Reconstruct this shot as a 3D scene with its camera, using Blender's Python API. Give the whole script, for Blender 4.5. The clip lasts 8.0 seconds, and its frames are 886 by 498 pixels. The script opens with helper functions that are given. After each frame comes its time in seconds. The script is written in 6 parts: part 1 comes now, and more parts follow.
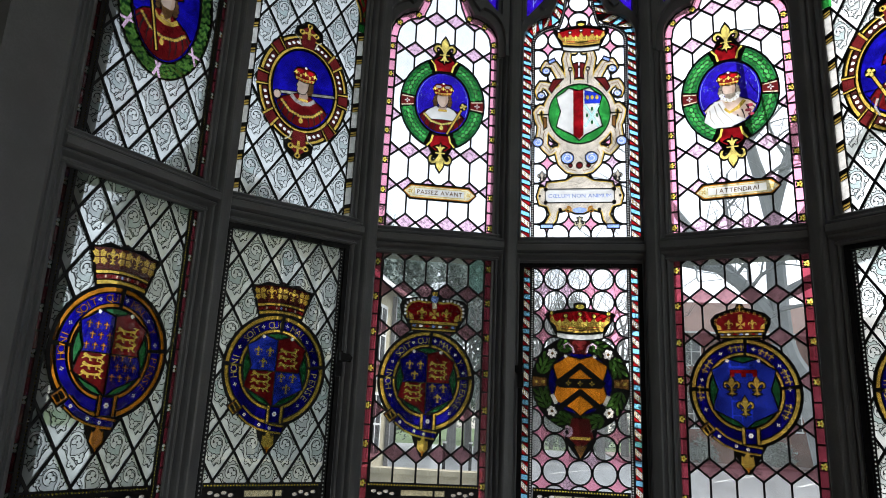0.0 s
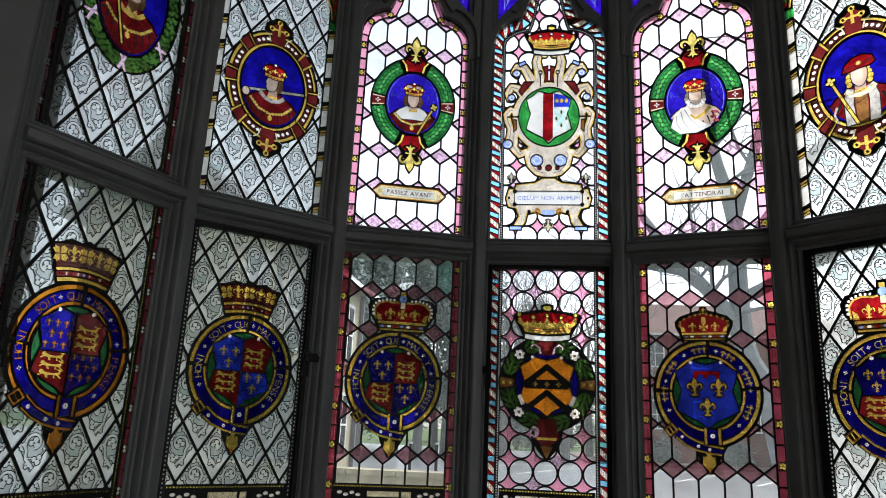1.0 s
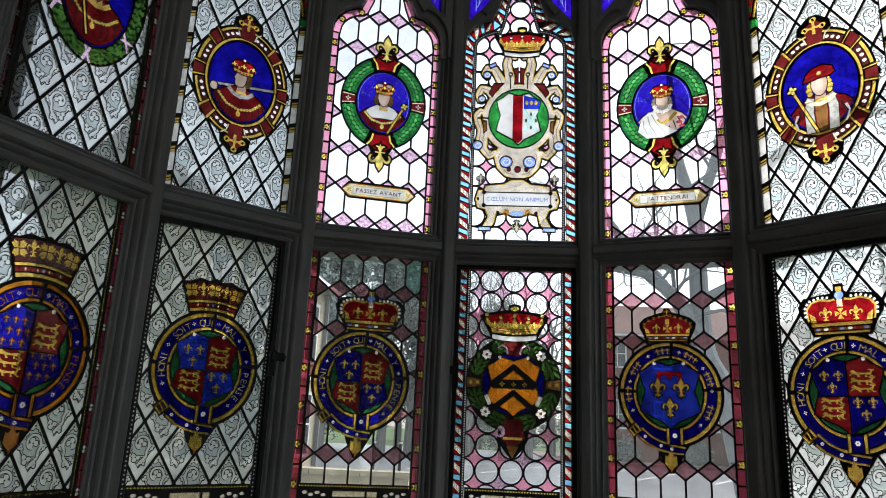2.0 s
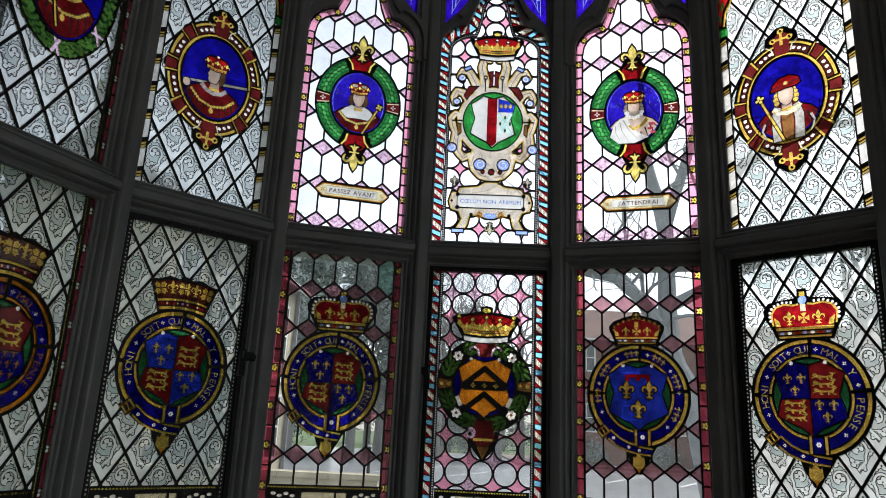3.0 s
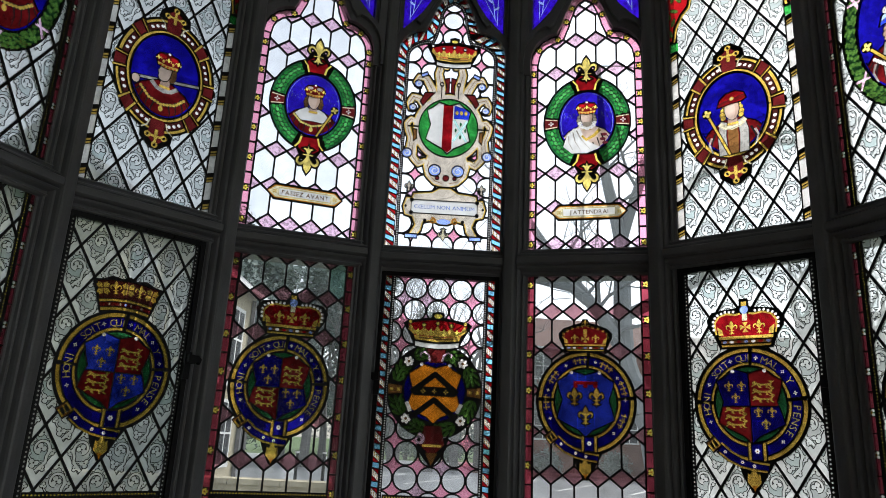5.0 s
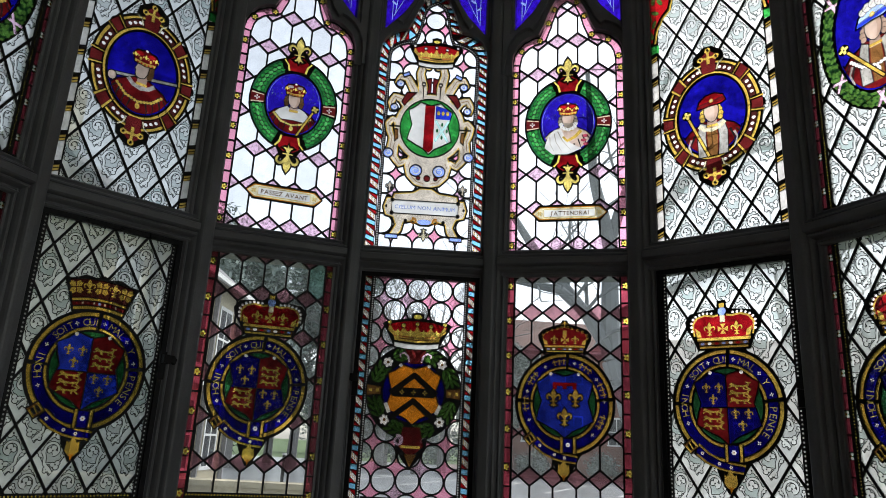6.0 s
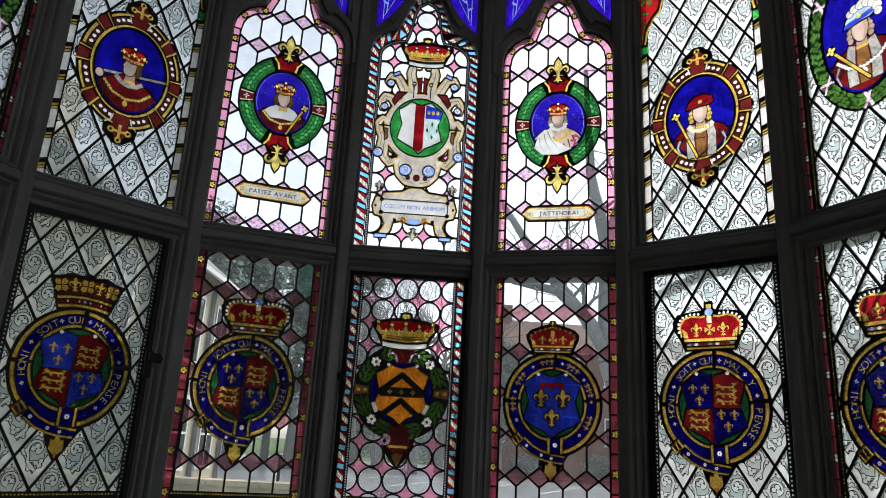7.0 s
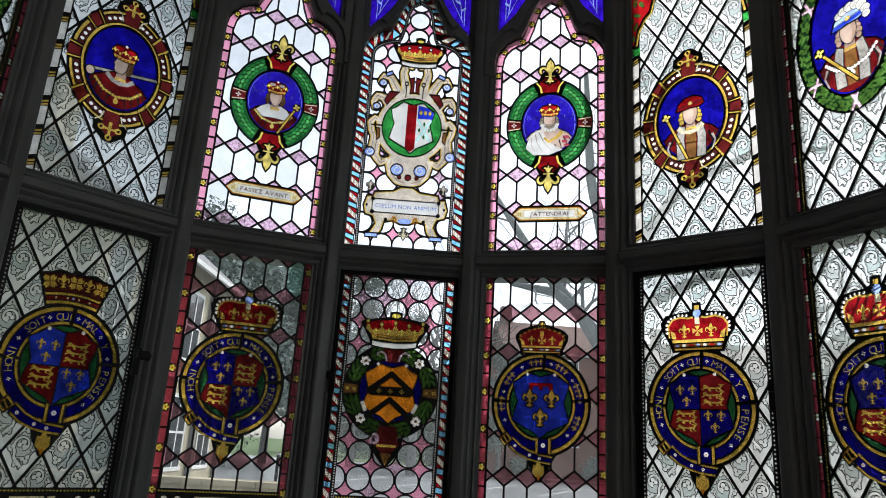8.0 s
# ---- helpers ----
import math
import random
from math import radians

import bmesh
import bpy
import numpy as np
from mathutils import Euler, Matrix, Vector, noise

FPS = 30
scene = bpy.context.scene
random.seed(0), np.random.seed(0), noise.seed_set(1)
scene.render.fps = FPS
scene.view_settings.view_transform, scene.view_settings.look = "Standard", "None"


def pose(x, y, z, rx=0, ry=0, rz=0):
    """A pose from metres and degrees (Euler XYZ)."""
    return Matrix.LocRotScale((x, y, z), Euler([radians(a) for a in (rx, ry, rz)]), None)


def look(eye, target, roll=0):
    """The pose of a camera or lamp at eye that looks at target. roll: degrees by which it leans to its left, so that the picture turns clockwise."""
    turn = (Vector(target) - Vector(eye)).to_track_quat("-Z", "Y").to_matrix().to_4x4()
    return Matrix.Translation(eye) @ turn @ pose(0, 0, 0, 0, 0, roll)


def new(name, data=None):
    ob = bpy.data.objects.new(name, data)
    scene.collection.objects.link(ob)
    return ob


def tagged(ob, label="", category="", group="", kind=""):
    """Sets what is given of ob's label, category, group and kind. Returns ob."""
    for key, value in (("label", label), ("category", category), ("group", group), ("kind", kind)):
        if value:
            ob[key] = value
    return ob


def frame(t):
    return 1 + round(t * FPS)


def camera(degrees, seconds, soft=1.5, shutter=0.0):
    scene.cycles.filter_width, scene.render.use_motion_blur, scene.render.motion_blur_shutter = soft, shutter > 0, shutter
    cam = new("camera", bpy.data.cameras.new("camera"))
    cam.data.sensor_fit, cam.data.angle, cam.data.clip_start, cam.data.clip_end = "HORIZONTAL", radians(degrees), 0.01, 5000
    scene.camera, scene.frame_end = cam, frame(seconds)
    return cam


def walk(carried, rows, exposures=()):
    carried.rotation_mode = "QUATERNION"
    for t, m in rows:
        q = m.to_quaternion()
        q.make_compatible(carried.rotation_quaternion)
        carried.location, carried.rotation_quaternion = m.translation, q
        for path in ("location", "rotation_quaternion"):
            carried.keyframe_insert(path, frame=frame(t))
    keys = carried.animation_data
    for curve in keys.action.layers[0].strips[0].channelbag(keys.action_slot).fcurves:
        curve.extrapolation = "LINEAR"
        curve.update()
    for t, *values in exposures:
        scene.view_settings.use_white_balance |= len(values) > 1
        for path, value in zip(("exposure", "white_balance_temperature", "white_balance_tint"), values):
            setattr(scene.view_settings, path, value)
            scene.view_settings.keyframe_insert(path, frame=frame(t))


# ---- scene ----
from mathutils.geometry import delaunay_2d_cdt

# ======================= camera =======================
cam = camera(65.17, 8.0, soft=0.6)


def view(x, y, z, yaw, pitch, roll):
    return pose(x, y, z, 90 + pitch, 0, yaw) @ pose(0, 0, 0, 0, 0, roll)


walk(cam, [
    (0.0, view(-0.0601, -2.2383, 1.6734, 9.995, 14.290, 2.604)),
    (0.5, view(-0.0605, -2.2385, 1.6722, 8.786, 14.414, 2.623)),
    (1.0, view(-0.0624, -2.2387, 1.6738, 7.301, 14.442, 2.579)),
    (1.5, view(-0.0670, -2.2392, 1.6746, 5.814, 14.453, 2.565)),
    (3.0, view(-0.0743, -2.2443, 1.6685, 2.022, 14.860, 2.753)),
    (3.5, view(-0.0738, -2.2452, 1.6635, 1.096, 15.155, 2.856)),
    (4.0, view(-0.0680, -2.2475, 1.6634, 0.205, 15.340, 2.938)),
    (4.5, view(-0.0604, -2.2462, 1.6646, -0.607, 15.477, 2.960)),
    (6.0, view(-0.0188, -2.2340, 1.6634, -2.239, 15.822, 2.979)),
    (6.5, view(-0.0011, -2.2326, 1.6634, -2.294, 15.860, 3.105)),
    (7.0, view(0.0122, -2.2332, 1.6637, -2.389, 15.852, 3.228)),
    (7.5, view(0.0256, -2.2332, 1.6616, -2.440, 15.912, 3.404)),
    (8.0, view(0.0445, -2.2363, 1.6593, -2.361, 15.971, 3.623)),
], exposures=[(0.0, 1.62), (1.5, 1.55), (3.5, 1.36), (6.0, 1.28), (8.0, 1.30)])

# ======================= daylight =======================
world = bpy.data.worlds.new("overcast_sky")
scene.world = world
world.use_nodes = True
wn, wl = world.node_tree.nodes, world.node_tree.links
sky = wn.new("ShaderNodeTexSky")
sky.sky_type, sky.sun_disc = "NISHITA", False
sky.sun_elevation, sky.sun_rotation = radians(46), radians(45)
sky.dust_density, sky.air_density = 1.5, 1.0
soften = wn.new("ShaderNodeHueSaturation")
soften.inputs["Saturation"].default_value = 0.38
wl.new(sky.outputs[0], soften.inputs["Color"])
wl.new(soften.outputs[0], wn["Background"].inputs["Color"])
wn["Background"].inputs["Strength"].default_value = 0.15
sun_data = bpy.data.lights.new("sun", "SUN")
sun_data.energy, sun_data.angle, sun_data.color = 1.5, radians(14), (1.0, 0.975, 0.94)
sun = new("sun", sun_data)
sun.matrix_world = look((0, 0, 30), (-9.8, -9.8, 15.6))

# area lamp added at an assumed, unseen opening in the east wall; lightens the stone
side_data = bpy.data.lights.new("added_side_light", "AREA")
side_data.shape, side_data.size, side_data.size_y, side_data.energy, side_data.color = "RECTANGLE", 2.3, 2.0, 6.0, (0.93, 0.97, 1.0)
side = new("added_side_light", side_data)
side.matrix_world = look((4.18, -5.4, 1.95), (0.0, -2.4, 1.7))

# ======================= materials =======================
MATS = {}


def nodes_of(name):
    m = bpy.data.materials.new(name)
    m.use_nodes = True
    m.node_tree.nodes.clear()
    MATS[name] = m
    return m.node_tree.nodes, m.node_tree.links


def node(n, kind, **kw):
    x = n.new(kind)
    for k, v in kw.items():
        x.inputs[k].default_value = v
    return x


def mixed(n, l, fac, a, b, blend="MIX"):
    """A colour mix; fac, a and b are sockets or values."""
    x = n.new("ShaderNodeMix")
    x.data_type, x.blend_type = "RGBA", blend
    for i, v in ((0, fac), (6, a), (7, b)):
        if hasattr(v, "links"):
            l.new(v, x.inputs[i])
        else:
            x.inputs[i].default_value = v if i == 0 else (*v, 1)
    return x.outputs[2]


def ramp(n, l, src, p0, p1, c0=(0, 0, 0), c1=(1, 1, 1)):
    r = n.new("ShaderNodeValToRGB")
    r.color_ramp.elements[0].position, r.color_ramp.elements[1].position = p0, p1
    r.color_ramp.elements[0].color, r.color_ramp.elements[1].color = (*c0, 1), (*c1, 1)
    l.new(src, r.inputs[0])
    return r.outputs[0]


def coords(n, which="Object"):
    return n.new("ShaderNodeTexCoord").outputs[which]


def noise_of(n, l, scale, detail=4, co=None, rough=0.55):
    x = node(n, "ShaderNodeTexNoise", Scale=scale, Detail=detail, Roughness=rough)
    l.new(co if co is not None else n.new("ShaderNodeNewGeometry").outputs["Position"], x.inputs["Vector"])
    return x.outputs[0]


def math_of(n, l, op, a, b=0.0):
    x = n.new("ShaderNodeMath")
    x.operation = op
    for i, v in ((0, a), (1, b)):
        if hasattr(v, "links"):
            l.new(v, x.inputs[i])
        else:
            x.inputs[i].default_value = v
    return x.outputs[0]


def glass_shader(n, l, colour, haze, gloss=0.05):
    """Leaded glass: part of the light goes straight through, part is scattered by seeds and paint."""
    clear = n.new("ShaderNodeBsdfTransparent")
    milk = n.new("ShaderNodeBsdfTranslucent")
    shine = node(n, "ShaderNodeBsdfGlossy", Roughness=gloss)
    l.new(colour, clear.inputs[0])
    l.new(colour, milk.inputs[0])
    bump = node(n, "ShaderNodeBump", Strength=0.25, Distance=0.002)
    l.new(noise_of(n, l, 45, 2), bump.inputs["Height"])
    l.new(bump.outputs[0], shine.inputs["Normal"])
    a = n.new("ShaderNodeMixShader")
    if hasattr(haze, "links"):
        l.new(haze, a.inputs[0])
    else:
        a.inputs[0].default_value = haze
    l.new(clear.outputs[0], a.inputs[1])
    l.new(milk.outputs[0], a.inputs[2])
    fr = node(n, "ShaderNodeFresnel", IOR=1.35)
    b = n.new("ShaderNodeMixShader")
    l.new(fr.outputs[0], b.inputs[0])
    l.new(a.outputs[0], b.inputs[1])
    l.new(shine.outputs[0], b.inputs[2])
    out = n.new("ShaderNodeOutputMaterial")
    l.new(b.outputs[0], out.inputs[0])


def stained(name, rgb, haze=0.3, vary=0.25, streak=0.3, paint=0.0, paint_scale=140):
    """Coloured glass; rgb is what passes both faces. paint: how much dark enamel matting lies on it."""
    n, l = nodes_of(name)
    one = [math.sqrt(max(c, 1e-4)) for c in rgb]
    dark = [c * (1 - streak) for c in one]
    geo = coords(n)
    c = mixed(n, l, ramp(n, l, noise_of(n, l, 22, 4), 0.3, 0.7), dark, one)
    rnd = n.new("ShaderNodeObjectInfo").outputs["Random"]
    c = mixed(n, l, math_of(n, l, "MULTIPLY", rnd, vary), c, [v * 0.62 for v in one])
    if paint:
        p = ramp(n, l, noise_of(n, l, paint_scale, 3, rough=0.7), 0.5, 0.58)
        c = mixed(n, l, math_of(n, l, "MULTIPLY", p, paint), c, [v * 0.25 for v in one])
    glass_shader(n, l, c, haze)


stained("clear_glass", (0.80, 0.83, 0.83), 0.04, 0.3, 0.09)
stained("clear_ring_glass", (0.78, 0.81, 0.82), 0.06, 0.25, 0.1)
stained("sea_glass", (0.46, 0.72, 0.66), 0.12)
stained("post_gold_glass", (0.70, 0.46, 0.10), 0.6, 0.1, 0.3)
stained("post_glass", (0.86, 0.84, 0.82), 0.75, 0.15, 0.15, 0.15, 60)
stained("indigo_glass", (0.022, 0.010, 0.42), 0.12, 0.1, 0.4, 0.3, 90)
stained("spring_green_glass", (0.10, 0.50, 0.12), 0.15, 0.1, 0.4, 0.3, 110)
stained("bistre_glass", (0.05, 0.012, 0.010), 0.12, 0.1, 0.3)
stained("pink_glass", (0.80, 0.33, 0.46), 0.13, 0.35, 0.15)
stained("rose_glass", (0.36, 0.055, 0.085), 0.15, 0.4)
stained("blush_glass", (0.70, 0.47, 0.60), 0.13, 0.25, 0.1, 0.45, 110)
stained("mauve_glass", (0.36, 0.18, 0.21), 0.14, 0.35, 0.2, 0.35, 110)
stained("blue_glass", (0.006, 0.004, 0.26), 0.10, 0.1, 0.5, 0.35, 90)
stained("bright_blue_glass", (0.025, 0.055, 0.68), 0.13, 0.15, 0.5, 0.2, 40)
stained("pale_blue_glass", (0.25, 0.62, 0.85), 0.13, 0.3, 0.2)
stained("sky_enamel", (0.3, 0.42, 0.85), 0.13, 0.1, 0.4)
stained("violet_glass", (0.03, 0.006, 0.46), 0.12, 0.1, 0.35, 0.45, 60)
stained("red_glass", (0.42, 0.008, 0.012), 0.13, 0.2, 0.5)
stained("deep_red_glass", (0.17, 0.008, 0.010), 0.3, 0.15, 0.5, 0.3, 120)
stained("ruby_glass", (0.30, 0.006, 0.010), 0.13, 0.1, 0.5, 0.3, 60)
stained("lily_gold_glass", (0.78, 0.62, 0.16), 0.2, 0.1, 0.45, 0.3, 60)
stained("maroon_glass", (0.115, 0.012, 0.012), 0.13, 0.15, 0.4)
stained("green_glass", (0.035, 0.34, 0.06), 0.13, 0.1, 0.5, 0.45, 110)
stained("deep_green_glass", (0.006, 0.026, 0.007), 0.1, 0.1, 0.4, 0.4, 120)
stained("dark_green_glass", (0.022, 0.15, 0.05), 0.12, 0.1, 0.4, 0.5, 150)
stained("leaf_glass", (0.07, 0.17, 0.03), 0.13, 0.1, 0.5, 0.5, 160)
stained("gold_glass", (0.66, 0.44, 0.08), 0.18, 0.1, 0.4, 0.35, 170)
stained("yellow_glass", (0.80, 0.66, 0.12), 0.18, 0.15, 0.25)
stained("amber_glass", (0.60, 0.22, 0.02), 0.18, 0.1, 0.5, 0.25, 150)
stained("orange_glass", (0.80, 0.25, 0.015), 0.22, 0.1, 0.35, 0.15, 60)
stained("bronze_glass", (0.22, 0.10, 0.03), 0.15, 0.1, 0.4, 0.4, 160)
stained("stone_glass", (0.60, 0.53, 0.43), 0.22, 0.05, 0.3, 0.15, 60)
stained("cream_glass", (0.66, 0.60, 0.40), 0.25, 0.1, 0.2, 0.3, 90)
stained("white_glass", (0.74, 0.74, 0.72), 0.5, 0.1, 0.2)
stained("pearl_glass", (0.80, 0.76, 0.72), 0.25, 0.1, 0.1)
stained("skin_glass", (0.66, 0.50, 0.41), 0.5, 0.05, 0.3)
stained("shaded_skin_glass", (0.50, 0.34, 0.26), 0.5, 0.05, 0.3)
stained("hair_glass", (0.20, 0.10, 0.04), 0.5, 0.05, 0.5, 0.5, 200)
stained("grey_hair_glass", (0.40, 0.34, 0.27), 0.5, 0.05, 0.4, 0.4, 200)
stained("ermine_glass", (0.55, 0.53, 0.49), 0.5, 0.05, 0.35, 0.4, 110)


def hatched(name, rgb, amount):
    """Pale glass shaded with fine brush hatching."""
    n, l = nodes_of(name)
    one = [math.sqrt(c) for c in rgb]
    c = mixed(n, l, math_of(n, l, "MULTIPLY", ramp(n, l, noise_of(n, l, 420, 2), 0.42, 0.58), amount), one, [v * 0.6 for v in one])
    c = mixed(n, l, ramp(n, l, noise_of(n, l, 25, 4), 0.3, 0.7), [v * 0.82 for v in one], c)
    rnd = n.new("ShaderNodeObjectInfo").outputs["Random"]
    c = mixed(n, l, 1.0, c, mixed(n, l, rnd, (1, 1, 1), (0.88, 0.95, 0.94)), "MULTIPLY")
    glass_shader(n, l, c, 0.34)


hatched("grisaille_ground", (0.57, 0.60, 0.595), 0.55)
stained("grisaille_white", (0.72, 0.76, 0.745), 0.34, 0.25, 0.2)
stained("enamel_line", (0.010, 0.010, 0.010), 0.05, 0.0, 0.2)
stained("fillet_glass", (0.80, 0.84, 0.83), 0.34, 0.4, 0.2)


def solid(name, base, rough, metal=0.0, bump=0.3, scale=30, vary=0.35, tone=None, fine=220):
    n, l = nodes_of(name)
    p = node(n, "ShaderNodeBsdfPrincipled", Roughness=rough, Metallic=metal)
    dark = tone or [c * (1 - vary) for c in base]
    c = mixed(n, l, ramp(n, l, noise_of(n, l, scale, 6), 0.35, 0.65), dark, base)
    c = mixed(n, l, math_of(n, l, "MULTIPLY", ramp(n, l, noise_of(n, l, fine, 3), 0.4, 0.6), 0.35), c, [v * 0.7 for v in base])
    l.new(c, p.inputs["Base Color"])
    b = node(n, "ShaderNodeBump", Strength=bump, Distance=0.004)
    l.new(noise_of(n, l, fine, 4), b.inputs["Height"])
    l.new(b.outputs[0], p.inputs["Normal"])
    out = n.new("ShaderNodeOutputMaterial")
    l.new(p.outputs[0], out.inputs[0])


solid("lead", (0.018, 0.0185, 0.02), 0.6, 0.3, 0.2, 60)
solid("stone", (0.23, 0.24, 0.26), 0.42, 0, 0.12, 6, 0.25)
solid("dark_iron", (0.018, 0.018, 0.02), 0.5, 0.6, 0.2, 40)
solid("plaster", (0.72, 0.71, 0.69), 0.85, 0, 0.1, 3, 0.12)
solid("floor_wood", (0.34, 0.22, 0.13), 0.5, 0, 0.2, 9)
solid("asphalt", (0.30, 0.31, 0.32), 0.3, 0, 0.4, 0.6, 0.25, fine=20)
solid("grass", (0.13, 0.21, 0.06), 0.95, 0, 0.5, 1.2, 0.5, fine=30)
solid("road_paint", (0.75, 0.75, 0.72), 0.8, 0, 0.1, 2, 0.25, fine=12)
solid("cream_render", (0.46, 0.405, 0.28), 0.9, 0, 0.1, 0.7, 0.2, fine=14)
solid("garden_wall_stone", (0.58, 0.50, 0.34), 0.9, 0, 0.4, 1.5, 0.45, fine=10)
solid("slate", (0.24, 0.23, 0.24), 0.7, 0, 0.3, 1.5, 0.4, fine=9)
solid("paving", (0.32, 0.22, 0.20), 0.8, 0, 0.2, 1.0, 0.25, fine=9)
solid("brick_red", (0.22, 0.085, 0.06), 0.9, 0, 0.3, 1.2, 0.35, fine=12)
solid("red_tile", (0.20, 0.09, 0.07), 0.8, 0, 0.3, 1.5, 0.35, fine=9)
solid("white_paint", (0.78, 0.78, 0.76), 0.6, 0, 0.05, 3, 0.1)
solid("dark_pane", (0.05, 0.06, 0.07), 0.08, 0, 0.0, 3)
solid("bark", (0.26, 0.25, 0.24), 0.95, 0, 0.6, 4, 0.4, fine=18)
solid("pale_bark", (0.26, 0.275, 0.285), 0.9, 0, 0.4, 3, 0.25, fine=18)
solid("conifer", (0.27, 0.33, 0.30), 0.9, 0, 0.3, 1.5, 0.5, fine=8)

# ======================= flat shapes =======================
TAU = 2 * math.pi


def ell(cx, cz, rx, rz=None, n=20, a0=0.0, a1=TAU):
    rz = rx if rz is None else rz
    full = abs(a1 - a0 - TAU) < 1e-6
    k = n if full else n + 1
    return [(cx + rx * math.cos(a0 + (a1 - a0) * i / n), cz + rz * math.sin(a0 + (a1 - a0) * i / n)) for i in range(k)]


def band(cx, cz, o, i, a0, a1, n=8):
    """A stretch of an oval ring between the radii i and o (pairs), angles in degrees, counter-clockwise from the right."""
    a0, a1 = radians(a0), radians(a1)
    return ell(cx, cz, o[0], o[1], n, a0, a1) + ell(cx, cz, i[0], i[1], n, a0, a1)[::-1]


def box(x0, z0, x1, z1):
    return [(x0, z0), (x1, z0), (x1, z1), (x0, z1)]


def strip(a, b, w):
    dx, dz = b[0] - a[0], b[1] - a[1]
    d = math.hypot(dx, dz) or 1e-9
    px, pz, ex, ez = -dz / d * w / 2, dx / d * w / 2, dx / d * w * 0.25, dz / d * w * 0.25
    return [(a[0] - ex - px, a[1] - ez - pz), (b[0] + ex - px, b[1] + ez - pz), (b[0] + ex + px, b[1] + ez + pz), (a[0] - ex + px, a[1] - ez + pz)]


def ribbon(pts, w0, w1=None):
    """A band that follows a line and tapers from w0 to w1."""
    w1 = w0 if w1 is None else w1
    left, right, k = [], [], len(pts) - 1
    for i, p in enumerate(pts):
        q, r = pts[max(i - 1, 0)], pts[min(i + 1, k)]
        dx, dz = r[0] - q[0], r[1] - q[1]
        d, w = math.hypot(dx, dz) or 1e-9, (w0 + (w1 - w0) * i / k) / 2
        left.append((p[0] - dz / d * w, p[1] + dx / d * w))
        right.append((p[0] + dz / d * w, p[1] - dx / d * w))
    return right + left[::-1]


def arc(cx, cz, rx, rz, a0, a1, n=8):
    return ell(cx, cz, rx, rz, n, radians(a0), radians(a1))


def moved(poly, cx, cz, s=1.0, turn=0.0, flip=False):
    c, k = math.cos(radians(turn)), math.sin(radians(turn))
    m = -1 if flip else 1
    return [(cx + s * (m * x * c - z * k), cz + s * (m * x * k + z * c)) for x, z in poly]


def area(p):
    return 0.5 * sum(p[i - 1][0] * p[i][1] - p[i][0] * p[i - 1][1] for i in range(len(p)))


def grown(p, d):
    """The outline pushed outwards by d (a plain mitre; for rounded or convex outlines)."""
    p = p if area(p) > 0 else p[::-1]
    out = []
    for i, q in enumerate(p):
        a, b = p[i - 1], p[(i + 1) % len(p)]
        ux, uz, vx, vz = q[0] - a[0], q[1] - a[1], b[0] - q[0], b[1] - q[1]
        lu, lv = math.hypot(ux, uz) or 1e-9, math.hypot(vx, vz) or 1e-9
        nx, nz = uz / lu + vz / lv, -ux / lu - vx / lv
        k = max(nx * nx + nz * nz, 0.6)
        out.append((q[0] + 2 * d * nx / k, q[1] + 2 * d * nz / k))
    return out


def clipped(poly, nx, nz, c):
    """The part of a convex polygon with nx*x + nz*z <= c."""
    out = []
    for i, q in enumerate(poly):
        p = poly[i - 1]
        dp, dq = nx * p[0] + nz * p[1] - c, nx * q[0] + nz * q[1] - c
        if (dp > 0) != (dq > 0):
            f = dp / (dp - dq)
            out.append((p[0] + f * (q[0] - p[0]), p[1] + f * (q[1] - p[1])))
        if dq <= 0:
            out.append(q)
    return out


GLYPHS = {}


def glyph(ch):
    """A letter of the built-in font as triangles, one unit high, and its width."""
    if ch not in GLYPHS:
        cu = bpy.data.curves.new("letter", "FONT")
        cu.body, cu.resolution_u, cu.size = ch, 2, 1.4
        ob = bpy.data.objects.new("letter", cu)
        scene.collection.objects.link(ob)
        me = bpy.data.meshes.new_from_object(ob)
        tris = [[(me.vertices[i].co.x, me.vertices[i].co.y) for i in p.vertices] for p in me.polygons]
        xs = [x for t in tris for x, _ in t] or [0, 0.3]
        GLYPHS[ch] = ([[(x - min(xs), z) for x, z in t] for t in tris], max(xs) - min(xs))
        bpy.data.objects.remove(ob)
        bpy.data.curves.remove(cu)
        bpy.data.meshes.remove(me)
    return GLYPHS[ch]


# ======================= leaded panels =======================
def solid_mesh(name, verts2, tris, mats, y0, y1, org=(0, 0)):
    """Triangles of the panel's plane, given thickness from y0 to y1."""
    used, out, faces, fm = {}, [], [], []
    for t in tris:
        for i in t:
            if i not in used:
                used[i] = len(used)
    keys = list(used)
    k = len(keys)
    co = [(verts2[i][0] - org[0], y0, verts2[i][1] - org[1]) for i in keys] + [(verts2[i][0] - org[0], y1, verts2[i][1] - org[1]) for i in keys]
    edge = {}
    for t, m in zip(tris, mats):
        a, b, c = (used[i] for i in t)
        faces.append((a, b, c)), fm.append(m)
        faces.append((c + k, b + k, a + k)), fm.append(m)
        for e in ((a, b), (b, c), (c, a)):
            edge[e] = m
    for (a, b), m in edge.items():
        if (b, a) not in edge:
            faces.append((b, a, a + k, b + k)), fm.append(m)
    me = bpy.data.meshes.new(name)
    me.from_pydata(co, [], faces)
    me.polygons.foreach_set("material_index", fm)
    return me


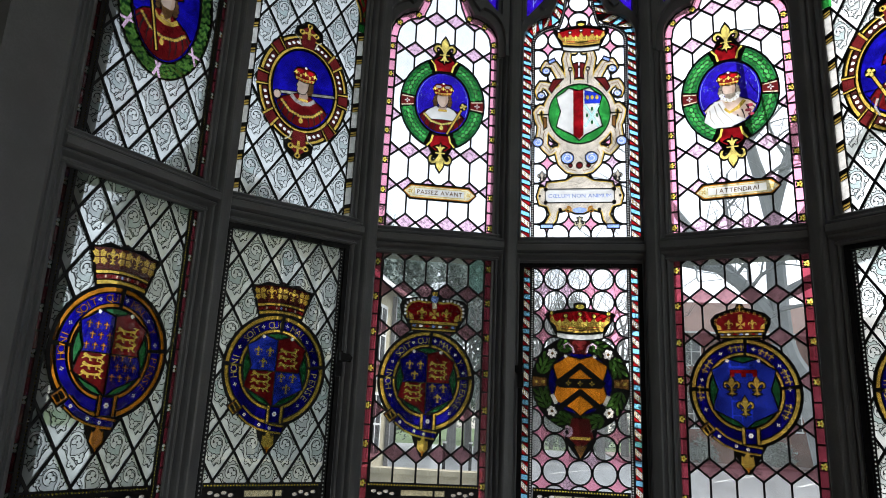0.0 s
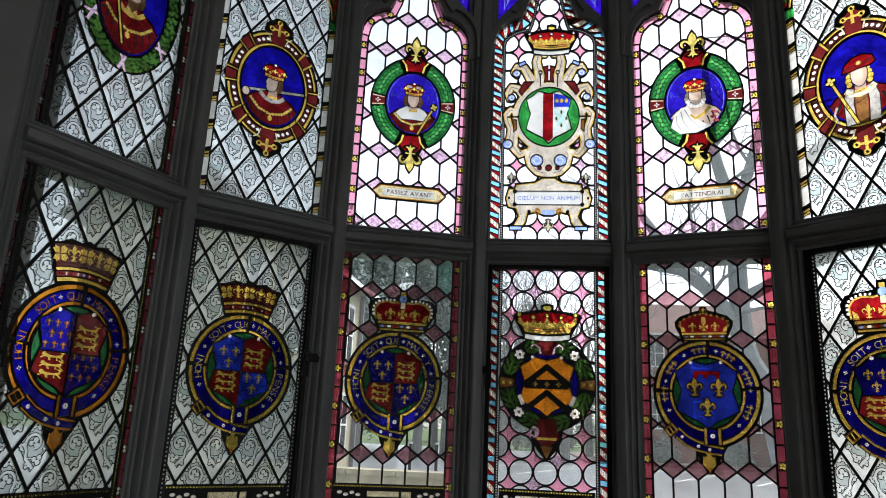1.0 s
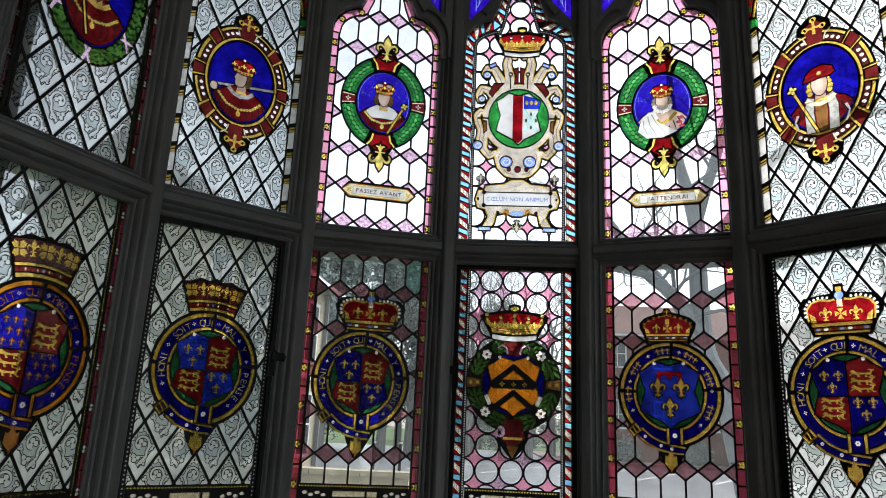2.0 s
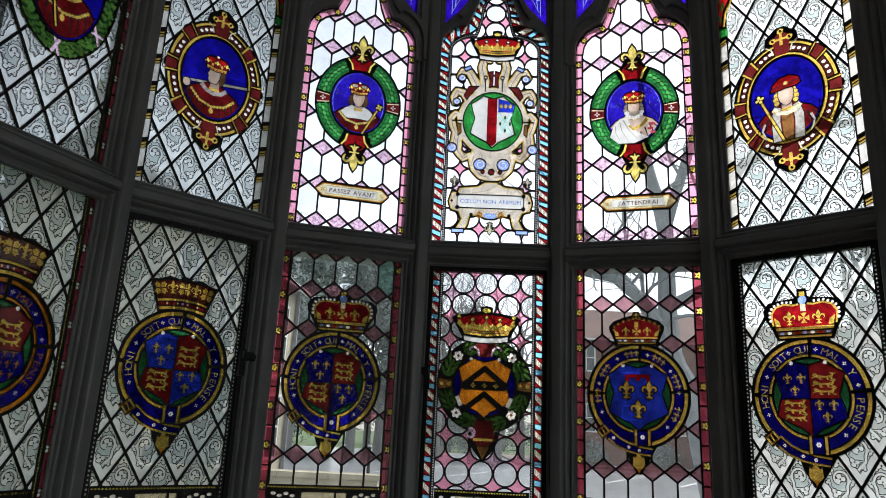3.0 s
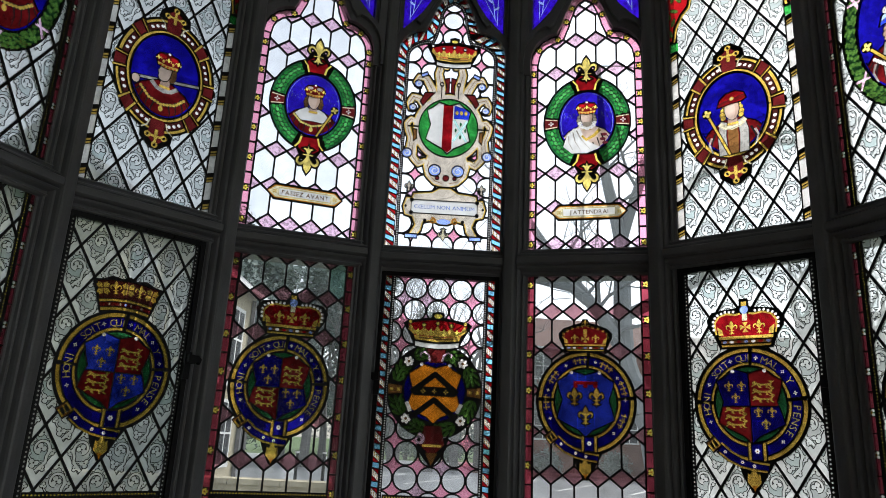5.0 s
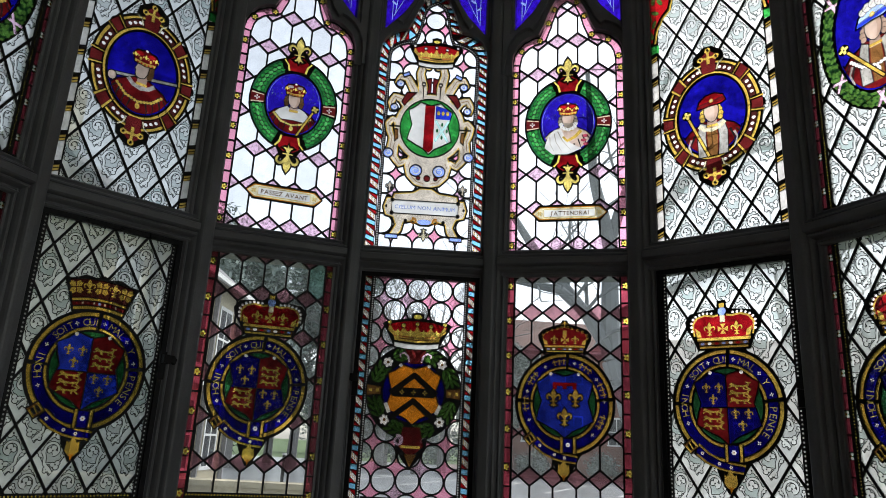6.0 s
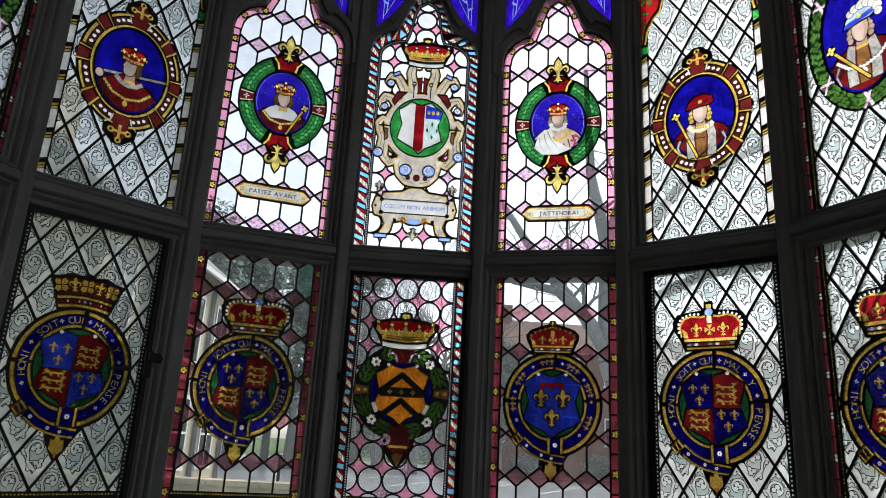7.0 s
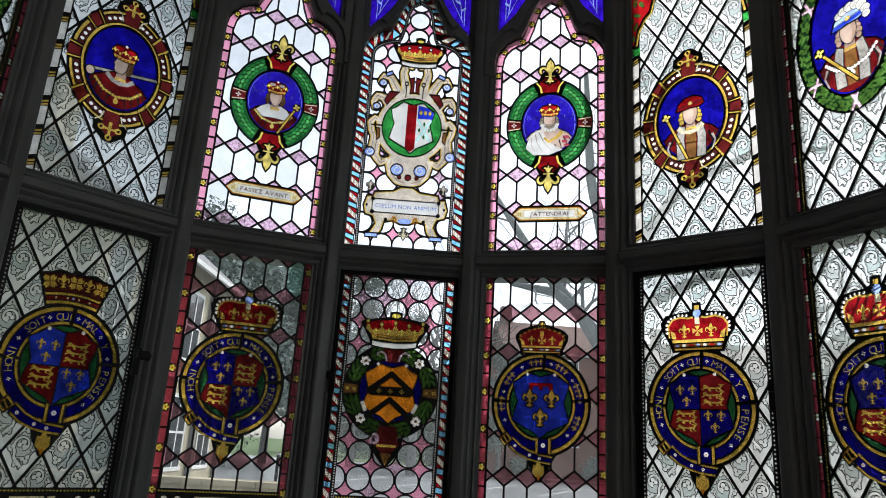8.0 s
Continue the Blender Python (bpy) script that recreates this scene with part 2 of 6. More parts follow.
def within(poly, x, z):
    """Whether the outline winds round the point."""
    turns = 0
    ax, az = poly[-1]
    for bx, bz in poly:
        if (az <= z) != (bz <= z):
            side = (bx - ax) * (z - az) - (x - ax) * (bz - az)
            turns += (side > 0) if bz > az else -(side < 0)
        ax, az = bx, bz
    return turns != 0


class Panel:
    """Flat pieces laid over one another like cut paper: what lies on top takes the place of what is below."""

    def __init__(self, clip):
        self.clip, self.shapes, self.pieces, self.skip = clip, [], [], set()

    def piece(self, name, parent=None, label="", depth=(-0.0015, 0.0015), org=None):
        self.pieces.append(dict(name=name, parent=parent, label=label, depth=depth, org=org))
        return len(self.pieces) - 1

    def add(self, poly, mat, piece):
        if len(poly) > 2 and abs(area(poly)) > 2e-7:
            self.shapes.append((poly if area(poly) > 0 else poly[::-1], mat, piece))

    def one(self, poly, mat, name, parent=None, org=None, label=""):
        i = self.piece(name, parent, label, org=org)
        self.add(poly, mat, i)
        return i

    def lines(self, pts, w, mat, piece, closed=False):
        for i in range(len(pts) - (0 if closed else 1)):
            self.add(strip(pts[i], pts[(i + 1) % len(pts)], w), mat, piece)

    def build(self, thing):
        vs, fs = [], []
        for poly in [self.clip if area(self.clip) > 0 else self.clip[::-1]] + [s[0] for s in self.shapes]:
            fs.append(list(range(len(vs), len(vs) + len(poly))))
            vs += [Vector(p) for p in poly]
        v2, _, tris, _, _, orig = delaunay_2d_cdt(vs, [], fs, 1, 1e-6)
        got = {}
        for t, o in zip(tris, orig):
            if 0 in o and len(o) > 1:
                cx, cz = sum(v2[i].x for i in t) / 3, sum(v2[i].y for i in t) / 3
                for k in sorted(o, reverse=True):
                    if k and within(self.shapes[k - 1][0], cx, cz):
                        got.setdefault(self.shapes[k - 1][2], []).append((t, self.shapes[k - 1][1]))
                        break
        made = {}
        for i, p in enumerate(self.pieces):
            rows = got.get(i, [])
            if not rows or i in self.skip:
                continue
            names = sorted({m for _, m in rows})
            org = p["org"] or (sum(v2[t[0]].x for t, _ in rows) / len(rows), sum(v2[t[0]].y for t, _ in rows) / len(rows))
            me = solid_mesh(p["name"], v2, [t for t, _ in rows], [names.index(m) for _, m in rows], *p["depth"], org)
            for m in names:
                me.materials.append(MATS[m])
            ob = new(p["name"], me)
            par = made.get(p["parent"])
            ob.parent = par[0] if par else thing
            base = par[1] if par else (0, 0)
            ob.location = (org[0] - base[0], 0, org[1] - base[1])
            if p["label"]:
                ob["label"] = p["label"]
            made[i] = (ob, org)

# ======================= the bay's plan =======================
EDGES = [((-1.1593, -0.9428), (-1.0207, -0.5912)),
         ((-0.9895, -0.5034), (-0.7105, -0.2396)),
         ((-0.6485, -0.1556), (-0.2815, -0.0424)),
         ((-0.1970, 0.0000), (0.1970, 0.0000)),
         ((0.2815, -0.0424), (0.6485, -0.1556)),
         ((0.7105, -0.2396), (0.9895, -0.5034)),
         ((1.0207, -0.5912), (1.1593, -0.9428))]
Z_SILL, Z_LOW, Z_UP, Z_HEAD, Z_TOP = 1.43, 2.200, 2.290, 3.46, 4.1


def facet(i):
    (ax, ay), (bx, by) = EDGES[i]
    return pose((ax + bx) / 2, (ay + by) / 2, 0, 0, 0, math.degrees(math.atan2(by - ay, bx - ax))), math.hypot(bx - ax, by - ay) / 2


def mesh_ob(name, verts, faces, mat, parent=None, label=""):
    me = bpy.data.meshes.new(name)
    me.from_pydata(verts, [], faces)
    me.materials.append(MATS[mat])
    ob = new(name, me)
    if parent:
        ob.parent = parent
    if label:
        ob["label"] = label
    return ob


def prism(outline, z0, z1):
    """A plan outline (counter-clockwise) raised from z0 to z1."""
    k = len(outline)
    v = [(x, y, z0) for x, y in outline] + [(x, y, z1) for x, y in outline]
    f = [tuple(range(k))[::-1], tuple(range(k, 2 * k))] + [(i, (i + 1) % k, (i + 1) % k + k, i + k) for i in range(k)]
    return v, f


def block(x0, y0, z0, x1, y1, z1):
    return prism([(x0, y0), (x1, y0), (x1, y1), (x0, y1)], z0, z1)


# mullions: a moulded stone post between each two lights
def mullion(p, q, tp, tq, z0, z1):
    """p, q: glass edges; tp, tq: the directions of the two panes, pointing away from the post."""
    p, q, tp, tq = Vector(p), Vector(q), Vector(tp), Vector(tq)
    along = (q - p).normalized()
    out = Vector((-along.y, along.x))
    mid, w = (p + q) / 2, (q - p).length / 2
    inn = [(1.0, -0.006), (0.95, -0.007), (0.91, -0.015), (0.84, -0.018), (0.78, -0.017), (0.745, -0.011), (0.71, -0.012), (0.66, -0.024), (0.60, -0.031), (0.53, -0.034), (0.495, -0.030), (0.46, -0.031), (0.43, -0.043), (0.37, -0.049), (0.28, -0.052), (0.0, -0.053)]
    line = [mid - along * w * a + out * d for a, d in inn]
    line += [mid + along * w * a + out * d for a, d in inn[-2::-1]]
    line += [q + tq * 0.004 + Vector((-tq.y, tq.x)) * -0.006, q + tq * 0.006 + out * 0.012, mid + along * w * 0.9 + out * 0.05, mid + along * w * 0.4 + out * 0.09,
             mid - along * w * 0.4 + out * 0.09, mid - along * w * 0.9 + out * 0.05, p + tp * 0.006 + out * 0.012, p + tp * 0.004 - Vector((-tp.y, tp.x)) * -0.006]
    return prism([(v.x, v.y) for v in line], z0, z1)


n_post = 0
for i in range(6):
    (pa, pb), (qa, qb) = EDGES[i], EDGES[i + 1]
    tp = (Vector(pa) - Vector(pb)).normalized()
    tq = (Vector(qb) - Vector(qa)).normalized()
    tagged(mesh_ob(f"mullion_{i + 1}", *mullion(pb, qa, tp, tq, Z_SILL - 0.05, Z_HEAD + 0.1), "stone"), "grey moulded stone mullion between two leaded lights", "mullion", "mullions of the bay", "structure")

# transoms and sills: one moulded bar across each light
BAR_IN = [(-0.008, 0.000), (-0.015, 0.003), (-0.018, 0.008), (-0.014, 0.012), (-0.016, 0.016), (-0.027, 0.020), (-0.034, 0.024), (-0.036, 0.028), (-0.032, 0.031), (-0.044, 0.034), (-0.049, 0.038),
          (-0.049, 0.055), (-0.044, 0.059), (-0.032, 0.062), (-0.036, 0.065), (-0.034, 0.069), (-0.027, 0.073), (-0.016, 0.077), (-0.014, 0.081), (-0.018, 0.085), (-0.015, 0.089), (-0.008, 0.092)]
BAR = [(0.012, Z_LOW)] + [(y, Z_LOW + z) for y, z in BAR_IN] + [(0.012, Z_UP + 0.002), (0.07, Z_UP - 0.02), (0.09, Z_LOW + 0.03), (0.07, Z_LOW)]


def bar_mesh(profile, x0, x1):
    k = len(profile)
    v = [(x0, y, z) for y, z in profile] + [(x1, y, z) for y, z in profile]
    f = [tuple(range(k)), tuple(range(2 * k - 1, k - 1, -1))] + [((i + 1) % k, i, i + k, (i + 1) % k + k) for i in range(k)]
    return v, f


for i in range(7):
    m, hw = facet(i)
    ob = mesh_ob(f"transom_{i + 1}", *bar_mesh(BAR, -hw - 0.028, hw + 0.028), "stone")
    ob.matrix_world = m
    tagged(ob, "grey moulded stone transom between upper and lower lights", "transom", "transoms of the bay", "structure")
    sill = [(0.1, Z_SILL - 0.06), (-0.11, Z_SILL - 0.06), (-0.12, Z_SILL - 0.045), (-0.11, Z_SILL - 0.03), (-0.03, Z_SILL + 0.008), (0.1, Z_SILL + 0.008)]
    ob = mesh_ob(f"sill_{i + 1}", *bar_mesh(sill, -hw - 0.03, hw + 0.03), "stone")
    ob.matrix_world = m
    tagged(ob, "grey sloping stone window sill", "sill", "sills of the bay", "structure")
    ob = mesh_ob(f"wall_bay_{i + 1}", *block(-hw - 0.045, -0.06, 0, hw + 0.045, 0.16, Z_SILL - 0.058), "plaster")
    ob.matrix_world = m
    tagged(ob, "plain plastered wall under the bay window", "wall", "", "structure")
    ob = mesh_ob(f"wall_bay_head_{i + 1}", *block(-hw - 0.045, -0.062, Z_HEAD + 0.06, hw + 0.045, 0.16, Z_TOP), "plaster")
    ob.matrix_world = m
    tagged(ob, "plain plastered wall above the bay window", "wall", "", "structure")

# the ends of the bay, the room round the camera
for s, name in ((-1, "west"), (1, "east")):
    t = Vector((0.366 * s, -0.930))
    e = Vector((1.1593 * s, -0.9428))
    o = Vector((0.930 * s, 0.366))
    jamb = [(-0.004, 0.012), (-0.004, -0.007), (0.003, -0.014), (0.009, -0.016), (0.012, -0.011), (0.015, -0.013), (0.021, -0.025), (0.028, -0.032), (0.033, -0.028), (0.036, -0.034), (0.041, -0.044), (0.048, -0.048), (0.052, -0.043), (0.057, -0.056), (0.066, -0.062), (0.2, -0.062), (0.2, 0.012)]
    pts = [e + t * a + o * b for a, b in jamb]
    pts = [(v.x, v.y) for v in pts]
    ar = sum(pts[k - 1][0] * pts[k][1] - pts[k][0] * pts[k - 1][1] for k in range(len(pts)))
    tagged(mesh_ob(f"jamb_{name}", *prism(pts if ar > 0 else pts[::-1], 0, Z_TOP), "stone"), "grey moulded stone jamb at the end of the bay", "jamb", "", "structure")
    x0, x1 = sorted((1.17 * s, 4.2 * s))
    tagged(mesh_ob(f"wall_front_{name}", *block(x0, -1.075, 0, x1, -0.85, Z_TOP), "plaster"), "plain grey plastered wall beside the bay", "wall", "", "structure")
    x0, x1 = sorted((4.2 * s, 4.4 * s))
    # the east wall's opening is unseen and assumed, a place for the added lamp
    for tag, a, b, lo, hi in (("", -7, -6.6, 0, Z_TOP), ("_end", -4.2, -0.85, 0, Z_TOP), ("_under", -6.6, -4.2, 0, 0.9), ("_over", -6.6, -4.2, 3.0, Z_TOP)) if s > 0 else (("", -7, -0.85, 0, Z_TOP),):
        tagged(mesh_ob(f"wall_{name}{tag}", *block(x0, a, lo, x1, b, hi), "plaster"), "plain grey plastered wall", "wall", "", "structure")
tagged(mesh_ob("wall_back", *block(-4.4, -7.2, 0, 4.4, -7, Z_TOP), "plaster"), "plain grey plastered wall", "wall", "", "structure")
outline = [(-4.4, -7.2), (4.4, -7.2), (4.4, -0.85), (1.22, -0.85)] + [p for e in EDGES[::-1] for p in (e[1], e[0])][1:-1] + [(-1.22, -0.85), (-4.4, -0.85)]
tagged(mesh_ob("floor", *prism(outline, -0.1, 0.0), "floor_wood"), "brown wooden floor", "floor", "", "structure")
tagged(mesh_ob("ceiling", *prism(outline, Z_TOP, Z_TOP + 0.15), "plaster"), "plain plastered ceiling", "ceiling", "", "structure")

# ======================= stone heads with cusped openings =======================
def cusped(d=0.0, hw=0.19, lo=2.9, spring=2.985, cz=3.085, cu=0.098, apex=3.25):
    """The three-lobed head of a light, from its lower right corner; d widens it."""
    right = [(hw + d, lo)]
    right += [(hw + d - (hw - cu) * (1 - math.cos(a)), spring + (cz - spring) * math.sin(a) + d * math.sin(a)) for a in (0.0, 0.3, 0.6, 0.9, 1.2, 1.45)]
    right += [(cu + d * 0.9, cz + d * 0.5)]
    k = 7
    for j in range(1, k + 1):
        f = j / k
        right.append(((cu - 0.012) * (1 - f) ** 0.45 + d * (1 - f) * 0.9 + 0.0, cz + 0.012 + (apex - cz - 0.012) * (f ** 0.9) * (1 - 0.10 * math.sin(math.pi * f)) + d * 0.9 * f))
    return right + [(-x, z) for x, z in right[-2::-1]]


def spandrel(s, grow=0.0):
    """The blue eye between the head's arch and the post."""
    edge = [(0.184 + grow, 3.108 - grow * 2), (0.186 + grow, 3.42 + grow), (0.022 - grow, 3.42 + grow), (0.036 - grow, 3.365), (0.060 - grow, 3.295), (0.088 - grow, 3.230), (0.118 - grow, 3.180), (0.155 - grow, 3.138 - grow)]
    return [(s * x, z) for x, z in edge]


for i in (2, 3, 4):
    m, hw = facet(i)
    P = Panel(box(-0.222, 2.93, 0.222, Z_HEAD + 0.08))
    rise = 0.03 if i == 3 else 0.0
    shift = lambda poly: [(x * (1.02 if i == 3 else 1.0), z + rise) for x, z in poly]
    heads = [P.piece("head", None, "", (-0.040, -0.022)), P.piece("head_inner", None, "", (-0.022, 0.02)), P.piece("head_outer", None, "", (0.02, 0.07))]
    for layer, d in ((0, 0.022), (1, 0.0), (2, 0.02)):
        Q = Panel(box(-0.222, 2.93, 0.222, Z_HEAD + 0.08))
        h = Q.piece("cusped_stone", None, "", P.pieces[heads[layer]]["depth"])
        Q.add(box(-0.222, 2.9, 0.222, Z_HEAD + 0.08), "stone", h)
        void = Q.piece("void")
        Q.add(shift(cusped(d)), "void", void)
        for s in (-1, 1):
            Q.add(spandrel(s, 0.55 * d), "void", void)
        Q.skip = {void}
        if layer == 0:
            root = new(f"window_head_{i + 1}")
            root.matrix_world = m
            tagged(root, "grey stone window head with a cusped arch", "window head", "window heads of the bay", "structure")
        Q.build(root)
    # blue glass in the two eyes
    for s in (-1, 1):
        P = Panel(spandrel(s, 0.006))
        a = P.piece("spandrel_pane", None, "deep violet-blue painted glass with pale foliage")
        P.add(spandrel(s, 0.006), "violet_glass", a)
        b = P.piece("foliage", a, "pale blue painted leaf spray")
        P.lines([(s * 0.162, 3.16), (s * 0.163, 3.415), ], 0.0022, "sky_enamel", b)
        P.lines([(s * x, z) for x, z in ((0.158, 3.175), (0.124, 3.245), (0.090, 3.32), (0.062, 3.385))], 0.0022, "sky_enamel", b)
        P.lines([(s * x, z) for x, z in ((0.152, 3.19), (0.146, 3.25), (0.128, 3.31), (0.118, 3.37), (0.1, 3.41))], 0.003, "sky_enamel", b)
        for x, z, t in ((0.150, 3.225, 40), (0.142, 3.255, 140), (0.150, 3.285, 60), (0.118, 3.295, 150), (0.148, 3.335, 50), (0.105, 3.345, 160), (0.14, 3.385, 40)):
            P.add(moved(ell(0.010, 0, 0.013, 0.005, 8), s * x, z, 1, t if s > 0 else 180 - t), "sky_enamel", b)
        for x, z in ((0.136, 3.322), (0.098, 3.392)):
            for k in range(5):
                P.add(moved(ell(0.009, 0, 0.007, 0.005, 7), s * x, z, 1, 72 * k), "sky_enamel", b)
        P.build(root)

# ======================= the lights =======================
def quarry_hex(P, lead, hw, z0, z1, pitch, tall, zc, mats, inset=0.0, w=0.0055):
    """Tall hexagons tip to tip, with small diamonds between them. zc: the height of one row of diamonds."""
    half, dh = pitch / 2, 0.028
    k0, k1 = math.floor((z0 - zc) / tall) - 1, math.ceil((z1 - zc) / tall) + 1
    cols = int(hw / pitch) + 2
    for k in range(k0, k1):
        z = zc + k * tall
        for c in range(-cols, cols + 1):
            u = inset + c * pitch
            hexa = [(u, z), (u + half, z + dh), (u + half, z + tall - dh), (u, z + tall), (u - half, z + tall - dh), (u - half, z + dh)]
            dia = [(u + half, z - dh), (u + pitch, z), (u + half, z + dh), (u, z)]
            for poly, kind in ((hexa, 0), (dia, 1)):
                q = poly
                for nx, nz, lim in ((1, 0, hw), (-1, 0, hw), (0, 1, z1), (0, -1, -z0)):
                    q = clipped(q, nx, nz, lim) if q else q
                if len(q) > 2 and abs(area(q)) > 1e-5:
                    cx, cz = sum(p[0] for p in poly) / len(poly), sum(p[1] for p in poly) / len(poly)
                    mat = mats(kind, cx, cz)
                    P.one(q, mat, "pane" if kind == 0 else "diamond_pane", org=(cx, cz))
                    P.lines(poly, w, "lead", lead, True)


TREFOIL = ((90, 1.0), (-18, 0.92), (198, 0.92))


def vine(P, piece, cu, cz, flip, inside):
    """A curling stem with three-lobed leaves: white glass left bare in a dark outline."""
    at = lambda x, z: (cu + 0.94 * flip * x, cz + 0.94 * z)
    stem = [at(-0.004, -0.055), at(0.004, -0.044), at(0.016, -0.033)]
    stem += [at((0.0225 - 0.0120 * f) * math.cos(a), 0.001 + (0.0255 - 0.0140 * f) * math.sin(a)) for f, a in [(k / 14, radians(-42 + 22 * k)) for k in range(15)]]
    shoots = ([at(0.021, 0.014), at(0.019, 0.028), at(0.010, 0.040)], [at(-0.020, 0.012), at(-0.026, 0.020)], [at(-0.022, -0.008), at(-0.026, -0.016), at(-0.018, -0.027)], [at(0.016, -0.033), at(0.004, -0.031), at(-0.006, -0.036)], [at(0.022, -0.016), at(0.030, -0.012)])
    leaves = ((0.001, 0.001, 0.0112, 20), (0.000, 0.041, 0.0125, 10), (-0.0225, 0.019, 0.0085, 60), (-0.011, -0.034, 0.0105, 160), (0.0275, -0.006, 0.0082, -60), (0.0165, 0.029, 0.0070, -40), (0.010, -0.047, 0.0066, -150), (-0.0275, -0.008, 0.0066, 110))
    for grow, mat in ((0.0030, "enamel_line"), (0.0, "grisaille_white")):
        P.add(ribbon(stem, 0.0066 + grow, 0.0048 + grow), mat, piece)
        for sh in shoots:
            P.add(ribbon(sh, 0.0030 + grow, 0.0022 + grow), mat, piece)
        for x, z, r, t in leaves:
            x, z = at(x, z)
            if inside((x, z)):
                for a, k in TREFOIL:
                    lobe = [(0.0, -0.24), (0.34, -0.44), (0.70, -0.56), (1.04, -0.42), (1.16, 0.0), (1.04, 0.42), (0.70, 0.56), (0.34, 0.44), (0.0, 0.24)]
                    P.add(moved([(q[0], q[1]) for q in (grown(lobe, grow / r * 0.55) if grow else lobe)], x, z, r * k, a + flip * t), mat, piece)
    for x, z, r, t in leaves:
        x, z = at(x, z)
        if inside((x, z)):
            P.add(ell(x, z, r * 0.2, None, 5), "enamel_line", piece)


def quarry_diamond(P, lead, hw, z0, z1, dw, dh, uc, zc, w=0.0065):
    """Diamonds, each a painted lozenge with a plain white fillet along two sides."""
    n = int(hw / dw) + 3
    m0, m1 = math.floor((z0 - zc) / dh * 2) - 2, math.ceil((z1 - zc) / dh * 2) + 2
    for r in range(m0, m1):
        for c in range(-n, n + 1):
            u, z = uc + (c + (0.5 if r % 2 else 0)) * dw, zc + r * dh / 2
            dia = [(u, z - dh / 2), (u + dw / 2, z), (u, z + dh / 2), (u - dw / 2, z)]
            q = dia
            for nx, nz, lim in ((1, 0, hw), (-1, 0, hw), (0, 1, z1), (0, -1, -z0)):
                q = clipped(q, nx, nz, lim) if q else q
            if len(q) < 3 or abs(area(q)) < 1e-5:
                continue
            pane = P.one(q, "fillet_glass", "pane", org=(u, z))
            top, f = (u, z + dh / 2), 0.755
            inside = lambda p: abs(p[0]) < hw and z0 < p[1] < z1
            loz = [(top[0] + (a - top[0]) * f, top[1] + (b - top[1]) * f) for a, b in dia]
            cu, cz2 = u, z + dh / 2 * (1 - f)
            keep = loz
            for nx, nz, lim in ((1, 0, hw), (-1, 0, hw), (0, 1, z1), (0, -1, -z0)):
                keep = clipped(keep, nx, nz, lim) if keep else keep
            if len(keep) > 2 and abs(area(keep)) > 2e-5:
                p = P.piece("painted_lozenge", pane, org=(cu, cz2))
                P.lines(loz, 0.0028, "enamel_line", p, True)
                P.add(keep, "grisaille_ground", p)
                vine(P, p, cu, cz2, 1 if (r + c) % 2 else -1, inside)
            P.lines(dia, w, "lead", lead, True)


def quarry_ring(P, lead, hw, z0, z1, pitch, uc, zc, r, w=0.005):
    """Round panes in rows, with pink four-pointed pieces between."""
    n = int(hw / pitch) + 2
    for k in range(math.floor((z0 - zc) / pitch) - 1, math.ceil((z1 - zc) / pitch) + 2):
        for c in range(-n, n + 1):
            u, z = uc + c * pitch, zc + k * pitch
            if abs(u + pitch / 2) < hw + pitch / 2 and z0 - pitch < z < z1 + pitch:
                P.one(box(u, z, u + pitch, z + pitch), "pink_glass" if random.random() < 0.8 else "blush_glass", "star_pane", org=(u + pitch / 2, z + pitch / 2))
                P.lines([(u + pitch / 2, z), (u + pitch / 2, z + 0.012)], 0.003, "lead", lead)
    for k in range(math.floor((z0 - zc) / pitch) - 1, math.ceil((z1 - zc) / pitch) + 2):
        for c in range(-n, n + 1):
            u, z = uc + c * pitch, zc + k * pitch
            if abs(u) < hw + r and z0 - r < z < z1 + r:
                P.add(ell(u, z, r + w, None, 22), "lead", lead)
                P.one(ell(u, z, r, None, 22), "clear_ring_glass", "round_pane", org=(u, z))


def flower(P, piece, u, z, r, petal, heart, n=5, turn=0):
    for k in range(n):
        P.add(moved(ell(r * 0.6, 0, r * 0.42, r * 0.36, 8), u, z, 1, turn + 360 / n * k), petal, piece)
    P.add(ell(u, z, r * 0.28, None, 8), heart, piece)


def beads(P, pts, piece, mat, r, step):
    """Round beads along a line."""
    rest = 0.0
    for a, b in zip(pts, pts[1:]):
        d = math.hypot(b[0] - a[0], b[1] - a[1])
        s = rest
        while s < d:
            P.add(ell(a[0] + (b[0] - a[0]) * s / d, a[1] + (b[1] - a[1]) * s / d, r, None, 6), mat, piece)
            s += step
        rest = s - d


def border_pink(P, lead, hw, z0, z1, w, mats, gap=0.105, first=0.03):
    for s in (-1, 1):
        a, b = sorted((s * hw, s * (hw - w)))
        P.add(box(a - 0.003, z0, b + 0.003, z1), "lead", lead)
        z, k = z0 + first - gap, 0
        while z < z1:
            for j in range(2):
                lo, hi = z + 0.010 + j * (gap - 0.02) / 2 + 0.0022, z + 0.010 + (j + 1) * (gap - 0.02) / 2 - 0.0022
                P.one(box(a + 0.002, max(lo, z0), b - 0.003, min(hi, z1)), mats[k % len(mats)], "border_pane") if hi > z0 and lo < z1 else None
                k += 1
            if z > z0:
                q = P.piece("border_flower")
                P.add(box(a + 0.002, z - 0.010, b - 0.003, z + 0.010), mats[0], q)
                P.add(ell((a + b) / 2, z, 0.0115, None, 8), "lead", lead)
                flower(P, q, (a + b) / 2, z, 0.0105, "yellow_glass", "amber_glass")
            z += gap


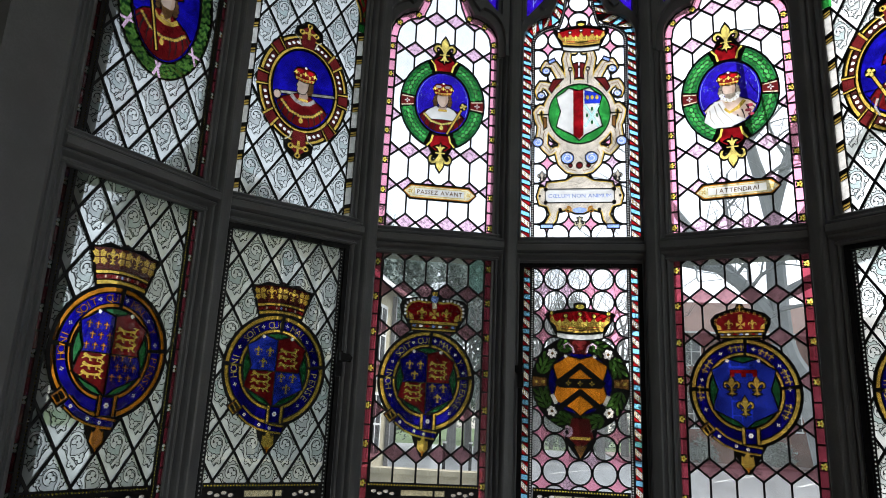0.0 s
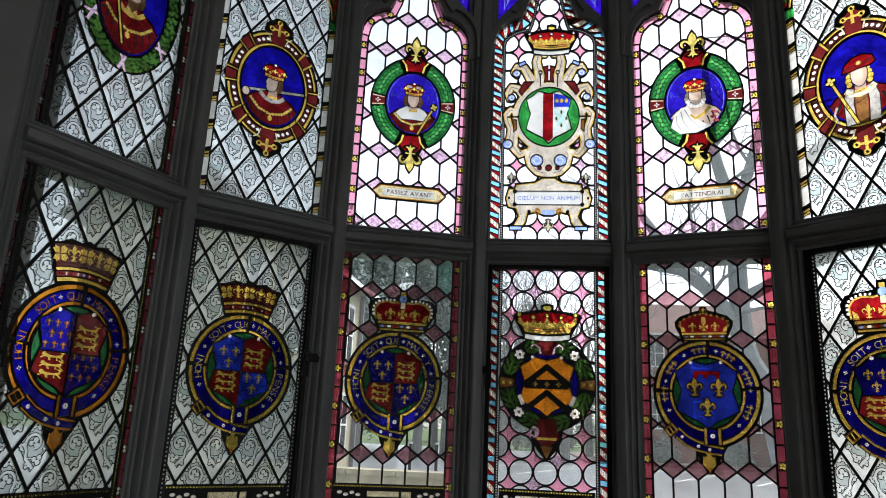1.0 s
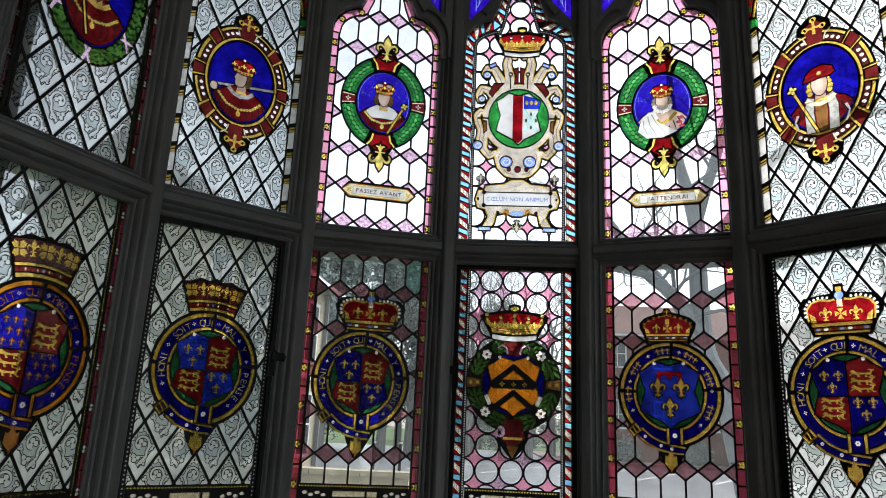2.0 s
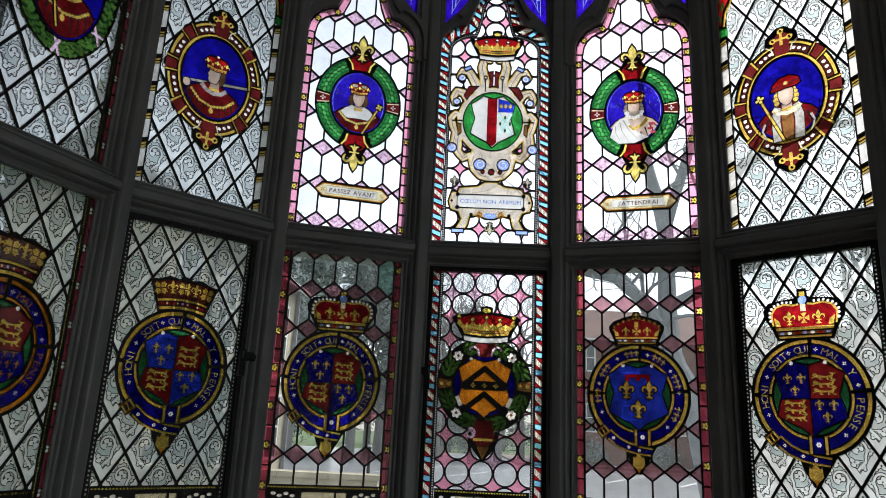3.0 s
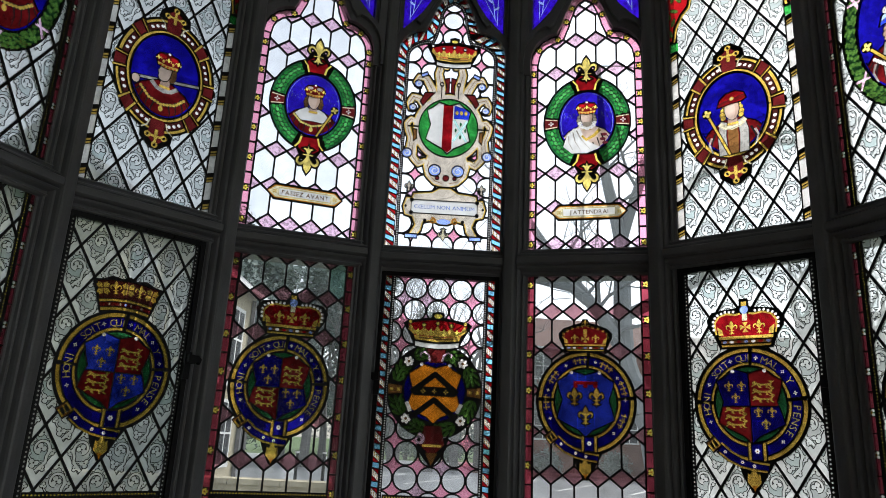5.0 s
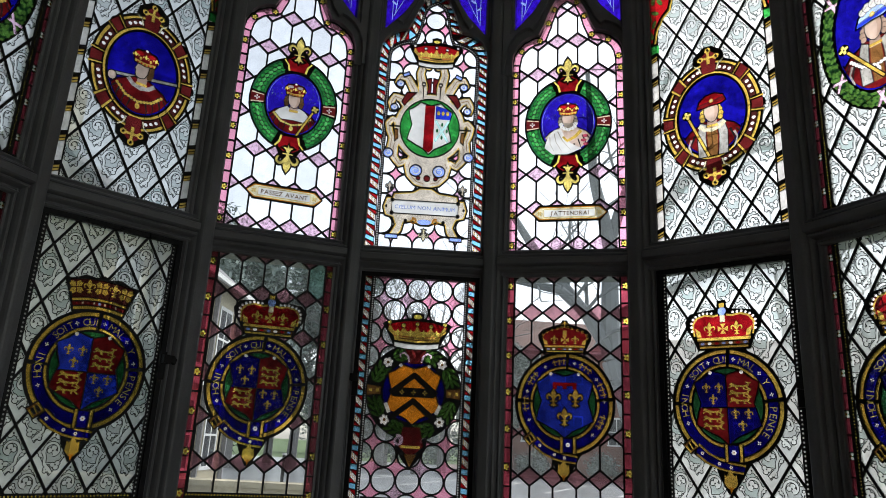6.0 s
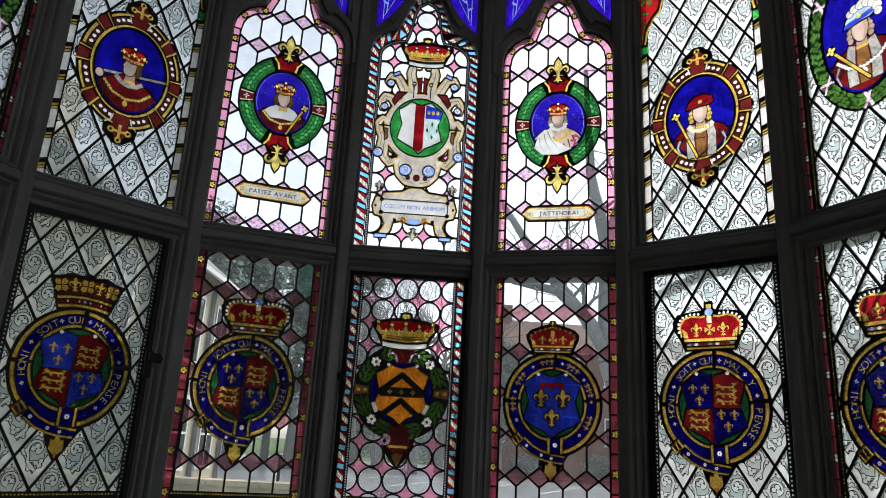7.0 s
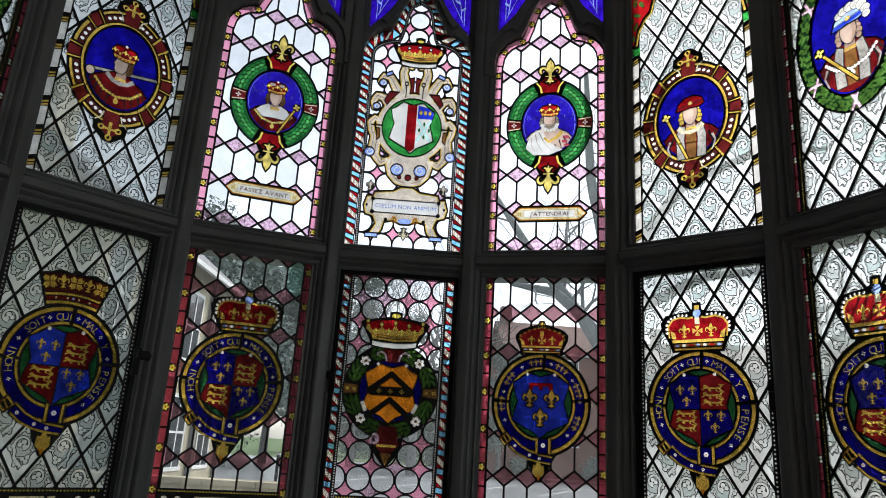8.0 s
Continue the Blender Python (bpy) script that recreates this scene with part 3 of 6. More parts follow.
# ---- crests ----
LILY_SIDE = [(0.02, -0.10), (0.10, 0.02), (0.20, 0.16), (0.30, 0.22), (0.38, 0.16), (0.36, 0.04), (0.28, -0.02), (0.40, -0.04), (0.48, 0.08), (0.46, 0.26), (0.34, 0.36), (0.20, 0.33), (0.08, 0.16), (0.02, 0.02)]
LILY_MID = [(-0.06, -0.10), (0.06, -0.10), (0.10, 0.12), (0.17, 0.34), (0.12, 0.52), (0.0, 0.70), (-0.12, 0.52), (-0.17, 0.34), (-0.10, 0.12)]
LILY_FOOT = [(-0.05, -0.18), (0.05, -0.18), (0.12, -0.34), (0.24, -0.40), (0.14, -0.46), (0.04, -0.42), (0.0, -0.56), (-0.04, -0.42), (-0.14, -0.46), (-0.24, -0.40), (-0.12, -0.34)]
LILY_TIE = [(-0.22, -0.18), (0.22, -0.18), (0.22, -0.10), (-0.22, -0.10)]


def lily(P, u, z, s, mat, parent, turn=0, edge=None):
    """A fleur-de-lis about 1.26 s high."""
    q = P.piece("fleur_de_lis", parent)
    for poly in (LILY_MID, LILY_FOOT, LILY_SIDE, [(-x, y) for x, y in LILY_SIDE], LILY_TIE):
        if edge is not None:
            P.add(moved(grown(poly, 0.05), u, z, s, turn), "lead", edge)
    for poly in (LILY_MID, LILY_FOOT, LILY_SIDE, [(-x, y) for x, y in LILY_SIDE], LILY_TIE):
        P.add(moved(poly, u, z, s, turn), mat, q)
    return q


LION = [(-0.62, 0.06), (-0.56, 0.17), (-0.44, 0.20), (-0.36, 0.12), (-0.20, 0.06), (0.10, 0.04), (0.34, 0.08), (0.40, 0.14), (0.30, 0.17), (0.24, 0.22), (0.36, 0.24), (0.50, 0.20), (0.60, 0.24), (0.56, 0.15), (0.46, 0.11), (0.46, 0.02), (0.40, -0.06), (0.50, -0.12),
        (0.58, -0.17), (0.44, -0.19), (0.30, -0.07), (0.22, -0.06), (0.22, -0.14), (0.30, -0.19), (0.12, -0.19), (0.12, -0.05), (-0.16, -0.06), (-0.14, -0.14), (-0.06, -0.19), (-0.26, -0.19), (-0.30, -0.06), (-0.46, -0.03), (-0.60, -0.12), (-0.68, -0.08), (-0.52, 0.02)]


def lion(P, u, z, s, parent):
    P.add(moved(LION, u, z, s), "gold_glass", P.piece("heraldic_lion", parent))


def cross_mark(P, u, z, s, piece, mat, turn=0):
    for k in range(4):
        P.add(moved(ell(0.55, 0, 0.42, 0.28, 8), u, z, s, turn + 90 * k), mat, piece)


SHIELD = [(-0.62, 0.80), (-0.40, 0.98), (0.0, 0.86), (0.40, 0.98), (0.62, 0.80), (0.86, 0.66), (0.80, 0.40), (0.70, 0.10), (0.80, -0.22), (0.86, -0.48), (0.52, -0.66), (0.22, -0.80), (0.0, -1.0),
          (-0.22, -0.80), (-0.52, -0.66), (-0.86, -0.48), (-0.80, -0.22), (-0.70, 0.10), (-0.80, 0.40), (-0.86, 0.66)]


def half_of(poly, sx, sz, cx, cz):
    q = [p for p in poly]
    q = clipped(q, -sx, 0, -sx * cx - 0.0015)
    return clipped(q, 0, -sz, -sz * cz - 0.0015)


def letters_round(P, words, cu, cz, rx, rz, size, mat, parent):
    """Words round an oval, each centred on its own angle (degrees, counter-clockwise from the right)."""
    for word, mid, spread in words:
        q = P.piece("motto_word", parent, "gold painted lettering")
        n = len(word)
        for k, ch in enumerate(word):
            a = mid + (spread * (0.5 - (k + 0.5) / n) if n > 1 else 0)
            ang = radians(a)
            u, z = cu + rx * math.cos(ang), cz + rz * math.sin(ang)
            turn = math.degrees(math.atan2(rx * math.sin(ang), rz * math.cos(ang))) - 90
            tris, w = glyph(ch)
            for t in tris:
                P.add(moved([(x - w / 2, y - 0.5) for x, y in t], u, z, size, turn), mat, q)


def crown(P, lead, u, z, w, h, kind):
    """kind: 'open' gold coronet with leaves; 'royal' closed red crown with pearls; 'coronet' red cap, points and ermine; 'closed' maroon with gold arch."""
    if kind == "open":
        at = lambda rows: [(u + w * x * (0.76 + 0.24 * y), z + h * (y + 0.10 * (1 - 4 * x * x) - 0.06)) for x, y in rows]
        edge = [(-0.55, -0.06), (-0.28, -0.06), (0.0, -0.06), (0.28, -0.06), (0.55, -0.06), (0.57, 0.5), (0.60, 1.02), (0.44, 1.0), (0.28, 1.10), (0.12, 1.02), (0.0, 1.12), (-0.12, 1.02), (-0.28, 1.10), (-0.44, 1.0), (-0.60, 1.02), (-0.57, 0.5)]
        P.add(at(edge), "lead", lead)
        c = P.one(at([(-0.52, 0.0), (-0.26, 0.0), (0.0, 0.0), (0.26, 0.0), (0.52, 0.0), (0.52, 0.10), (0.26, 0.10), (0.0, 0.10), (-0.26, 0.10), (-0.52, 0.10)]), "gold_glass", "crown", label="gold open coronet with leaf points")
        for lo, hi, mat in ((0.13, 0.25, "maroon_glass"), (0.28, 0.36, "gold_glass"), (0.37, 0.96, "bistre_glass")):
            P.add(at([(-0.52, lo), (-0.26, lo), (0.0, lo), (0.26, lo), (0.52, lo), (0.53, hi), (0.26, hi), (0.0, hi), (-0.26, hi), (-0.53, hi)]), mat, c)
        for k in range(5):
            x = -0.44 + 0.22 * k
            px, pz = at([(x, 0.70)])[0]
            if k % 2:
                lily(P, px, pz - h * 0.02, h * 0.39, "gold_glass", c, -x * 26)
            else:
                for a in (45, 135, 225, 315):
                    P.add(moved([(0.06, 0.0), (0.5, -0.40), (1.0, -0.22), (0.86, 0.0), (1.0, 0.22), (0.5, 0.40)], px, pz, h * 0.255, a - x * 26), "gold_glass", c)
        for k in range(9):
            px, pz = at([(-0.44 + 0.11 * k, 0.19)])[0]
            P.add(ell(px, pz, w * 0.026 if k == 4 else w * 0.016, h * 0.05, 7), "sky_enamel" if k == 4 else ("deep_red_glass", "cream_glass")[k % 2], c)
        return c
    if kind in ("royal", "closed"):
        red = "ruby_glass" if kind == "royal" else "deep_red_glass"
        if kind == "royal":
            half = [(0.38, 0.0), (0.45, 0.24), (0.54, 0.44), (0.56, 0.60), (0.48, 0.76), (0.30, 0.80), (0.12, 0.82), (0.07, 0.86), (0.06, 1.0)]
            cap = [(0.37, 0.22), (0.44, 0.36), (0.50, 0.52), (0.45, 0.67), (0.30, 0.73), (0.12, 0.70)]
        else:
            half = [(0.38, 0.0), (0.44, 0.22), (0.50, 0.42), (0.51, 0.58), (0.42, 0.74), (0.22, 0.86), (0.08, 0.92), (0.05, 1.04)]
            cap = [(0.37, 0.22), (0.43, 0.40), (0.45, 0.56), (0.36, 0.70), (0.18, 0.80), (0.04, 0.84)]
        mirror = lambda rows: rows + [(-x, y) for x, y in rows[::-1]]
        P.add([(u + x * w * 1.06, z + (y * 1.06 - 0.03) * h) for x, y in mirror(half)], "lead", lead)
        c = P.one([(u + x * w, z + y * h) for x, y in mirror(cap)], red, "crown", label="closed royal crown, red cap with gold arches" if kind == "royal" else "closed maroon crown with gold foliage")
        P.add([(u + x * w, z + y * h) for x, y in [(-0.37, 0.01), (0.37, 0.01), (0.38, 0.06), (-0.38, 0.06)]], "gold_glass", c)
        P.add([(u + x * w, z + y * h) for x, y in [(-0.38, 0.08), (0.38, 0.08), (0.39, 0.15), (-0.39, 0.15)]], "bronze_glass", c)
        P.add([(u + x * w, z + y * h) for x, y in [(-0.41, 0.17), (0.41, 0.17), (0.42, 0.24), (-0.42, 0.24)]], "gold_glass", c)
        for k in range(7):
            P.add(ell(u + w * (-0.33 + 0.11 * k), z + h * 0.115, w * 0.035, h * 0.032, 8), ("sky_enamel", "white_glass", "red_glass")[k % 3], c)
        for s in (-1, 1):
            arch = [(u + s * w * x, z + h * y) for x, y in ((0.45, 0.28), (0.47, 0.42), (0.47, 0.55), (0.40, 0.68), (0.28, 0.73), (0.14, 0.70), (0.06, 0.72))]
            if kind == "royal":
                P.add(ribbon(arch, w * 0.035), "gold_glass", c)
            if kind == "royal":
                beads(P, [(u + s * w * x * 1.07, z + h * y) for x, y in ((0.46, 0.40), (0.47, 0.56), (0.42, 0.70), (0.28, 0.775), (0.10, 0.76))], c, "pearl_glass", w * 0.026, w * 0.066)
            else:
                for x, y in ((0.45, 0.46), (0.44, 0.58), (0.36, 0.68), (0.26, 0.75), (0.15, 0.80), (0.06, 0.84)):
                    cross_mark(P, u + s * w * x, z + h * y, w * 0.038, c, "gold_glass", 30)
            lily(P, u + s * w * 0.21, z + h * 0.40, h * 0.26, "gold_glass", c)
            P.add([(u + s * w * x, z + h * y) for x, y in ((0.34, 0.26), (0.42, 0.26), (0.44, 0.46), (0.36, 0.38))], "gold_glass", c)
        for k in range(4):
            P.add(moved([(0.0, 0.0), (0.95, -0.55), (0.95, 0.55)], u, z + h * 0.42, w * 0.085, 90 * k), "gold_glass", c)
        P.add(box(u - w * 0.04, z + h * 0.56, u + w * 0.04, z + h * 0.74), "gold_glass" if kind == "closed" else "cream_glass", c)
        if kind == "royal":
            P.add(ell(u, z + h * 0.80, w * 0.068, None, 12), "sky_enamel", P.piece("orb", c, "blue enamel orb"))
            P.add(box(u - w * 0.045, z + h * 0.88, u + w * 0.045, z + h * 0.98), "gold_glass", c)
        else:
            lily(P, u, z + h * 0.92, h * 0.20, "gold_glass", c)
        return c
    # coronet
    out = [(-0.36, -0.09), (0.0, -0.14), (0.36, -0.09), (0.40, 0.10), (0.46, 0.30), (0.56, 0.62), (0.50, 0.70), (0.30, 0.76), (0.10, 0.82), (0.10, 0.96), (0.0, 1.0), (-0.10, 0.96), (-0.10, 0.82), (-0.30, 0.76), (-0.50, 0.70), (-0.56, 0.62), (-0.46, 0.30), (-0.40, 0.10)]
    P.add([(u + x * w * 1.03, z + y * 1.02 * h) for x, y in out], "lead", lead)
    c = P.one([(u + x * w, z + y * h) for x, y in [(-0.38, 0.24), (0.38, 0.24), (0.50, 0.60), (0.28, 0.71), (0.0, 0.76), (-0.28, 0.71), (-0.50, 0.60)]], "red_glass", "crown", label="red coronet with gold points and white ermine band")
    P.add([(u + x * w, z + y * h) for x, y in [(-0.37, 0.14), (0.0, 0.08), (0.37, 0.14), (0.39, 0.28), (0.0, 0.22), (-0.39, 0.28)]], "gold_glass", c)
    P.add([(u + x * w, z + y * h) for x, y in [(-0.30, 0.19), (0.0, 0.145), (0.30, 0.19), (0.30, 0.23), (0.0, 0.185), (-0.30, 0.23)]], "bronze_glass", c)
    peaks = []
    for k in range(5):
        x, y = -0.46 + 0.23 * k, 0.62 - 0.06 * (k in (1, 3)) + 0.02 * (k in (0, 4))
        if k:
            peaks.append((x - 0.115, 0.40))
        peaks += [((x - 0.05) * 0.96, 0.44), (x, y), ((x + 0.05) * 0.96, 0.44)]
    P.add([(u + w * x, z + h * y) for x, y in [(-0.40, 0.30), (0.0, 0.24), (0.40, 0.30)] + peaks[::-1]], "gold_glass", c)
    for k in range(5):
        x, y = -0.46 + 0.23 * k, 0.66 - 0.06 * (k in (1, 3)) + 0.02 * (k in (0, 4))
        P.add(ell(u + w * x, z + h * y, w * 0.040, None, 10), "lead", lead)
        P.add(ell(u + w * x, z + h * y, w * 0.031, None, 9), "pearl_glass" if w < 0.18 else "yellow_glass", c)
        if k < 4:
            lily(P, u + w * (x + 0.115) * 0.94, z + h * 0.36, h * 0.19, "yellow_glass", c)
    P.add(ell(u, z + h * 0.88, w * 0.075, h * 0.075, 12), "yellow_glass", P.piece("tassel", c, "yellow tassel"))
    P.add([(u + x * w, z + y * h) for x, y in [(-0.36, -0.05), (-0.2, -0.10), (0.0, -0.12), (0.2, -0.10), (0.36, -0.05), (0.37, 0.09), (0.2, 0.045), (0.0, 0.03), (-0.2, 0.045), (-0.37, 0.09)]], "white_glass", P.piece("ermine_band", c, "white ermine band"))
    return c


def garter(P, lead, u, z, style):
    """A buckled blue garter round a shield of arms. style: which crown, arms and lettering."""
    R, Z = 0.143, 0.150
    P.add(ell(u, z, R + 0.008, Z + 0.008, 40), "lead", lead)
    P.add([(u - 0.045, z - Z + 0.01), (u + 0.055, z - Z + 0.01), (u + 0.03, z - Z - 0.035), (u + 0.005, z - Z - 0.078), (u - 0.008, z - Z - 0.078), (u - 0.03, z - Z - 0.035)], "lead", lead)
    g = P.piece("garter", None, "blue buckled garter edged in gold")
    gold = style.get("gold", "gold_glass")
    cuts = ((88, 176), (8, 84), (-78, 4), (180, 264))
    for a0, a1 in cuts:
        P.add(band(u, z, (R, Z), (R - 0.010, Z - 0.010), a0, a1, 10), gold, g)
        P.add(band(u, z, (R - 0.013, Z - 0.013), (R - 0.037, Z - 0.037), a0, a1, 10), "blue_glass", g)
        P.add(band(u, z, (R - 0.039, Z - 0.039), (R - 0.046, Z - 0.046), a0, a1, 10), gold, g)
    if style["text"]:
        letters_round(P, (("HONI", 179, 31), ("SOIT", 131, 27), ("QUI", 95, 19), ("MAL", 60, 24), ("Y", 29, 0), ("PENSE", -21, 41)), u, z, R - 0.0255, Z - 0.0255, 0.0190, "lily_gold_glass" if gold != "amber_glass" else gold, g)
        marks = (203, 155, 113, 79, 42, 13, -50)
    else:
        marks = (205, 165, 120, 75, 36, 4, -46)
        for a in (182, 145, 98, 58, 20, -25):
            for k in (-7, 0, 7):
                t = radians(a + k)
                lily(P, u + (R - 0.0255) * math.cos(t), z + (Z - 0.0255) * math.sin(t), 0.017, gold, g, a + k - 90)
    q = P.piece("cross_flower", g)
    for a in marks:
        t = radians(a)
        cross_mark(P, u + (R - 0.025) * math.cos(t), z + (Z - 0.025) * math.sin(t), 0.0060, q, "pearl_glass", a)
    # field and shield
    P.add(ell(u, z, R - 0.048, Z - 0.048, 32), "lead", lead)
    f = P.one(ell(u, z, R - 0.051, Z - 0.051, 32), "dark_green_glass", "green_field", g)
    S = [(u + x * 0.098, z - 0.004 + y * 0.098) for x, y in SHIELD]
    P.add(grown(S, 0.003), "lead", lead)
    shield = P.one(S, "blue_glass", "shield", None, label="painted heraldic shield")
    if style["arms"] == "quarters":
        for sx in (-1, 1):
            for sz in (-1, 1):
                red = sx * sz > 0
                part = P.piece("quarter", shield)
                P.add(half_of(S, sx, sz, u, z - 0.006), "deep_red_glass" if red else ("bright_blue_glass" if style.get("bright") else "blue_glass"), part)
                cx, cz = u + sx * 0.037, z + 0.030 * sz - (0.006 if sz < 0 else -0.002)
                if red:
                    for k in (-1, 0, 1):
                        lion(P, cx, cz + k * 0.0190, 0.047, part)
                elif style.get("many"):
                    for k in range(3):
                        for c in range(3):
                            lily(P, cx + (c - 1) * 0.021 + (0.007 if k % 2 else -0.004), cz + (k - 1) * 0.024, 0.0155, gold, part)
                else:
                    for du, dz in ((-0.017, 0.013), (0.017, 0.013), (0.0, -0.018)):
                        lily(P, cx + du, cz + dz, 0.024, gold, part)
        P.add(box(u - 0.0014, z - 0.10, u + 0.0014, z + 0.088), "lead", lead)
        P.add(box(u - 0.068, z - 0.0074, u + 0.068, z - 0.0046), "lead", lead)
    else:
        P.add(S, "bright_blue_glass", shield)
        for du, dz in ((-0.033, 0.012), (0.033, 0.012), (0.0, -0.045)):
            lily(P, u + du, z + dz, 0.046, "gold_glass", shield, 0, lead)
        lab = P.piece("label_bar", shield, "red heraldic label")
        P.add(box(u - 0.036, z + 0.052, u + 0.036, z + 0.062), "red_glass", lab)
        for x in (-0.030, 0.0, 0.030):
            P.add(box(u + x - 0.006, z + 0.042, u + x + 0.006, z + 0.054), "red_glass", lab)
    for s in (-1, 1):
        P.add(ell(u + s * 0.042, z + 0.088, 0.0055, None, 8), "pearl_glass", shield)
    # hanging strap, buckle and pendant
    P.add(moved(box(-0.017, -0.017, 0.017, 0.017), u - 0.103, z - 0.108, 1, 40), "lead", lead)
    b = P.piece("buckle", g, "gold garter buckle")
    for s in (-1, 1):
        P.add(moved(box(-0.015, s * 0.011 - 0.003, 0.015, s * 0.011 + 0.003), u - 0.103, z - 0.108, 1, 40), "bronze_glass", b)
        P.add(moved(box(s * 0.012 - 0.003, -0.013, s * 0.012 + 0.003, 0.013), u - 0.103, z - 0.108, 1, 40), gold, b)
    P.add(moved(box(-0.002, -0.011, 0.002, 0.011), u - 0.103, z - 0.108, 1, 30), gold, b)
    curve = [(u + x, z + y) for x, y in ((-0.086, -0.116), (-0.060, -0.138), (-0.030, -0.152), (0.0, -0.160), (0.036, -0.164))]
    P.add(ribbon(curve, 0.034, 0.022), "lead", lead)
    t = P.piece("strap", g, "hanging blue strap end with rosettes")
    for o, m in ((0.013, gold), (-0.013, gold)):
        P.add(ribbon([(x + o * 0.25, y + o * (1 - 0.3 * k / 4)) for k, (x, y) in enumerate(curve)], 0.0055), m, t)
    P.add(ribbon(curve, 0.018, 0.012), "blue_glass", t)
    for k in (0, 1, 2):
        x, y = curve[k + (1 if k else 0)] if k else (u - 0.074, z - 0.127)
        flower(P, t, x, y, 0.0052, "pearl_glass", "bronze_glass", 6)
    P.add(box(u - 0.014, z - 0.148, u + 0.036, z - 0.100), "lead", lead)
    k2 = P.piece("strap_loop", g)
    for x in (-0.009, 0.029):
        P.add(box(u + x - 0.0035, z - 0.146, u + x + 0.004, z - 0.100), gold, k2)
    P.add(box(u - 0.003, z - 0.144, u + 0.023, z - 0.104), "blue_glass", k2)
    flower(P, k2, u + 0.010, z - 0.122, 0.007, "white_glass", "amber_glass", 6)
    e = P.piece("pendant", g, "gold leaf pendant")
    for a, s in ((0, 1.0), (22, 0.8), (-22, 0.8)):
        P.add(moved([(-0.2, 0.0), (0.2, 0.0), (0.36, 0.5), (0.0, 1.15), (-0.36, 0.5)], u - 0.002, z - 0.212, 0.042 * s, -a * 1.1), gold, e)
    P.add(moved([(-0.28, 0), (0.28, 0), (0.1, -0.5), (0, -0.75), (-0.1, -0.5)], u - 0.002, z - 0.210, 0.022), "amber_glass", e)
    crown(P, lead, u + style.get("du", 0), z + Z + 0.004, *style["crown"])


FACE = [(-0.022, 0.046), (-0.0235, 0.026), (-0.019, 0.008), (-0.009, -0.006), (0.001, -0.010), (0.012, -0.006), (0.020, 0.008), (0.0245, 0.026), (0.023, 0.046), (0.0, 0.056)]
PROFILE = [(-0.021, 0.052), (-0.0225, 0.038), (-0.0275, 0.027), (-0.0235, 0.020), (-0.024, 0.010), (-0.020, 0.000), (-0.008, -0.004), (0.006, 0.000), (0.014, 0.016), (0.018, 0.050)]


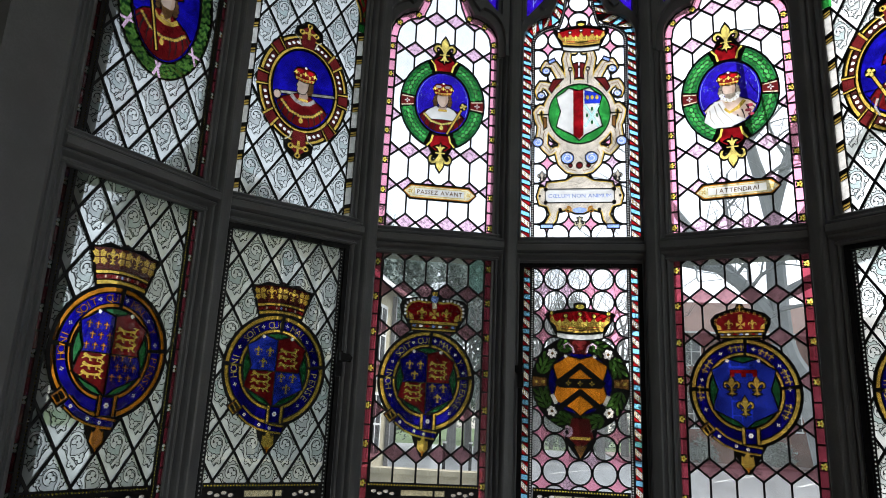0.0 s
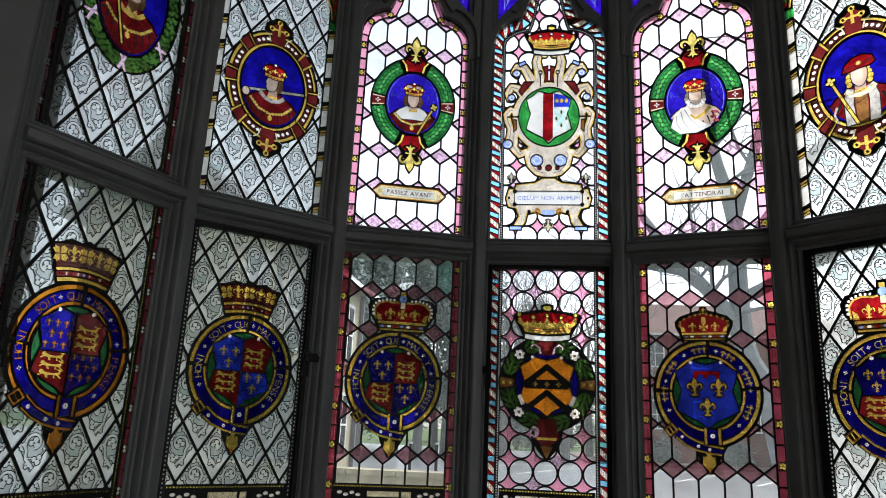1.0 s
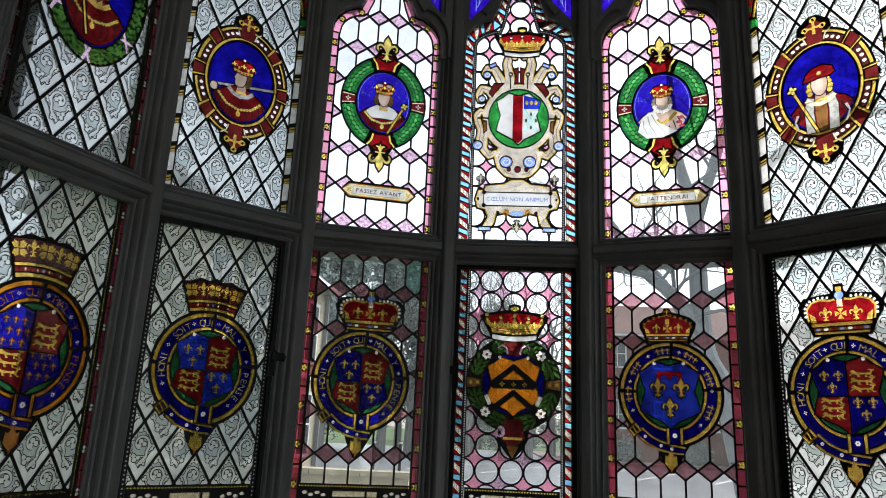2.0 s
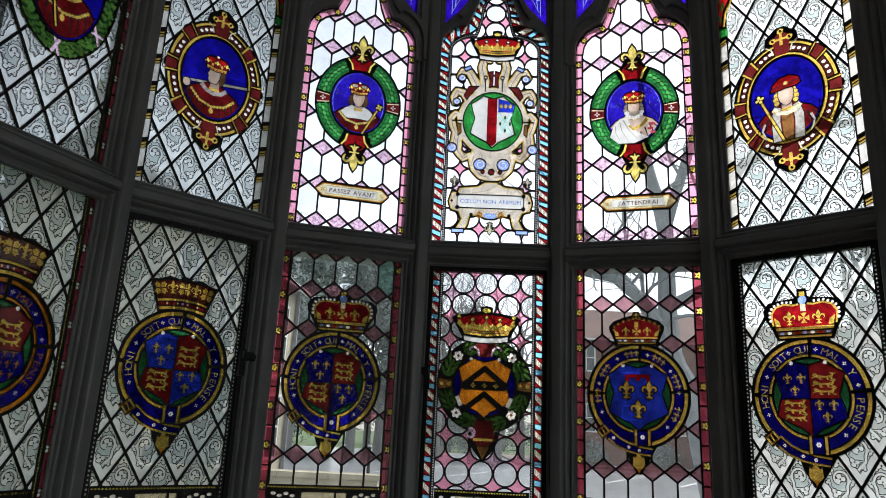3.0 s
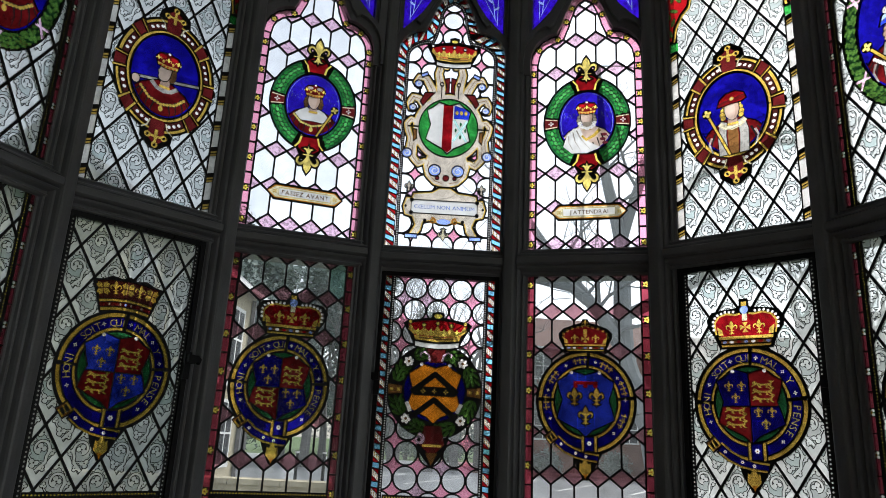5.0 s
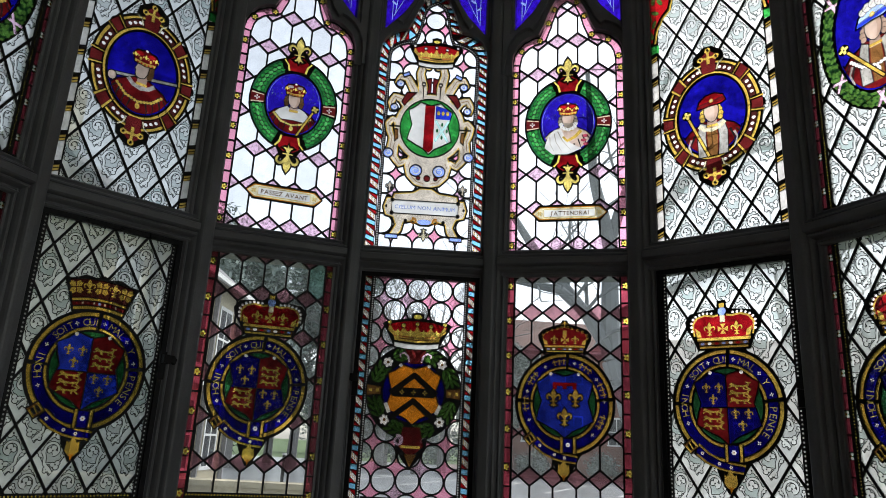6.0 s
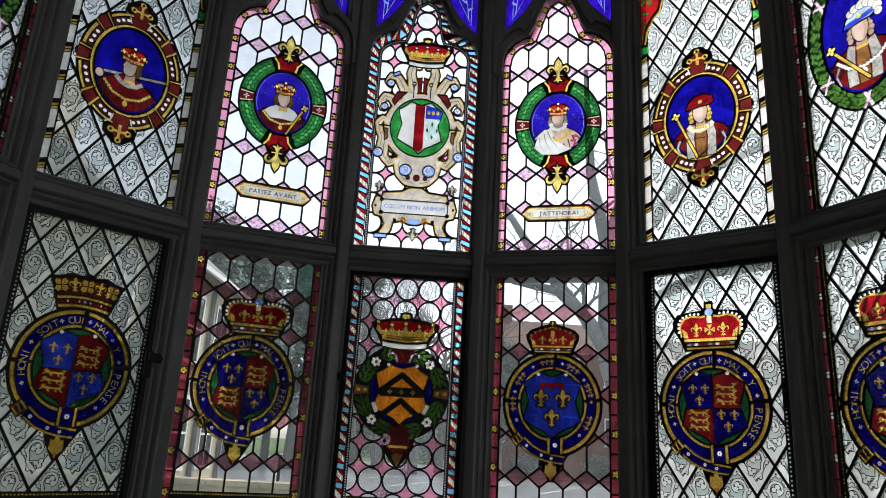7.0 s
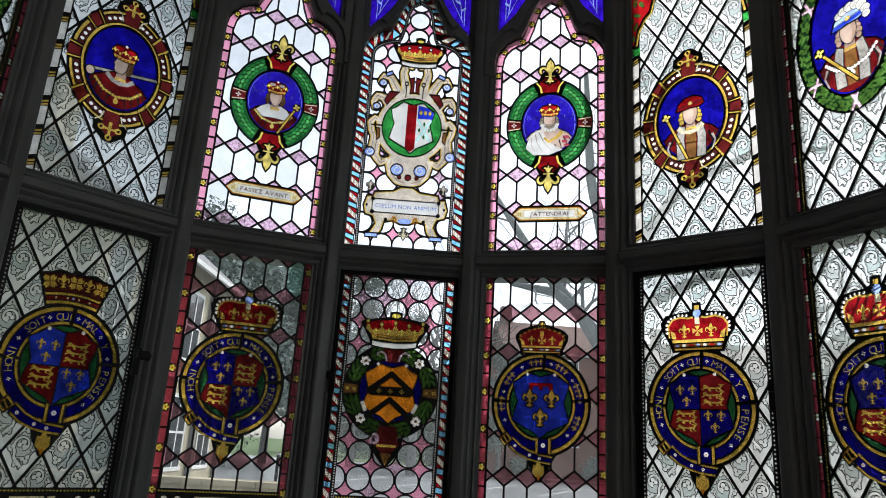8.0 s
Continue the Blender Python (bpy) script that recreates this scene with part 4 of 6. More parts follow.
def bust(P, u, z, rx, rz, look_of, field):
    """A plain flat figure in a roundel: shoulders, collar, blank head, hair and hat as bare shapes."""
    b = P.piece("portrait", None, look_of["label"])
    k = rx / 0.098 * 1.06
    m = lambda poly: [(u + x * k, z + y * k) for x, y in poly]
    add = lambda poly, mat, piece=b: P.add(m(poly), mat, piece)
    rim = lambda poly: P.lines(m(poly), 0.0020, "enamel_line", b, True)
    fx, fz = (rx - 0.005) / k, (rz - 0.005) / k
    up = field - z
    side = look_of.get("profile")
    if look_of.get("sword"):
        blade = P.piece("sword", b, "pale grey sword blade")
        add(strip((-0.082, -0.014), (0.093, 0.020), 0.011), "lead")
        add(strip((-0.080, -0.0135), (0.093, 0.020), 0.0075), "ermine_glass", blade)
    sh = [(x, y + up / k) for x, y in arc(0, 0, fx, fz, 205, 335, 14)] + [(0.076, -0.040), (0.060, -0.022), (0.036, -0.010), (0.018, 0.000), (0.0, -0.010), (-0.018, 0.000), (-0.036, -0.010), (-0.060, -0.022), (-0.076, -0.040)]
    add(sh, look_of["robe"])
    P.lines(m(sh[14:] + sh[:1]), 0.0030, "lead", b)
    for s in (-1, 1):
        for x0, y0, x1, y1, wd in ((0.048, -0.036, 0.060, -0.088, 0.006), (0.034, -0.050, 0.040, -0.100, 0.004), (0.020, -0.066, 0.024, -0.108, 0.004), (0.064, -0.040, 0.078, -0.070, 0.004)):
            add(ribbon([(s * x0, y0), (s * ((x0 + x1) / 2 + 0.004), (y0 + y1) / 2), (s * x1, y1)], wd, 0.0012), "enamel_line")
    if look_of.get("mantle"):
        add([(-0.078, -0.078), (-0.050, -0.104), (0.000, -0.106), (0.046, -0.086), (0.010, -0.066), (-0.010, -0.044), (-0.022, -0.012), (-0.044, -0.012), (-0.066, -0.036)], look_of["mantle"])
        for a in ((-0.060, -0.040, -0.046, -0.092), (-0.046, -0.026, -0.020, -0.094), (-0.034, -0.020, 0.010, -0.090)):
            add(ribbon([(a[0], a[1]), ((a[0] + a[2]) / 2 - 0.006, (a[1] + a[3]) / 2), (a[2], a[3])], 0.0035, 0.001), "grey_hair_glass")
        add(ribbon([(0.044, -0.020), (0.024, -0.042), (-0.002, -0.056), (-0.016, -0.040)], 0.012, 0.008), "gold_glass")
        for x, y in ((0.058, -0.040), (0.052, -0.056), (0.060, -0.070)):
            add(ell(x, y, 0.010, 0.006, 8), "rose_glass")
    if look_of.get("fur"):
        for s in (-1, 1):
            lapel = [(s * 0.014, -0.010), (s * 0.032, -0.002), (s * 0.042, -0.040), (s * 0.040, -0.106), (s * 0.014, -0.106), (s * 0.018, -0.050)]
            add(lapel, look_of["fur"])
            rim(lapel)
        add([(-0.012, -0.014), (0.012, -0.014), (0.015, -0.050), (0.012, -0.106), (-0.012, -0.106), (-0.015, -0.050)], look_of.get("vest", "amber_glass"))
        for s in (-1, 1):
            add(ribbon([(s * 0.058, -0.046), (s * 0.066, -0.066), (s * 0.056, -0.094)], 0.007, 0.004), "ermine_glass")
    if look_of.get("cape"):
        cape = [(-0.020, 0.000), (-0.044, -0.014), (-0.064, -0.034), (-0.034, -0.052), (0.000, -0.050), (0.036, -0.052), (0.058, -0.034), (0.040, -0.012), (0.018, -0.002), (0.0, -0.018)]
        add(cape, look_of["cape"])
        rim(cape)
    if look_of.get("collar"):
        add(ribbon([(-0.036, -0.010), (-0.020, -0.024), (0.0, -0.029), (0.020, -0.024), (0.036, -0.010)], 0.012), look_of["collar"])
    chain = [(-0.060, -0.034), (-0.036, -0.058), (0.0, -0.068), (0.036, -0.058), (0.060, -0.034)]
    if look_of.get("chain"):
        P.lines(m(chain), 0.0098 * k, "enamel_line", b)
        beads(P, m(chain), b, look_of["chain"], 0.0050 * k, 0.0088 * k)
        add(ell(0, -0.080, 0.007, 0.009, 8), look_of["chain"])
    add([(-0.013, -0.022), (0.014, -0.022), (0.014, 0.012), (-0.011, 0.012)], "shaded_skin_glass")
    add([(-0.014, -0.020), (0.016, -0.020), (0.016, -0.013), (-0.014, -0.013)], look_of.get("neck", "gold_glass"))
    # hair, head
    m = lambda poly: [(u + x * k * 0.86, z + (y * 0.86 + 0.002) * k) for x, y in poly]
    if side:
        add([(-0.006, 0.052), (0.020, 0.056), (0.032, 0.044), (0.034, 0.020), (0.028, 0.002), (0.014, 0.000), (0.010, 0.022)], look_of["hair"])
    else:
        add(ell(0.001, 0.034, 0.0315, 0.034, 16), look_of["hair"])
        for s in (-1, 1):
            for x, y, r in ((0.027, 0.030, 0.0095), (0.030, 0.016, 0.0095), (0.028, 0.003, 0.0085)):
                add(ell(s * x, y, r + 0.0012, None, 8), "enamel_line")
                add(ell(s * x, y, r, None, 8), look_of["hair"])
    head = PROFILE if side else FACE
    add(head, "skin_glass")
    add([(0.008, 0.050), (0.012, 0.030), (0.010, 0.010), (0.004, -0.006)] + ([(0.006, 0.000), (0.014, 0.016), (0.018, 0.050)] if side else [(0.012, -0.006), (0.020, 0.008), (0.0245, 0.026), (0.023, 0.046)]), "shaded_skin_glass")
    rim(head)
    if look_of.get("beard"):
        add([(-0.021, 0.016), (-0.012, 0.008), (0.012, 0.008), (0.0225, 0.016), (0.018, -0.008), (0.003, -0.026), (-0.013, -0.010)], look_of["hair"])
    if look_of.get("ruff"):
        for x, y in ((-0.026, 0.004), (-0.022, -0.008), (-0.011, -0.016), (0.002, -0.020), (0.015, -0.016), (0.026, -0.008), (0.030, 0.004)):
            add(ell(x, y, 0.0092, 0.0074, 9), look_of["ruff"])
            add(strip((x, y - 0.004), (x * 0.8, y + 0.004), 0.0016), "grey_hair_glass")
    if look_of["hat"] == "crown":
        hat = [(-0.030, 0.048), (0.0, 0.043), (0.032, 0.048), (0.040, 0.074), (0.030, 0.088), (0.014, 0.090), (0.001, 0.096), (-0.012, 0.090), (-0.028, 0.088), (-0.038, 0.074)]
        add(grown(hat, 0.0032), "lead")
        add(hat, "deep_red_glass")
        for s in (-1, 1):
            add(ell(s * 0.018, 0.080, 0.012, 0.007, 9), look_of.get("cap", "red_glass"))
        add([(-0.031, 0.047), (0.0, 0.042), (0.033, 0.047), (0.035, 0.058), (0.0, 0.053), (-0.033, 0.058)], "gold_glass")
        for x, y, t in ((-0.030, 0.066, 14), (0.001, 0.066, 0), (0.032, 0.066, -14)):
            for poly in (LILY_MID, LILY_SIDE, [(-a, c) for a, c in LILY_SIDE]):
                add(moved(poly, x, y, 0.022, t), "yellow_glass")
        for x in (-0.015, 0.017):
            add(ell(x, 0.063, 0.0045, 0.0065, 7), "gold_glass")
        for x in (-0.022, -0.010, 0.001, 0.012, 0.024):
            add(ell(x, 0.0495 - 0.003 * (1 - abs(x) / 0.03), 0.0028, None, 6), "red_glass")
        add(ell(0.001, 0.094, 0.005, None, 8), "pearl_glass")
    else:
        hat = [(-0.044, 0.046), (-0.026, 0.046), (0.0, 0.050), (0.030, 0.050), (0.046, 0.058), (0.040, 0.078), (0.014, 0.090), (-0.016, 0.086), (-0.036, 0.070)]
        add(grown(hat, 0.0032), "lead")
        add(hat, look_of["hat"])
        add(ribbon([(-0.042, 0.050), (-0.020, 0.054), (0.012, 0.058), (0.044, 0.064)], 0.011, 0.009), look_of.get("brim", look_of["hat"]))
        P.lines(m([(-0.040, 0.057), (-0.018, 0.061), (0.012, 0.065), (0.042, 0.071)]), 0.0018, "enamel_line", b)
        add(ell(0.002, 0.066, 0.0075, None, 9), "gold_glass")
        add(ell(0.002, 0.066, 0.0035, None, 7), "cream_glass")
        if look_of.get("plume"):
            for x, y, r in ((-0.022, 0.084, 0.011), (-0.008, 0.092, 0.013), (0.010, 0.096, 0.014), (0.028, 0.094, 0.014), (0.043, 0.084, 0.014), (0.052, 0.068, 0.013), (0.053, 0.052, 0.011)):
                add(ell(x, y, r + 0.0014, None, 9), "enamel_line")
                add(ell(x, y, r, None, 9), "white_glass")
                add(ribbon([(x - r * 0.6, y - r * 0.3), (x, y + r * 0.3), (x + r * 0.6, y - r * 0.1)], 0.003, 0.001), "grey_hair_glass")
    m = lambda poly: [(u + x * k, z + y * k) for x, y in poly]
    if look_of.get("fist"):
        x, y = look_of["fist"]
        add(ell(x, y, 0.0125, 0.0145, 10), "lead")
        add(ell(x, y, 0.0105, 0.0125, 10), "skin_glass")
    if look_of.get("staff"):
        x0, y0, x1, y1 = look_of["staff"]
        s = P.piece("sceptre", b, "gold sceptre")
        add(strip((x0, y0), (x1, y1), 0.0105), "lead")
        add(strip((x0, y0), (x1, y1), 0.0065), "gold_glass", s)
        add(ell(x1, y1, 0.014, None, 10), "lead")
        for a in (0, 90, 180, 270):
            add(moved(ell(0.007, 0, 0.0062, 0.0048, 8), x1, y1, 1, a + 20), "lily_gold_glass", s)


def roundel_green(P, lead, u, z, figure):
    """Green leaf ring with red clasps and gold lilies above and below, round a bust on blue."""
    O, I = (0.144, 0.168), (0.097, 0.118)
    for s in (-1, 1):
        tip = [(-0.050, s * 0.146), (0.050, s * 0.146), (0.030, s * 0.185), (0.010, s * 0.215), (0.0, s * 0.240), (-0.010, s * 0.215), (-0.030, s * 0.185)]
        P.add([(u + x, z + y) for x, y in tip], "lead", lead)
    P.add(ell(u, z, O[0] + 0.003, O[1] + 0.003, 40), "lead", lead)
    ring = P.piece("leaf_ring", None, "green leaf garland ring of painted glass")
    for a0, a1 in ((9, 66), (114, 171), (189, 246), (294, 351)):
        P.add(band(u, z, (O[0] - 0.003, O[1] - 0.003), I, a0, a1, 12), "green_glass", ring)
        for o, i in ((0.96, 0.80), (0.18, 0.04)):
            P.add(band(u, z, (I[0] + (O[0] - I[0]) * o, I[1] + (O[1] - I[1]) * o), (I[0] + (O[0] - I[0]) * i, I[1] + (O[1] - I[1]) * i), a0, a1, 12), "dark_green_glass", ring)
        leaves = P.piece("leaves", ring, "bright green painted leaves")
        up = 1 if 45 < (a0 + a1) / 2 % 180 < 90 or (a0 + a1) / 2 < 90 or 180 < (a0 + a1) / 2 < 270 else -1
        for j, r in enumerate((0.27, 0.50, 0.73)):
            for k in range(7):
                a = a0 + (k + (0.85 if j == 1 else 0.35)) * (a1 - a0) / 7.3
                if a > a1 - 3:
                    continue
                c = (u + (I[0] + (O[0] - I[0]) * r) * math.cos(radians(a)), z + (I[1] + (O[1] - I[1]) * r) * math.sin(radians(a)))
                leaf = [(-1.0, -0.3), (-0.4, -0.62), (0.4, -0.55), (1.1, 0.0), (0.4, 0.55), (-0.4, 0.62), (-1.0, 0.3)]
                P.add(moved([(x * up, y) for x, y in leaf], c[0], c[1], 0.0106, a + 90), "enamel_line", leaves)
                P.add(moved([(x * up, y) for x, y in leaf], c[0], c[1], 0.0089, a + 90), "spring_green_glass" if j == 1 else "green_glass", leaves)
    for a in (0, 180):
        c = P.piece("clasp", ring, "dark red clasp with white pearl")
        P.add(band(u, z, (O[0] - 0.002, O[1] - 0.002), I, a - 7.5, a + 7.5, 4), "maroon_glass", c)
        for d in (-6, 6):
            P.add(band(u, z, (O[0] - 0.004, O[1]), (I[0] + 0.002, I[1]), a + d - 1, a + d + 1, 2), "cream_glass", c)
        x = u + math.cos(radians(a)) * (O[0] + I[0]) / 2
        cross_mark(P, x, z, 0.010, c, "white_glass")
    for s in (-1, 1):
        c = P.piece("red_clasp", ring, "red clasp edged in gold")
        P.add([(u + x, z + s * y) for x, y in ((-0.028, 0.119), (0.028, 0.119), (0.036, 0.160), (0.016, 0.176), (-0.016, 0.176), (-0.036, 0.160))], "ruby_glass", c)
        for t in (-1, 1):
            P.add(ribbon([(u + t * x, z + s * y) for x, y in ((0.027, 0.117), (0.033, 0.142), (0.047, 0.160))], 0.007), "yellow_glass", c)
        lily(P, u, z + s * 0.194, 0.080, "lily_gold_glass", ring, 0 if s > 0 else 180, lead)
    P.add(ell(u, z, I[0] - 0.003, I[1] - 0.003, 32), "lead", lead)
    P.one(ell(u, z, I[0] - 0.005, I[1] - 0.005, 32), "indigo_glass", "blue_field", ring)
    fleck, rng = P.piece("flecks", ring, "pale scratched flecks"), random.Random(5)
    for k in range(34):
        a, r = rng.uniform(0.15, math.pi - 0.15), rng.uniform(0.45, 0.85)
        x, y, t = u + I[0] * r * math.cos(a), z + I[1] * r * math.sin(a), rng.uniform(0, 3)
        P.add(strip((x, y), (x + 0.005 * math.cos(t), y + 0.005 * math.sin(t)), 0.0016), "sky_enamel", fleck)
    P.lines(ell(u, z, I[0] - 0.010, I[1] - 0.010, 28), 0.0016, "sky_enamel", P.piece("blue_line", ring), True)
    bust(P, u, z - 0.010, 0.093, 0.113, figure, z)


def roundel_gold(P, lead, u, z, figure):
    """Jewelled gold and red oval frame with gold crosses, round a bust on blue."""
    O, I = (0.146, 0.182), (0.104, 0.134)
    for s in (-1, 1):
        P.add([(u + x, z + s * y) for x, y in ((-0.05, 0.16), (0.05, 0.16), (0.045, 0.205), (0.012, 0.232), (-0.012, 0.232), (-0.045, 0.205))], "lead", lead)
    P.add(ell(u, z, O[0] + 0.004, O[1] + 0.004, 40), "lead", lead)
    for a in range(0, 360, 45):
        t = radians(a)
        P.add(ell(u + O[0] * 0.95 * math.cos(t), z + O[1] * 0.95 * math.sin(t), 0.018, None, 12), "lead", lead)
    ring = P.piece("jewelled_frame", None, "gold and crimson jewelled oval frame")
    for k in range(8):
        a = 45 * k
        P.add(band(u, z, (O[0] - 0.002, O[1] - 0.002), (O[0] - 0.011, O[1] - 0.011), a + 9, a + 36, 6), "gold_glass", ring)
        P.add(band(u, z, (O[0] - 0.013, O[1] - 0.013), (I[0] + 0.012, I[1] + 0.012), a + 9, a + 36, 6), "bistre_glass", ring)
        pearls = P.piece("pearls", ring)
        for j in (-7, 0, 7):
            t = radians(a + 22.5 + j)
            P.add(ell(u + (O[0] + I[0]) / 2 * math.cos(t), z + (O[1] + I[1]) / 2 * math.sin(t), 0.0058, None, 8), "pearl_glass", pearls)
        P.add(band(u, z, (O[0] + 0.004, O[1] + 0.004), (I[0] + 0.013, I[1] + 0.013), a - 5.5, a + 5.5, 5), "maroon_glass", P.piece("clasp", ring, "crimson clasp"))
        for d in (-7, 7):
            P.add(band(u, z, (O[0] + 0.006, O[1] + 0.006), (I[0] + 0.010, I[1] + 0.010), a + d - 1.2, a + d + 1.2, 2), "gold_glass", ring)
    P.add(band(u, z, (I[0] + 0.010, I[1] + 0.010), (I[0] + 0.002, I[1] + 0.002), 0, 359.9, 40), "gold_glass", P.piece("gold_rim", ring))
    for s in (-1, 1):
        P.add([(u + x, z + s * y) for x, y in ((-0.020, 0.142), (0.020, 0.142), (0.022, 0.172), (0.030, 0.196), (0.008, 0.216), (-0.008, 0.216), (-0.030, 0.196), (-0.022, 0.172))], "maroon_glass", P.piece("crest", ring, "crimson crest"))
        for t in (-1, 1):
            P.add(ribbon([(u + t * x, z + s * y) for x, y in ((0.024, 0.146), (0.030, 0.166), (0.046, 0.178))], 0.005), "cream_glass", P.piece("crest_edge", ring))
        c = P.piece("gold_cross", ring, "gold cross finial")
        for a in (90, 200, -20):
            x, y = u + 0.026 * math.cos(radians(a)), z + s * (0.200 + 0.020 * math.sin(radians(a)))
            P.add(strip((u, z + s * 0.194), (x, y), 0.008), "gold_glass", c)
            P.add(ell(x, y, 0.0105, None, 8), "gold_glass", c)
            P.add(ell(x, y, 0.0035, None, 6), "lead", lead)
        P.add(box(u - 0.005, min(z + s * 0.172, z + s * 0.2), u + 0.005, max(z + s * 0.172, z + s * 0.2)), "gold_glass", c)
    P.add(ell(u, z, I[0] - 0.001, I[1] - 0.001, 32), "lead", lead)
    P.one(ell(u, z, I[0] - 0.003, I[1] - 0.003, 32), "blue_glass", "blue_field", ring)
    bust(P, u, z - 0.018, 0.101, 0.131, figure, z)


def roundel_wreath(P, lead, u, z, figure):
    """Oak-leaf wreath bound with pink ribbon, round a bust on blue."""
    O, I = (0.142, 0.222), (0.106, 0.180)
    P.add(ell(u, z, O[0] + 0.004, O[1] + 0.004, 44), "lead", lead)
    ring = P.piece("wreath", None, "dark green oak-leaf wreath bound with pink ribbon")
    P.add(band(u, z, (O[0] - 0.002, O[1] - 0.002), (I[0] + 0.003, I[1] + 0.003), 0, 359.9, 44), "deep_green_glass", ring)
    rng = random.Random(3)
    for k in range(58):
        a = TAU * k / 58
        for r in (0.14, 0.40, 0.64, 0.88):
            rx, rz = I[0] + (O[0] - I[0]) * r, I[1] + (O[1] - I[1]) * r
            q = a + r * 0.3 + rng.uniform(-0.03, 0.03)
            P.add(moved(ell(0, 0, rng.uniform(0.007, 0.0105), rng.uniform(0.0045, 0.0062), 7), u + rx * math.cos(q), z + rz * math.sin(q), 1, math.degrees(a) + 90 + 60 * (r - 0.5) + rng.uniform(-30, 30)), "leaf_glass", ring)
    for a in (35, 145, 270, 215, 325):
        c = P.piece("ribbon", ring, "pink ribbon binding")
        for d in (-4, 4):
            t0, t1 = radians(a + d), radians(a - d)
            P.add(strip((u + O[0] * math.cos(t0), z + O[1] * math.sin(t0)), (u + I[0] * math.cos(t1), z + I[1] * math.sin(t1)), 0.009), "blush_glass", c)
    P.add(ell(u, z, I[0], I[1], 36), "lead", lead)
    P.one(ell(u, z, I[0] - 0.003, I[1] - 0.003, 36), "blue_glass", "blue_field", ring)
    bust(P, u, z - 0.035, 0.103, 0.177, figure, z)


def plaque(P, lead, u, z, w, h, text, field="cream_glass"):
    """A scrolled name plate; text is lettered, or plain bars where it is None."""
    out = [(-w, -h * 0.55), (-w * 0.9, -h), (w * 0.9, -h), (w, -h * 0.55), (w * 1.12, 0), (w, h * 0.55), (w * 0.9, h), (-w * 0.9, h), (-w, h * 0.55), (-w * 1.12, 0)]
    P.add([(u + x * 1.03, z + y * 1.22) for x, y in out], "lead", lead)
    p = P.one([(u + x, z + y) for x, y in out], "amber_glass", "plaque", None, label="cream scroll plaque with lettering")
    P.add([(u + x * 0.97, z + y * 0.82) for x, y in out], field, p)
    P.add(box(u - w * 0.78, z - h * 0.62, u + w * 0.78, z + h * 0.62), "gold_glass", p)
    P.add(box(u - w * 0.77, z - h * 0.54, u + w * 0.77, z + h * 0.54), "white_glass", p)
    for s in (-1, 1):
        cross_mark(P, u + s * w * 0.90, z, h * 0.38, p, "gold_glass", 45)
    t = P.piece("lettering", p)
    words(P, t, text, u, z, h * 0.62, w * 1.42, "bronze_glass")


def words(P, piece, text, u, z, size, room, mat):
    """Upright lettering centred on (u, z), at most room wide."""
    gap = 0.16
    wide = sum((glyph(c)[1] if c != " " else 0.3) + gap for c in text) - gap
    k = min(size, room / wide)
    x = u - wide * k / 2
    for c in text:
        if c == " ":
            x += (0.3 + gap) * k
            continue
        tris, w = glyph(c)
        for t in tris:
            P.add([(x + a * k, z + (b - 0.5) * k) for a, b in t], mat, piece)
        x += (w + gap) * k


def name_band(P, lead, hw, z, bars):
    """Dotted line and dark name band at the foot of a light; the names are plain bars."""
    P.add(box(-hw, z - 0.045, hw, z + 0.012), "lead", lead)
    q = P.piece("bead_line")
    beads(P, [(-hw + 0.006, z + 0.005), (hw - 0.006, z + 0.005)], q, "yellow_glass", 0.0028, 0.0085)
    t = P.piece("name_bars", None, "pale name bars on a dark band")
    n = len(bars)
    x = -0.5 * (sum(bars) + 0.006 * (n - 1))
    for b in bars:
        P.add(box(x, z - 0.024, x + b, z - 0.008), "cream_glass", t)
        x += b + 0.006
    for s in (-1, 1):
        for k in range(4):
            P.add(ell(s * (hw - 0.022 - 0.018 * k), z - 0.016 + 0.003 * (-1) ** k, 0.008, 0.005, 8), "pearl_glass", t)


def casement(hw, z0, z1, m, name, handle):
    """Dark iron opening frame with a latch."""
    fr = new(name)
    fr.matrix_world = m
    t, d = 0.014, 0.012
    for (a, b, c, e), nm in (((-hw - t, z0 - t, -hw, z1 + t), "stile"), ((hw, z0 - t, hw + t, z1 + t), "stile"), ((-hw, z1, hw, z1 + t), "rail"), ((-hw, z0 - t, hw, z0), "rail")):
        mesh_ob(nm, *block(a, -d, b, c, d, e), "dark_iron", fr)
    s = handle
    x = s * (hw + 0.004)
    h = mesh_ob("latch", *block(x - 0.009, -0.026, 1.80, x + 0.009, -0.012, 1.875), "dark_iron", fr, "dark iron window latch")
    arm = [(x - s * 0.006, 1.845), (x + s * 0.012, 1.842), (x + s * 0.020, 1.848), (x + s * 0.028, 1.842), (x + s * 0.032, 1.856), (x + s * 0.022, 1.866), (x + s * 0.010, 1.866), (x - s * 0.006, 1.868)]
    Q = Panel([(x - 0.1, 1.7), (x + 0.1, 1.7), (x + 0.1, 2.0), (x - 0.1, 2.0)])
    Q.add(arm, "dark_iron", Q.piece("latch_arm", None, "curled iron latch handle", (-0.044, -0.026)))
    Q.build(fr)
    for k in (-0.4, 0.1, 0.55):
        mesh_ob("stud", *block(k * hw - 0.004, -0.020, z1 + 0.002, k * hw + 0.004, -0.010, z1 + 0.012), "dark_iron", fr)
    return tagged(fr, "dark iron casement frame with a latch, shut", "casement", "casements", "structure")


def hex_mats(kind, u, z):
    if kind:
        return "blush_glass"
    return "clear_glass"


